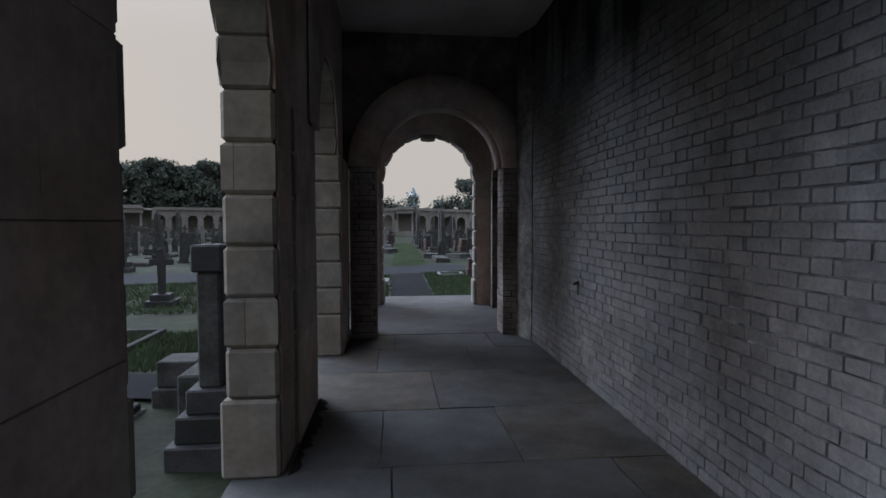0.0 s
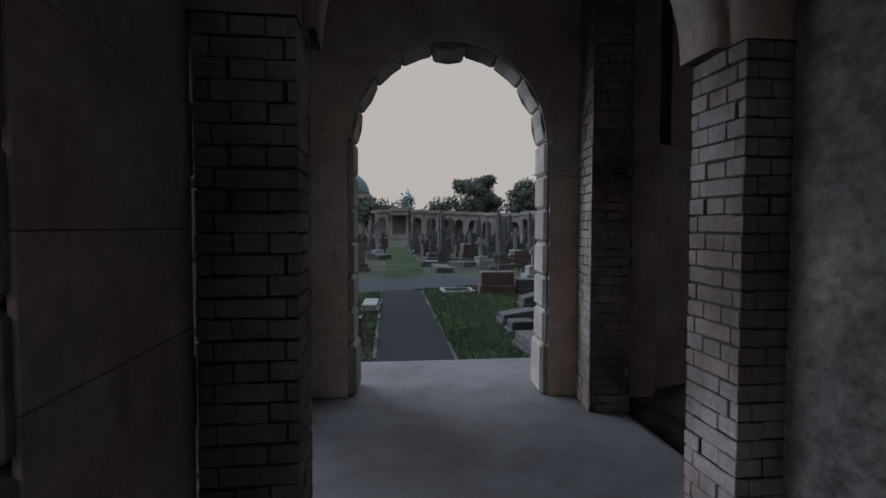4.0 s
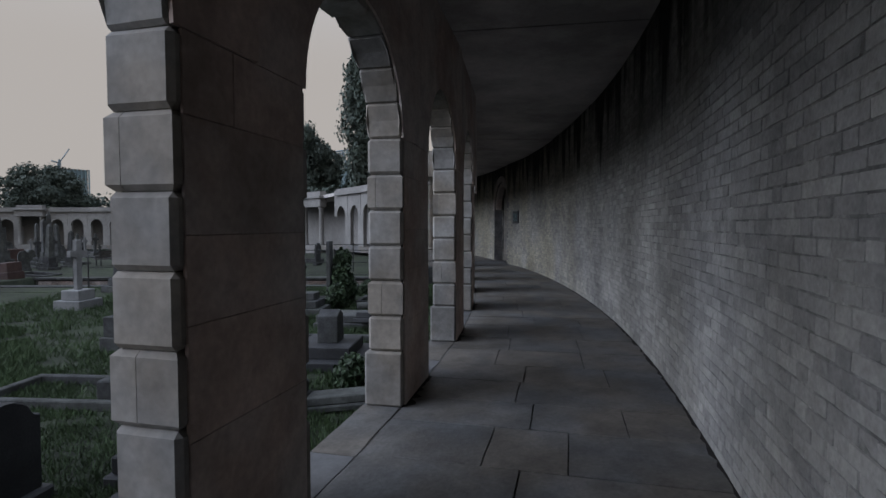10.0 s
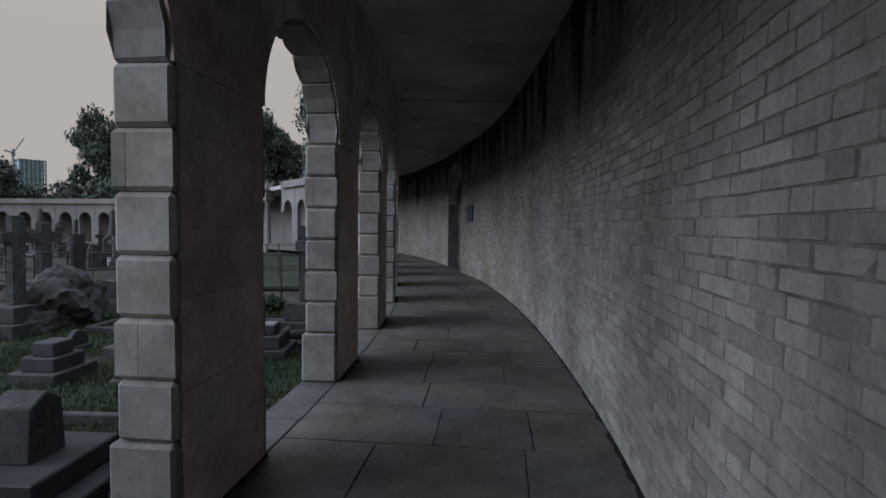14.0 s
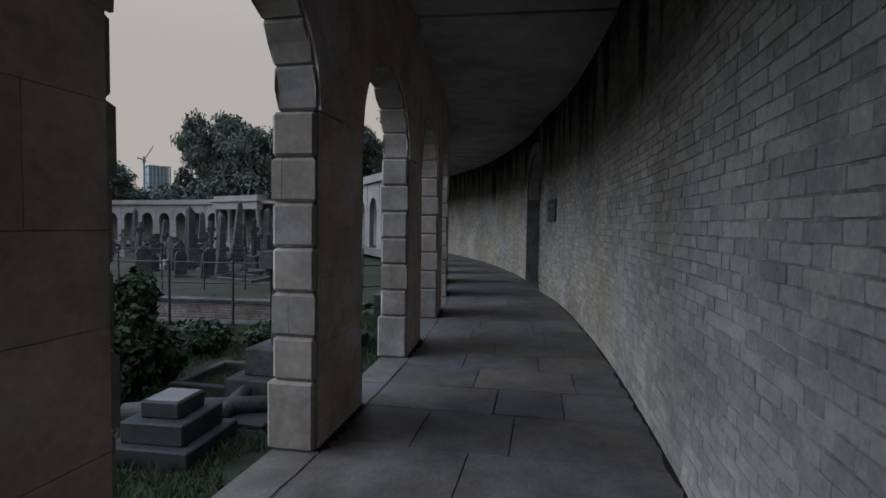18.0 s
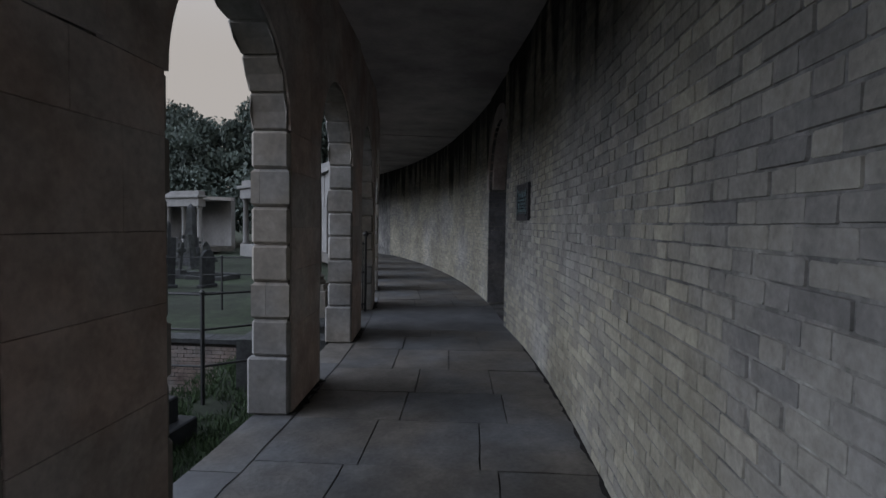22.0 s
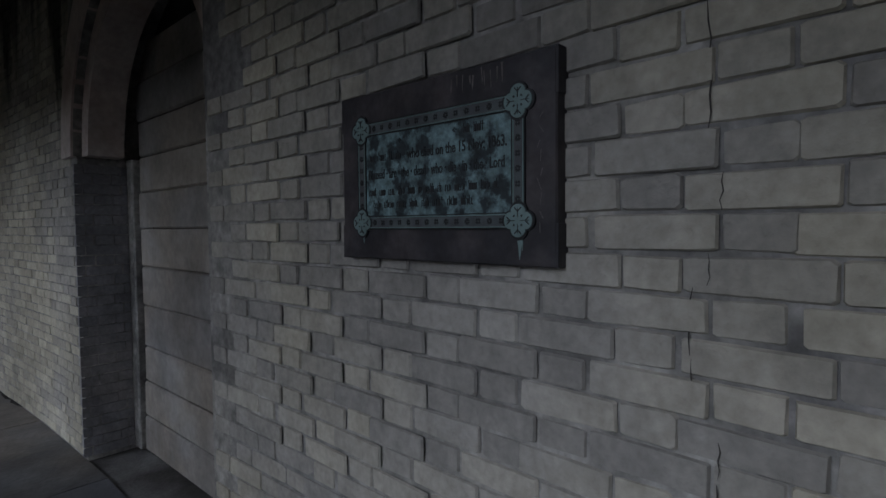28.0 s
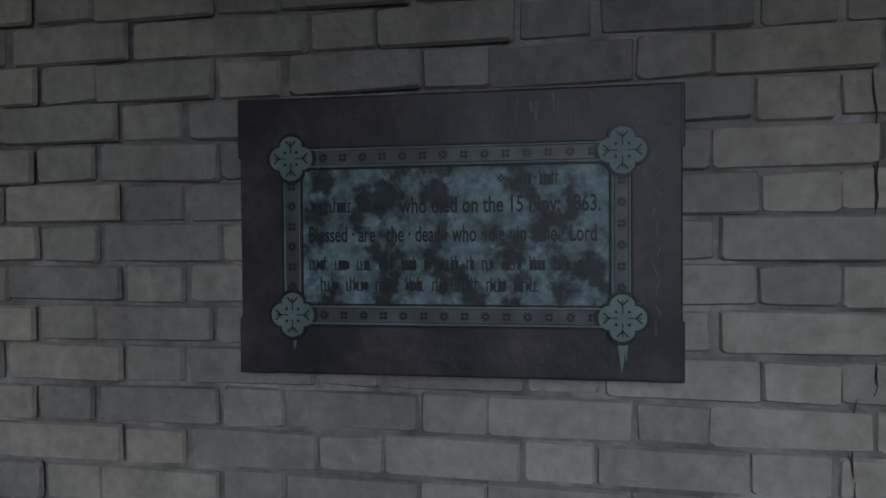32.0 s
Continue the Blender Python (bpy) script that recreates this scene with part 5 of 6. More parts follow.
headstone(at(7.1, 21.45, 48), 0.45, 0.62, "round", M_GRAVE, "small rounded grey headstone", False)
cross(at(7.1, 28.4, 40), ((0.9, 0.8, 0.3), (0.62, 0.55, 0.28)), 0.17, 1.42, 0.62, 1.02, M_MARBLE, "pale marble cross on a stepped base", 0.13)
headstone(at(12.0, 30.2, 40), 0.45, 2.0, "flat", M_GRAVE, "tall grey pillar stone")
cross(at(8.36, 24.3, 36), ((0.95, 0.85, 0.22), (0.66, 0.58, 0.22), (0.44, 0.38, 0.12)), 0.21, 1.42, 0.56, 1.02, M_GRAVE, "grey stone cross on three steps", 0.16, 0.16)
cross(at(9.46, 29.1, 36), ((1.3, 1.2, 0.4), (0.9, 0.8, 0.3)), 0.34, 2.3, 1.05, 1.72, M_GRAVE, "tall broad-armed grey stone cross", 0.25, 0.3)
cross(at(10.14, 26.5, 36), ((1.25, 1.1, 0.32), (0.9, 0.8, 0.32)), 0.26, 1.82, 0.74, 1.38, M_GRAVE, "tall grey cross beside a rocky mound", 0.18, 0.2)
headstone(at(8.45, 20.0, 40), 0.76, 0.84, "shoulder", M_GRAVE, "broad rounded headstone in grass")
ledger(at(7.1, 16.66, 31, 0.0, (7, -5)), 1.02, 0.62, 0.32, M_GRAVE, "thick broken ledger slab lying tilted")
ledger(at(7.95, 16.2, 50, 0.02, (-4, 6)), 0.5, 0.9, 0.2, M_GRAVE, "low broken slab beside the arcade")
th = empty("stepped_pedestal", at(10.0, 22.3, 40), label="low stepped pedestal of dark granite", category="tomb")
stepped(th, ((0.86, 0.72, 0.2), (0.62, 0.52, 0.2), (0.4, 0.34, 0.2)), M_GRANITE)
th = empty("broken_cross", at(9.1, 18.35, 42), label="broken shaft on two broad dark steps", category="gravestone")
z = stepped(th, ((1.55, 1.4, 0.18), (1.05, 0.95, 0.2)), M_GRANITE)
bm = prism([(-0.21, z), (-0.17, z + 0.46), (0.0, z + 0.56), (0.17, z + 0.46), (0.21, z)], -0.19, 0.17)
bmesh.ops.bevel(bm, geom=list(bm.edges), offset=0.012, segments=1, affect="EDGES")
part("shaft_stump", rough(bm, 0.012), M_GRAVE, th)
ledger(at(11.28, 20.95, 42), 0.85, 1.4, 0.32, M_GRAVE, "grey polished flat slab tomb")
headstone(at(11.5, 23.5, 40), 0.5, 0.55, "flat", M_GRAVE, "low grey block headstone")
th = empty("stepped_pedestal", at(11.47, 23.15, 40), label="small stepped pedestal of grey stone", category="tomb")
stepped(th, ((0.95, 0.85, 0.2), (0.72, 0.6, 0.2), (0.45, 0.4, 0.2)), M_GRAVE)
ledger(at(12.6, 28.3, 40), 0.9, 0.6, 0.85, M_GRAVE, "square grey tomb chest")
ledger(at(11.35, 20.2, 40, -0.1, (0, 12)), 1.5, 0.35, 0.24, M_GRANITE, "dark stone beam fallen across a slab")
headstone(at(10.65, 24.0, 40), 0.40, 0.42, "round", M_GRANITE, "small dark rounded headstone")
th = empty("stepped_tomb", at(12.96, 21.47, 46, 0.10), label="stepped dark granite tomb with a polished top", category="tomb")
stepped(th, ((0.93, 0.91, 0.27), (0.72, 0.68, 0.22), (0.46, 0.42, 0.17)), M_GRANITE)
part("polished_top", box(-0.2, -0.18, 0.66, 0.2, 0.18, 0.666), M_MARBLE, th, "pale polished top panel")
th = empty("fallen_cross", at(13.35, 22.15, -28), label="fallen round-shafted stone cross lying on slabs", category="gravestone")
part("shaft", rough(tube([(-0.85, 0, 0.16), (0.0, 0.0, 0.19), (0.95, 0, 0.2)], 0.105, 10), 0.01), M_GRAVE, th, "", True)
part("cross_arm", rough(tube([(0.28, -0.42, 0.17), (0.42, 0.45, 0.22)], 0.09, 10), 0.01), M_GRAVE, th, "", True)
ledger(at(13.95, 21.75, 40), 0.7, 0.5, 0.12, M_GRANITE, "low dark slab under fallen stonework")
cross(at(11.6, 32.4, 40), ((0.9, 0.8, 0.3),), 0.34, 2.0, 1.2, 1.55, M_GRAVE, "large rugged stone cross", 0.22, 0.3)
cross(at(14.60, 22.72, 42), ((1.35, 1.05, 0.34), (0.95, 0.72, 0.36)), 0.36, 1.62, 0.98, 1.20, M_GRAVE, "massive rough-hewn stone cross on two steps", 0.26, 0.22)
th = empty("small_obelisk", at(15.5, 24.1, 42), label="small truncated obelisk on a square base", category="gravestone")
stepped(th, ((0.5, 0.5, 0.2), (0.36, 0.36, 0.12)), M_GRANITE)
bm = lathe([(0.1, 0.31), (0.055, 0.52)], 4)
part("shaft", bm, M_GRANITE, th)
cross(at(16.38, 24.72, 42), ((0.95, 0.8, 0.25), (0.66, 0.55, 0.27)), 0.19, 1.22, 0.58, 0.90, M_GRANITE, "dark granite cross on two steps beside the railing", 0.14, 0.14)
kerb_set(at(5.6, 19.0, 42), 1.2, 2.4, M_GRAVE, "low stone kerb round a grassy grave")
kerb_set(at(9.7, 19.4, 42), 1.0, 2.1, M_GRAVE, "low stone kerb round a grassy grave")
kerb_set(at(14.1, 23.5, 42), 1.3, 1.2, M_GRAVE, "low stone kerb round a grassy grave")
kerb_set(at(12.2, 25.3, 42), 1.1, 2.0, M_GRAVE, "low stone kerb round a grassy grave")
kerb_set(at(7.3, 19.9, 42), 1.0, 2.0, M_GRAVE, "low stone kerb round a grassy grave")

# beside the path
ledger(at(2.22, 24.77, 8), 1.15, 0.5, 0.82, M_RED, "block tomb of dull red granite")
ledger(at(3.34, 24.89, 8), 0.8, 0.7, 0.55, M_GRANITE, "dark low tomb block")
cross(at(4.27, 29.59, 12), ((0.95, 0.85, 0.3), (0.65, 0.55, 0.35)), 0.2, 0.85, 0.42, 0.6, M_MARBLE, "small white marble monument on dark steps", 0.15)
headstone(at(-1.99, 19.63, 5), 0.66, 0.80, "shoulder", M_GRAVE, "mossy rounded headstone beside the path")
th = headstone(at(-1.53, 16.66, 6), 0.80, 0.56, "flat", M_RED, "low brown granite slab headstone with a pale top edge", False)
part("coping", box(-0.41, -0.065, 0.56, 0.41, 0.065, 0.585, 0.006), M_MARBLE, th, "pale stone top edge")
ledger(at(-2.85, 19.32, 5), 0.75, 1.6, 0.36, M_GRANITE, "coped dark granite tomb", True)
cross(at(-3.35, 21.79, 5), ((0.8, 0.7, 0.28), (0.56, 0.5, 0.26), (0.4, 0.36, 0.2)), 0.17, 0.5, 0.4, 0.34, M_GRANITE, "small dark cross on three steps", 0.13)
ledger(at(-1.68, 21.42, 5), 0.42, 1.3, 0.22, M_MARBLE, "pale flat marble grave slab")
th = ledger(at(2.60, 19.07, 8), 1.5, 0.55, 0.40, M_GRANITE, "dark coped tomb with a rounded top", True)
ledger(at(2.22, 17.96, 8), 0.55, 0.5, 0.32, M_GRANITE, "small dark stone block")
ledger(at(2.53, 16.10, 10), 1.0, 1.3, 0.34, M_GRAVE, "flat grey slab tomb beside the path")
ledger(at(3.15, 21.42, 8), 1.0, 0.6, 0.5, M_GRANITE, "dark chest tomb with a ridge", True)
ledger(at(2.29, 14.06, 10), 0.7, 0.8, 0.36, M_RED, "brown stone block beside the arch")
kerb_set(at(0.86, 25.26, 8), 1.15, 1.2, M_MARBLE, "pale stone kerb round a grassy grave", 0.14)
ledger(at(-0.96, 14.49, 6), 0.16, 1.1, 0.26, M_GRAVE, "worn kerbstone at the edge of the path")
ledger(at(-2.29, 14.12, 6), 0.7, 0.7, 0.5, M_GRANITE, "dark stone block in the grass")
# beside the straight arm
th = empty("stepped_pedestal", at(-1.26, 6.14, 7), label="dark stepped monument base beside the arcade", category="gravestone")
z = stepped(th, ((0.72, 0.72, 0.26), (0.58, 0.55, 0.26), (0.42, 0.38, 0.24)), M_GRANITE)
part("pillar", box(-0.11, -0.11, z, 0.11, 0.11, z + 1.15, 0.02), M_GRAVE, th)
part("pillar_cap", box(-0.15, -0.15, z + 1.15, 0.15, 0.15, z + 1.42, 0.02), M_GRANITE, th)
ledger(at(-2.43, 7.79, 7), 0.5, 0.5, 0.62, M_GRAVE, "square weathered stone block")
ledger(at(-2.99, 6.86, 7), 0.6, 0.9, 0.16, M_GRAVE, "low stone slab sunk in grass")
for x, y, s in ((-7.3, 15.9, 1.24), (-8.8, 15.4, 1.3), (-9.9, 15.9, 0.93)):
    cross(at(x, y, 10), ((0.6 * s, 0.55 * s, 0.2), (0.42 * s, 0.4 * s, 0.18)), 0.16, 1.05 * s, 0.52 * s, 0.74 * s, M_GRANITE, "dark granite cross on a low base", 0.12)
ledger(at(-9.19, 14.55, 10), 1.0, 0.6, 0.7, M_GRANITE, "dark square tomb chest")
headstone(at(-4.11, 12.57, 15), 0.62, 1.25, "round", M_GRAVE, "tall rounded headstone beside the portico")
kerb_set(at(-5.47, 10.96, 8), 1.2, 2.0, M_GRAVE, "low stone kerb round a grassy grave")
ledger(at(-6.71, 10.46, 8), 0.8, 1.8, 0.25, M_GRAVE, "flat grey slab tomb")

# rows of graves farther off
protos = [
    headstone(at(-30, 40), 0.6, 1.15, "round", M_GRAVE, "weathered rounded headstone among rows of graves"),
    headstone(at(-31, 40), 0.55, 1.3, "gothic", M_GRAVE, "weathered pointed headstone among rows of graves"),
    headstone(at(-32, 40), 0.62, 1.05, "shoulder", M_GRANITE, "dark shouldered headstone among rows of graves"),
    cross(at(-33, 40), ((0.75, 0.7, 0.25), (0.5, 0.45, 0.22)), 0.17, 1.3, 0.6, 0.92, M_GRAVE, "grey stone cross among rows of graves", 0.13),
    cross(at(-34, 40), ((0.8, 0.75, 0.28), (0.56, 0.5, 0.25)), 0.16, 1.15, 0.52, 0.82, M_MARBLE, "pale marble cross among rows of graves", 0.12),
    obelisk(at(-35, 40), 0.38, 2.0, M_GRAVE, "tapering grey obelisk among rows of graves"),
    ledger(at(-36, 40), 0.85, 1.7, 0.35, M_GRAVE, "grey ledger tomb among rows of graves"),
    kerb_set(at(-37, 40), 1.0, 2.0, M_GRAVE, "stone kerb round a grave"),
    ledger(at(-38, 40), 0.75, 0.6, 0.95, M_RED, "dull red granite tomb chest among rows of graves"),
    headstone(at(-39, 40), 0.42, 1.75, "flat", M_GRAVE, "tall narrow grey stone among rows of graves"),
]
for p in protos:
    tagged(p, group="rows of graves")
rng = random.Random(101)
walk_a, walk_b = Vector((-1.4, 30.0)), ring(76.5, 48).xy


def blocked(x, y):
    rr = math.hypot(x - CX, y - CY)
    if in_walk(x, y, -1.0, 5.0) or in_walk(x, y, 5.0, 8.8):
        return True
    if rr > 46.5 or 32.5 < rr < 37.6:
        return True
    d = walk_b - walk_a
    t = ((Vector((x, y)) - walk_a).dot(d)) / d.length_squared
    if 0 < t < 1.1 and (Vector((x, y)) - walk_a - d * t).length < 1.5:
        return True
    return rr > 32.5 and (x > -11 and y < 30.5 or (x > 4 and y < 31.5))


placed = 0
weights = (5, 4, 4, 7, 4, 6, 6, 6, 3, 3)
tries = 0
taken = []
while placed < 620 and tries < 16000:
    tries += 1
    rr = 44.5 * math.sqrt(rng.random())
    a = rng.uniform(-180, 180)
    x, y = CX + rr * math.cos(radians(a)), CY + rr * math.sin(radians(a))
    if y < 14 or blocked(x, y) or x < -75 or (x - CX) * 0.3 - (y - CY) > 40:
        continue
    # rows run across the view
    y = round(y / 1.9) * 1.9 + rng.uniform(-0.25, 0.25)
    if any(abs(x - q) < 0.95 and abs(y - w) < 1.0 for q, w in taken) or blocked(x, y):
        continue
    taken.append((x, y))
    s = rng.uniform(0.8, 1.25)
    k = rng.choices(range(10), weights)[0]
    copy_thing(protos[k], at(x, y, rng.uniform(-14, 14) + 8, 0.04, (rng.uniform(-4, 4), rng.uniform(-4, 4))) @ Matrix.Diagonal((s, s, s * rng.uniform(0.85, 1.2), 1)))
    placed += 1
# closer rows within the bend of the arcade
extra = 0
tries = 0
while extra < 170 and tries < 8000:
    tries += 1
    rr, a = rng.uniform(14, 46), rng.uniform(-42, 34)
    x, y = CX + rr * math.cos(radians(a)), CY + rr * math.sin(radians(a))
    if blocked(x, y) or any(abs(x - q) < 0.8 and abs(y - w) < 0.85 for q, w in taken):
        continue
    taken.append((x, y))
    s = rng.uniform(0.8, 1.3)
    copy_thing(protos[rng.choices(range(10), weights)[0]], at(x, y, rng.uniform(-14, 14) + 30, 0.04, (rng.uniform(-4, 4), rng.uniform(-4, 4))) @ Matrix.Diagonal((s, s, s * rng.uniform(0.85, 1.2), 1)))
    extra += 1
for n, p in enumerate(protos):
    p.matrix_world = at(-14.0 + 1.1 * n, 31.5 + (n % 3) * 1.7, 6)

# ---- bench, railings, gate ----
def bench(m, label):
    th = empty("park_bench", m, label=label, category="bench")
    for k in range(4):
        part("seat_slat", box(-0.75, -0.2 + k * 0.11, 0.42, 0.75, -0.11 + k * 0.11, 0.455, 0.006), M_WOOD, th)
    for k in range(3):
        part("back_slat", box(-0.75, 0.25, 0.55 + k * 0.13, 0.75, 0.285, 0.64 + k * 0.13, 0.006), M_WOOD, th)
    for x in (-0.68, 0.62):
        part("leg_frame", box(x, -0.2, 0, x + 0.06, -0.14, 0.42, 0.006), M_IRON, th)
        part("leg_frame", box(x, 0.24, 0, x + 0.06, 0.3, 0.92, 0.006), M_IRON, th)
        part("armrest", box(x, -0.2, 0.6, x + 0.06, 0.26, 0.64, 0.006), M_WOOD, th)
    return th


bench(at(3.6, 33.2, 20), "dark wooden park bench beside the road")
bench(at(11.8, 47.0, 200), "dark park bench among the graves")


def railing(points, label, h=1.42, rails=(0.42, 0.92, 1.40)):
    th = empty("iron_railing", label=label, category="railing", group="iron railings")
    for p in points:
        z = gz(p[0], p[1])
        part("post", tube([(p[0], p[1], z - 0.1), (p[0], p[1], z + h)], 0.028, 6), M_IRON, th)
        part("finial", lathe([(0.03, 0), (0.036, 0.03), (0.018, 0.06)], 8), M_IRON, th).matrix_world = Matrix.Translation((p[0], p[1], z + h - 0.02))
    for r in rails:
        part("rail", tube([(p[0], p[1], gz(p[0], p[1]) + r) for p in points], 0.016, 6), M_IRON, th)
    return th


railing([(18.5, 25.75)] + [sunk(p, -0.12) for p in (-0.69, 0.77, 2.22, 3.75, 5.25, 6.75, 8.25, 9.75)], "black iron railing of three bars along a sunken walk", 1.45, (0.49, 0.97, 1.43))
railing([(18.49 - 1.2 * k, 33.66 + 0.6 * k) for k in range(-2, 7)], "black iron railing along the far side of a sunken walk", 1.42, (0.48, 0.95, 1.4))
railing([(8.3, 33.6), (9.5, 33.3), (10.9, 32.6), (11.6, 34.0), (9.9, 35.2)], "black iron railing round a grave", 1.2, (0.4, 0.8, 1.18))
def sunk_box(p0, q0, z0, p1, q1, z1, bevel=0.0):
    """A box laid along the sunken walk."""
    pts = [sunk(p, q) for p, q in ((p0, q0), (p1, q0), (p1, q1), (p0, q1))]
    bm = bmesh.new()
    lo, hi = [bm.verts.new((x, y, z0)) for x, y in pts], [bm.verts.new((x, y, z1)) for x, y in pts]
    bm.faces.new(lo)
    bm.faces.new(hi)
    for k in range(4):
        bm.faces.new((lo[k], lo[(k + 1) % 4], hi[(k + 1) % 4], hi[k]))
    return bm


for q0, q1, c0, c1 in ((-0.05, 0.35, -0.1, 0.40), (3.30, 3.70, 3.24, 3.76)):
    tagged(part("retaining_wall", sunk_box(0.1, q0, -2.7, 16.0, q1, -0.80), M_MORTAR_DARK), "dark brick retaining wall of a sunken walk", "", "", "structure")
    k = 0
    while k < 16:
        tagged(part("coping_stone", sunk_box(0.1 + k, c0, -0.80, 1.085 + k, c1, -0.715), M_GRAVE), "", "", "", "structure")
        k += 1
v, fa, _ = brick_field(lambda s, o, z: Vector((*sunk(0.1 + s, 3.30 - o), z - 2.5)), 15.8, 0.0, 1.68, random.Random(71))
tagged(new("retaining_brickwork", mesh_from("retaining_brickwork", v, fa, M_BRICK_DUSKY)), "dark weathered bricks of a retaining wall", "brickwork", "", "stuff")
tagged(part("walk_floor", sunk_box(0.0, 0.3, -2.6, 16.2, 3.4, -2.44), M_PATH), "pale floor of the sunken walk", "", "", "structure")
for q0, q1 in ((-1.5, -0.1), (3.76, 5.3)):
    tagged(part("grass_verge", sunk_box(-0.2, q0, -1.2, 16.4, q1, -0.755), M_GRASS_GROUND), "grass verge beside the sunken walk", "", "", "structure")


def column(m, h, r, label, plinth=0.0):
    """A plain round column with moulded base and capital on a square pedestal."""
    th = empty("stone_column", m, label=label, category="column", group="columns of the porticoes")
    if plinth:
        part("pedestal", box(-r * 1.75, -r * 1.75, -plinth - 0.5, r * 1.75, r * 1.75, -0.1, 0.015), M_STONE, th)
        part("plinth", box(-r * 1.5, -r * 1.5, -0.1, r * 1.5, r * 1.5, 0.0, 0.01), M_STONE, th)
    prof = [(r * 1.42, 0.0), (r * 1.45, 0.03), (r * 1.42, 0.06), (r * 1.2, 0.075), (r * 1.22, 0.10), (r * 1.3, 0.12), (r * 1.2, 0.145), (r * 1.04, 0.16), (r, 0.2)]
    part("base_moulding", lathe(prof, 28), M_STONE, th, "", True)
    part("shaft", lathe([(r, 0.2), (r * 0.99, h * 0.35), (r * 0.87, h - 0.3)], 28, False), M_STONE, th, "", True)
    part("capital", lathe([(r * 0.87, h - 0.3), (r * 0.95, h - 0.29), (r * 0.95, h - 0.26), (r * 0.88, h - 0.25), (r * 0.9, h - 0.14), (r * 1.2, h - 0.08), (r * 1.2, h - 0.07)], 28), M_STONE, th, "", True)
    part("abacus", box(-r * 1.28, -r * 1.28, h - 0.07, r * 1.28, r * 1.28, h, 0.008), M_STONE, th)
    return th


COL_TOP = 3.55
for a in (-37.38, -35.85):
    column(Matrix.Translation(ring(a, 49.91, 0.52)) @ pose(0, 0, 0, 0, 0, a), COL_TOP - 0.52, 0.18, "pale stone column on a square pedestal before the arcade", 0.9)
arc_strip("portico_entablature", 49.6, R_OUT, COL_TOP, TOP, -38.0, -35.3, 0.6, M_STONE, "structure", "plain stone entablature over the columns")
arc_strip("portico_step", 49.3, R_OUT - 0.12, -1.0, -0.05, -38.2, -35.1, 0.6, M_GRAVE, "structure", "worn stone landing before the gate")
for u in (8.52, 10.72):
    column(ARM_M @ Matrix.Translation((-0.47, u, 0.51)), COL_TOP - 0.51, 0.195, "pale stone column on a square pedestal before the arcade", 0.7)
part("portico_entablature", box(-0.85, 8.0, COL_TOP, V_IN - T_PIER, 11.3, TOP, 0.02, ARM_M), M_STONE)
tagged(bpy.data.objects["portico_entablature.001"], "plain stone entablature over the columns", "", "", "structure")
step = part("portico_step", box(-1.0, 6.6, -0.9, V_IN - T_PIER - 0.03, 11.3, -0.06, 0.02, ARM_M), M_GRAVE)
tagged(step, "worn stone landing before the columns", "", "", "structure")

# gate leaf standing open in the opening by the doorway
g0 = ring(-35.72, R_IN - 0.14)
g1 = ring(-36.35, R_IN - 0.72)
gate_v = (g1 - g0).normalized()
gate = empty("iron_gate", Matrix.Translation(g0) @ pose(0, 0, 0, 0, 0, math.degrees(math.atan2(gate_v.y, gate_v.x))), label="narrow black iron gate leaf folded back", category="gate")
for k in range(3):
    part("bar", tube([(0.03 + k * 0.08, 0, 0.06), (0.03 + k * 0.115, 0, 1.28)], 0.011, 6), M_IRON, gate)
for z in (0.12, 0.7, 1.22):
    part("rail", box(0, -0.012, z, 0.21, 0.012, z + 0.03), M_IRON, gate)
part("hinge_post", tube([(-0.03, 0, 0.0), (-0.03, 0, 1.36)], 0.022, 8), M_IRON, gate)
part("post_ball", lathe([(0.015, 0), (0.045, 0.03), (0.05, 0.06), (0.04, 0.09), (0.012, 0.11)], 10), M_IRON, gate).matrix_local = Matrix.Translation((-0.03, 0, 1.35))


# ---- leaves: ivy, bushes, trees ----
def leaf_cloud(points, size, rng, mat, name, flat=0.0):
    """One mesh of many small leaf blades at points (position, outward direction)."""
    verts, faces = [], []
    for p, d in points:
        s = size * rng.uniform(0.6, 1.3)
        d = (Vector(d) + Vector((rng.uniform(-1, 1), rng.uniform(-1, 1), rng.uniform(-1, 1))) * 0.8).normalized()
        a = d.orthogonal().normalized()
        a.rotate(Matrix.Rotation(rng.uniform(0, 6.28), 3, d))
        b = d.cross(a)
        n = len(verts)
        p = Vector(p)
        verts += [p - a * s, p + b * s * 0.62 + d * s * 0.15, p + a * s * 1.1, p - b * s * 0.62 + d * s * 0.15]
        faces.append((n, n + 1, n + 2, n + 3))
    return mesh_from(name, verts, faces, mat)


def blob_points(centre, radii, n, rng):
    """Points near the skin of an uneven lump."""
    out = []
    c = Vector(centre)
    while len(out) < n:
        d = Vector((rng.gauss(0, 1), rng.gauss(0, 1), rng.gauss(0, 1))).normalized()
        k = 0.72 + 0.34 * noise.noise(d * 2.3 + c) + rng.uniform(-0.28, 0.2)
        out.append((c + Vector((d.x * radii[0], d.y * radii[1], d.z * radii[2])) * k, d))
    return out


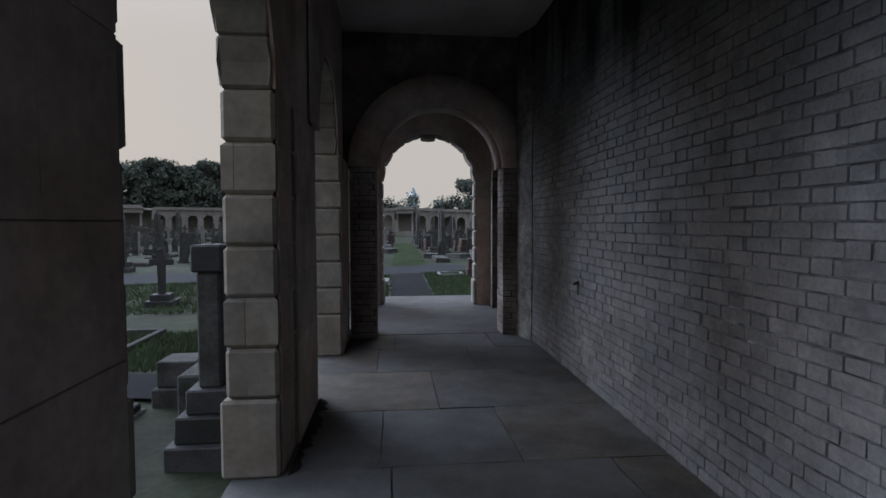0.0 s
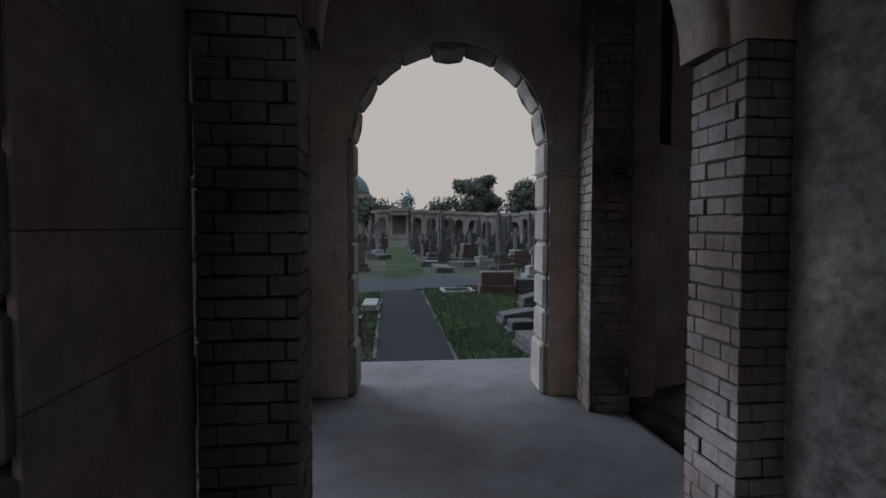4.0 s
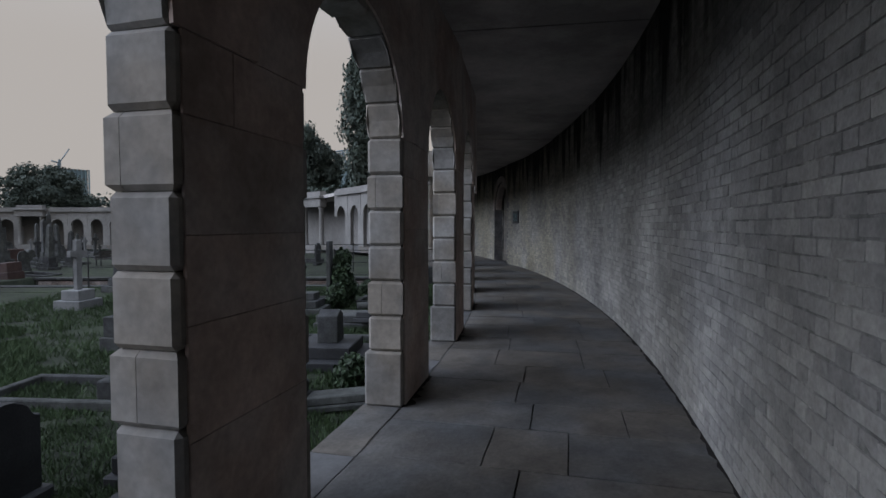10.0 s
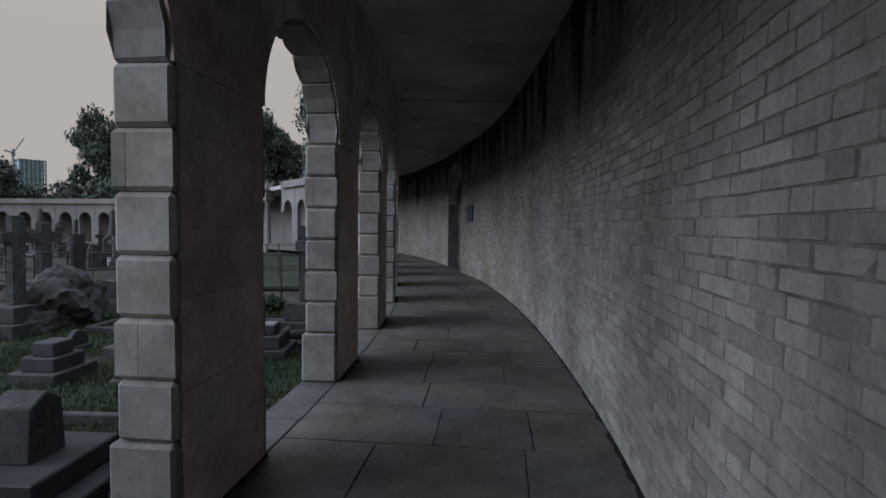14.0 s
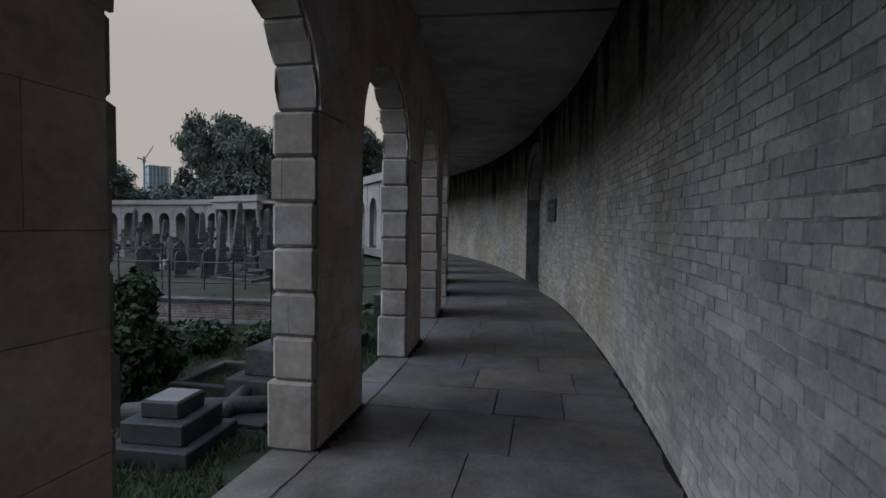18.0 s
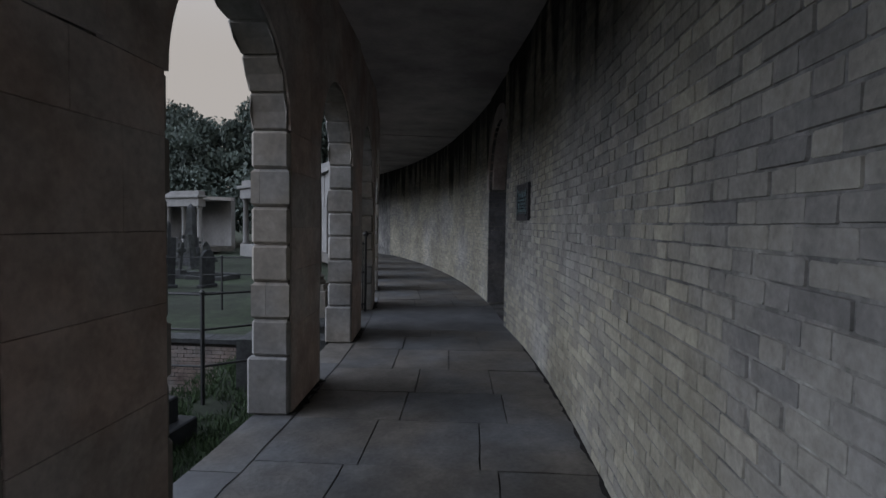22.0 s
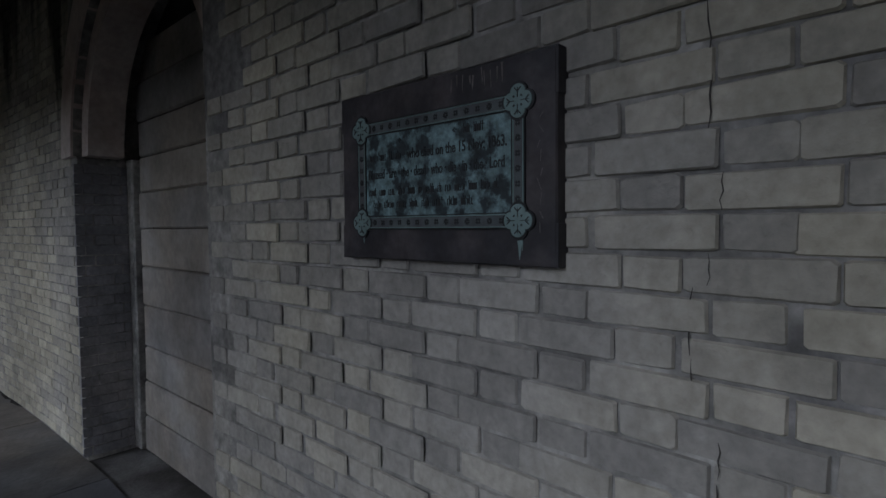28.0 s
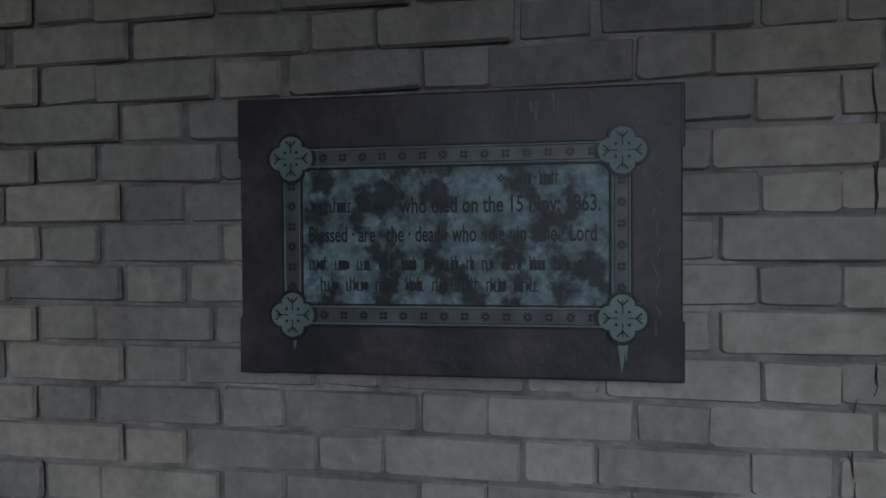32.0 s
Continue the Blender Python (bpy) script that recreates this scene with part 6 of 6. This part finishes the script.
def tree(m, height, spread, rng, label, leaves=9000, leaf=0.3, tall=False, lumps=30):
    th = empty("tree", m, label=label, category="tree")
    trunk_h = height * (0.2 if tall else 0.32)
    r0 = height * 0.028
    part("trunk", tube([(0, 0, -0.3), (0.02 * height * 0.2, 0, trunk_h * 0.5), (0, 0, trunk_h), (0.2, 0.1, height * 0.7)], r0, 8), M_BARK, th)
    pts = []
    for k in range(lumps):
        t = k / max(1, lumps - 1)
        if tall:
            z = height * (0.14 + 0.8 * t)
            rr = spread * 0.5 * math.sin(math.pi * min(1.0, 0.16 + 0.84 * (1 - t))) * 0.7
            c = (rng.uniform(-1, 1) * rr * 0.45, rng.uniform(-1, 1) * rr * 0.45, z)
            rad = (rr, rr, height * 0.1)
        else:
            # lumps fill a broad dome, the outer ones smaller
            d = Vector((rng.gauss(0, 1), rng.gauss(0, 1), rng.gauss(0, 1))).normalized() * rng.random() ** 0.42
            z = height * (0.56 + 0.35 * d.z)
            c = (d.x * spread * 0.36, d.y * spread * 0.36, z)
            k_size = 1.25 - 0.5 * d.length
            rad = (spread * rng.uniform(0.12, 0.19) * k_size,) * 2 + (height * rng.uniform(0.09, 0.16) * k_size,)
            limb = part("limb", tube([(0, 0, trunk_h * rng.uniform(0.7, 1.1)), (c[0] * 0.5, c[1] * 0.5, (trunk_h + z) * 0.5), c], r0 * 0.3, 5), M_BARK, th) if k < 7 else None
        pts += blob_points(c, rad, leaves // lumps, rng)
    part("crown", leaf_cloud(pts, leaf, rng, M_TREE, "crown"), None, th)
    return th


rng = random.Random(55)
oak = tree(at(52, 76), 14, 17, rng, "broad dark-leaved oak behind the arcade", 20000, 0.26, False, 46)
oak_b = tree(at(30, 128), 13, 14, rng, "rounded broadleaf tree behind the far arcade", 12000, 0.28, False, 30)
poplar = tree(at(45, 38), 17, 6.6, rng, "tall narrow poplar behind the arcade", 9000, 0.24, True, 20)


def place_tree(src, x, y, s, turn, sz=1.0):
    return copy_thing(src, Matrix.Translation((x, y, -0.5)) @ pose(0, 0, 0, 0, 0, turn) @ Matrix.Diagonal((s, s, s * sz, 1)))


def polar(a, r):
    p = ring(a, r)
    return p.x, p.y


oak.matrix_world = Matrix.Translation((*polar(33.5, 68), -1.4)) @ pose(0, 0, 0, 0, 0, 20) @ Matrix.Diagonal((1, 1, 1.24, 1))
for a, r, s, sz in ((25.5, 70, 0.95, 1.22), (19.5, 68, 0.78, 1.3), (29.5, 76, 1.0, 1.2), (14.5, 78, 0.8, 1.0), (40.0, 70, 0.95, 1.2)):
    place_tree(oak, *polar(a, r), s, a * 31, sz)
oak_b.matrix_world = Matrix.Translation((*polar(66.5, 66), -0.5)) @ pose(0, 0, 0, 0, 0, 10) @ Matrix.Diagonal((0.92, 0.92, 1.12, 1))
place_tree(oak, *polar(54.8, 67), 0.88, 200, 0.8)
for a, r, s, sz in ((72, 80, 0.55, 0.9), (77, 84, 0.55, 0.8), (83, 84, 0.6, 0.8), (89, 82, 0.62, 0.85), (61, 80, 0.55, 0.9), (48, 78, 0.6, 0.9), (43, 84, 0.6, 0.95), (1, 84, 0.8, 0.9), (-8, 76, 0.7, 0.9), (-16, 70, 0.7, 0.9)):
    place_tree(oak_b, *polar(a, r), s, rng.uniform(0, 360), sz)
for k in range(24):
    place_tree(oak_b, *polar(106 + k * 3.2, rng.uniform(60, 70)), rng.uniform(1.0, 1.25), rng.uniform(0, 360), rng.uniform(0.85, 1.05))
poplar.matrix_world = Matrix.Translation((*polar(9.6, 66), -0.5)) @ Matrix.Diagonal((1.0, 1.0, 1.40, 1))
place_tree(poplar, *polar(2.0, 65), 1.0, 50, 1.36)
place_tree(poplar, *polar(6.2, 71), 0.9, 110, 1.2)


def wood_edge(a0, a1, r, h, n, rng, label):
    """Close undergrowth and low crowns behind the arcade, in one mass of leaves."""
    pts = []
    k = 0
    while k < n:
        a = rng.uniform(a0, a1)
        c = ring(a, r + rng.uniform(-3, 5))
        hh = h * (0.8 + 0.35 * noise.noise(Vector((a * 0.35, 0, r))))
        pts += blob_points((c.x, c.y, rng.uniform(0.15, 0.85) * hh), (2.6, 2.6, 1.9), 60, rng)
        k += 60
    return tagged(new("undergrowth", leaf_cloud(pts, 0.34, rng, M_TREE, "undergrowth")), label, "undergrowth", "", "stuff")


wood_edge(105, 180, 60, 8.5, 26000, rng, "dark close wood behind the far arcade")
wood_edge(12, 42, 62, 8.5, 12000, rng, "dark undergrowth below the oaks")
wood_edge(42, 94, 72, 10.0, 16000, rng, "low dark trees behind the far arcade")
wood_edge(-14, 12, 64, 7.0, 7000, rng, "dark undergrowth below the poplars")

# ivy and bushes
def ivy(m, lumps, n, label, leaf=0.06):
    th = empty("ivy", m, label=label, category="ivy")
    r = random.Random(n)
    pts = []
    for c, rad in lumps:
        pts += blob_points(c, rad, int(n * rad[0] * rad[2]), r)
    part("stem", tube([(0, 0, -0.1), (0.05, 0.02, 0.4), (0.0, 0.05, lumps[0][0][2])], 0.025, 5), M_BARK, th)
    part("leaves", leaf_cloud(pts, leaf, r, M_LEAF, "leaves"), None, th)
    return th


th = headstone(at(12.42, 23.66, 42), 0.32, 1.95, "flat", M_GRAVE, "tall pale pillar stone half hidden by ivy")
ivy(at(12.80, 23.62, 42), (((0, 0, 0.7), (0.46, 0.36, 0.75)), ((0.1, 0.0, 1.35), (0.34, 0.26, 0.42)), ((-0.45, 0, 0.35), (0.4, 0.35, 0.45)), ((0.6, 0, 0.45), (0.42, 0.35, 0.45))), 9000, "dense dark ivy smothering a headstone")
ivy(at(14.0, 25.55, 42), (((0, 0, 0.25), (0.6, 0.5, 0.4)), ((0.5, 0.1, 0.2), (0.45, 0.4, 0.34))), 7000, "low mound of dark ivy over a grave")
ivy(at(8.55, 16.85, 42), (((0, 0, 0.22), (0.36, 0.3, 0.3)), ((0.3, 0.1, 0.16), (0.28, 0.25, 0.22))), 9000, "small leafy bush beside the arcade", 0.045)
ivy(at(15.3, 25.6, 42), (((0, 0, 0.2), (0.5, 0.4, 0.3)),), 7000, "low ivy over a broken stone")
# heap of rough stones
heap = empty("rubble_heap", at(10.85, 26.95, 42), label="mound of rough dark rockwork", category="rocks")
r = random.Random(66)
for k in range(14):
    s = 0.78 if k == 0 else r.uniform(0.25, 0.48)
    bm = bmesh.new()
    bmesh.ops.create_icosphere(bm, subdivisions=4, radius=s)
    for v in bm.verts:
        q = v.co / s
        v.co *= 1 + 0.34 * noise.noise(q * 1.6 + Vector((k, 0, 0))) + 0.22 * abs(noise.noise(q * 4.0 + Vector((0, k, 0)))) + 0.08 * noise.noise(q * 11.0)
    ob = part("rock", bm, M_GRAVE, heap)
    ob.location = (0.1, 0, 0.5) if k == 0 else (r.uniform(-0.8, 0.8), r.uniform(-0.4, 0.4), r.uniform(0.05, 0.65))

# ---- grass ----
def grass_field(name, n, pick, rng, h=(0.05, 0.14)):
    verts, faces = [], []
    made = 0
    while made < n:
        x, y = pick()
        if not grassy(x, y):
            continue
        k = rng.randint(3, 6)
        for _ in range(k):
            bx, by = x + rng.gauss(0, 0.035), y + rng.gauss(0, 0.035)
            z = gz(bx, by) - 0.01
            a = rng.uniform(0, 6.28)
            hh = rng.uniform(*h)
            w = 0.006 + hh * 0.03
            lx, ly = math.cos(a) * w, math.sin(a) * w
            tx, ty = bx + rng.gauss(0, 0.45) * hh, by + rng.gauss(0, 0.45) * hh
            q = len(verts)
            verts += [(bx - lx, by - ly, z), (bx + lx, by + ly, z), (tx, ty, z + hh)]
            faces.append((q, q + 1, q + 2))
            made += 1
    ob = new(name, mesh_from(name, verts, faces, M_GRASS))
    return tagged(ob, "short tufted green grass", "grass", "", "stuff")


def grassy(x, y):
    rr = math.hypot(x - CX, y - CY)
    if in_walk(x, y, -0.1, 3.8):
        return False
    if rr > R_OUT - 0.2 or 32.8 < rr < 37.1:
        return False
    d = path_b - path_a
    t = (Vector((x, y)) - path_a).dot(d) / d.length_squared
    if -0.05 < t < 1.05 and (Vector((x, y)) - path_a - d * t).length < 0.70:
        return False
    p = ARM_M.inverted() @ Vector((x, y, 0))
    if p.x > V_IN - T_PIER - 0.1 and p.y < 11.5 or (p.x > -1.05 and 6.5 < p.y < 11.4):
        return False
    if p.x < 0 and y < 15 and abs(y - 8.2 - 0.06 * (-1.9 - x)) < 0.6:
        return False
    return y < 26.5 and x < 3 or noise.noise(Vector((x * 0.8, y * 0.8, 2))) > -0.36


rng = random.Random(404)
grass_field("grass", 190000, lambda: (rng.uniform(-4.5, 5.5), rng.uniform(12.0, 26.5)), rng, (0.04, 0.10))
grass_field("grass", 110000, lambda: tuple(ring(rng.uniform(-61, -36), R_OUT - 0.2 - 6.5 * rng.random() ** 1.3).xy), rng, (0.04, 0.13))
grass_field("grass", 30000, lambda: (rng.uniform(-8, 0.2), rng.uniform(1.5, 12)), rng, (0.05, 0.16))
grass_field("grass", 50000, lambda: tuple(ring(rng.uniform(-75, -36), R_OUT - 6 - 9 * rng.random()).xy), rng, (0.08, 0.2))
lawn = ribbon("grass_walk", [tuple(walk_a.lerp(walk_b, i / 20)) for i in range(21)], 2.0, M_LAWN, "mown green walk between the rows of graves", 0.045)

# ---- porticoes of the far arcade ----
def far_portico(a, half_w, depth, n_cols, label):
    m = Matrix.Translation((0, 0, -far_fall(a))) @ ring_frame(a, R_OUT)
    th = empty("portico", m, label=label, category="portico", group="porticoes of the far arcade")
    part("entablature", box(-half_w, -0.2, 3.55, half_w, depth, 4.3, 0.03), M_FAR_STONE, th)
    part("cornice", box(-half_w - 0.2, -0.2, 4.3, half_w + 0.2, depth + 0.2, 4.55, 0.05), M_FAR_STONE, th)
    part("blocking_course", box(-half_w + 0.1, -0.2, 4.55, half_w - 0.1, depth - 0.1, 4.95, 0.03), M_FAR_STONE, th)
    part("plinth", box(-half_w, -0.2, -0.9, half_w, depth, 0.05, 0.02), M_FAR_STONE, th)
    xs = [-half_w + 0.35 + (2 * half_w - 0.7) * k / (n_cols - 1) for k in range(n_cols)]
    for x in xs:
        bm = lathe([(0.30, 0.05), (0.30, 0.16), (0.23, 0.25), (0.195, 3.3), (0.27, 3.42), (0.27, 3.55)], 14)
        part("column", bm, M_FAR_STONE, th, "", True).matrix_local = Matrix.Translation((x, depth - 0.35, 0))
    for x in (xs[0], xs[-1]):
        if depth > 1.2:
            part("pilaster", box(x - 0.2, 0.0, 0.05, x + 0.2, 0.25, 3.55, 0.02), M_FAR_STONE, th)
    return th


far_portico(18.05, 3.95, 0.5, 4, "columned stone portico projecting from the far arcade")
far_portico(0.1, 4.5, 0.5, 4, "columned stone portico projecting from the arcade")
far_portico(76.6, 1.9, 0.6, 2, "shallow stone porch with two columns in the far arcade")
far_portico(47.3, 1.7, 0.6, 2, "shallow stone porch with two columns in the far arcade")
far_portico(134.0, 1.7, 0.6, 2, "shallow stone porch with two columns in the far arcade")

# ---- the domed chapel and the towers beyond ----
chapel = empty("domed_chapel", Matrix.Translation((-31.4, 155, -0.4)), label="round stone chapel with a blue-green lead dome", category="chapel")
part("drum", lathe([(10.3, 0), (10.3, 0.8), (10.0, 0.8), (10.0, 8.6), (10.3, 8.8), (10.9, 9.4), (10.9, 9.8), (9.6, 9.9), (9.6, 10.6), (9.0, 10.6)], 48), M_FAR_STONE, chapel)
part("dome", lathe([(8.9 * math.cos(t), 10.5 + 7.4 * math.sin(t)) for t in [math.pi / 2 * k / 12 for k in range(12)]] + [(1.6, 17.8)], 48), M_LEAD, chapel, "blue-green lead dome", True)
part("lantern", lathe([(1.9, 17.6), (1.9, 18.6), (2.2, 18.8), (2.2, 19.2), (1.5, 19.4)], 24), M_LEAD, chapel)
for k in range(24):
    t = radians(15 * k)
    x, y = 10.02 * math.cos(t), 10.02 * math.sin(t)
    turn = Matrix.Translation((x, y, 0)) @ pose(0, 0, 0, 0, 0, 15 * k + 90)
    if k % 2:
        part("window", box(-0.55, -0.1, 5.0, 0.55, 0.1, 7.2, 0.0, turn), M_MORTAR_DARK, chapel)
    else:
        part("pilaster", box(-0.45, -0.25, 0.8, 0.45, 0.2, 8.6, 0.0, turn), M_FAR_STONE, chapel)
part("porch", box(-2.6, -11.8, 0, 2.6, -9.5, 6.4, 0.1), M_FAR_STONE, chapel)
part("door", box(-1.1, -11.95, 0, 1.1, -11.7, 4.6), M_MORTAR_DARK, chapel)
for sx in (-1, 1):
    part("wing", box(sx * 9 if sx > 0 else -25, -4, 0, 25 if sx > 0 else sx * 9, 4, 4.6, 0.1), M_FAR_STONE, chapel)


def tower(x, y, w, d, h, floors, label, mat):
    th = empty("tower_block", Matrix.Translation((x, y, -0.5)) @ pose(0, 0, 0, 0, 0, math.degrees(math.atan2(y, x)) - 70), label=label, category="tower block")
    part("core", box(-w / 2 + 0.4, -d / 2 + 0.4, 0, w / 2 - 0.4, d / 2 - 0.4, h), mat, th)
    for k in range(floors):
        z = h * (k + 1) / floors
        part("floor_band", box(-w / 2, -d / 2, z - 0.5, w / 2, d / 2, z), M_FAR_STONE if k % 2 else mat, th)
    for k in range(7):
        x0 = -w / 2 + w * k / 6
        part("fin", box(x0 - 0.25, -d / 2 - 0.3, 0, x0 + 0.25, -d / 2, h), mat, th)
    return th


spire = empty("far_pavilion", Matrix.Translation((-82.7, 1000, -0.5)), label="pale distant tower with a pointed roof in haze", category="tower")
part("body", box(-9, -9, 0, 9, 9, 52), M_GLASSY, spire)
part("pointed_roof", lathe([(12.5, 52), (5.0, 60), (0.3, 72)], 4), M_GLASSY, spire)
# far steel, with blue haze mixed into its colour
M_STEEL = material("hazy_blue_steel", (0.20, 0.26, 0.30), 0.6, 0.05, 0.5, 0.05, 0.8, 0.0)
tower(48, 275.6, 8.5, 8, 25, 14, "distant glass tower block in pale blue haze", M_GLASSY)
slant = tower(-83, 296, 10.5, 9, 31.5, 12, "distant pale blue glass tower with a sloping top", M_GLASSY)
part("sloping_top", prism([(-5.2, 31.5), (5.2, 31.5), (5.2, 31.9), (-5.2, 35.2)], -4.4, 4.4), M_GLASSY, slant)
crane = empty("tower_crane", Matrix.Translation((43.4, 276.2, -0.5)), label="thin distant tower crane beside a tower block", category="crane")
part("mast", tube([(0, 0, 0), (0, 0, 29)], 0.35, 4), M_STEEL, crane)
part("jib", tube([(0, 0, 27.5), (3.5, 0, 33.5)], 0.22, 4), M_STEEL, crane)
part("counter_jib", tube([(0, 0, 27.5), (-2.6, 0, 28.2)], 0.3, 4), M_STEEL, crane)
part("cab", box(-0.6, -0.6, 26.4, 0.6, 0.6, 27.8), M_STEEL, crane)
stand = empty("stadium_roof", Matrix.Translation((128, 187, -0.5)) @ pose(0, 0, 0, 0, 0, -32), label="distant blue steel lattice roof of a stand", category="stadium")
part("roof_cladding", box(-16, 0, 16, 16, 8, 24.5, 0.4), M_GLASSY, stand)
for y in (-0.6, 6.0):
    part("chord", tube([(-16, y, 30.0), (0, y, 32.4), (16, y, 30.0)], 0.3, 5), M_STEEL, stand)
    part("chord", tube([(-16, y, 25.0), (16, y, 25.0)], 0.3, 5), M_STEEL, stand)
    for k in range(8):
        x = -16 + 4 * k
        zt = lambda q: 30.0 + 2.4 * (1 - abs(q) / 16)
        part("brace", tube([(x, y, 25.0), (x + 2, y, zt(x + 2))], 0.2, 4), M_STEEL, stand)
        part("brace", tube([(x + 2, y, zt(x + 2)), (x + 4, y, 25.0)], 0.2, 4), M_STEEL, stand)
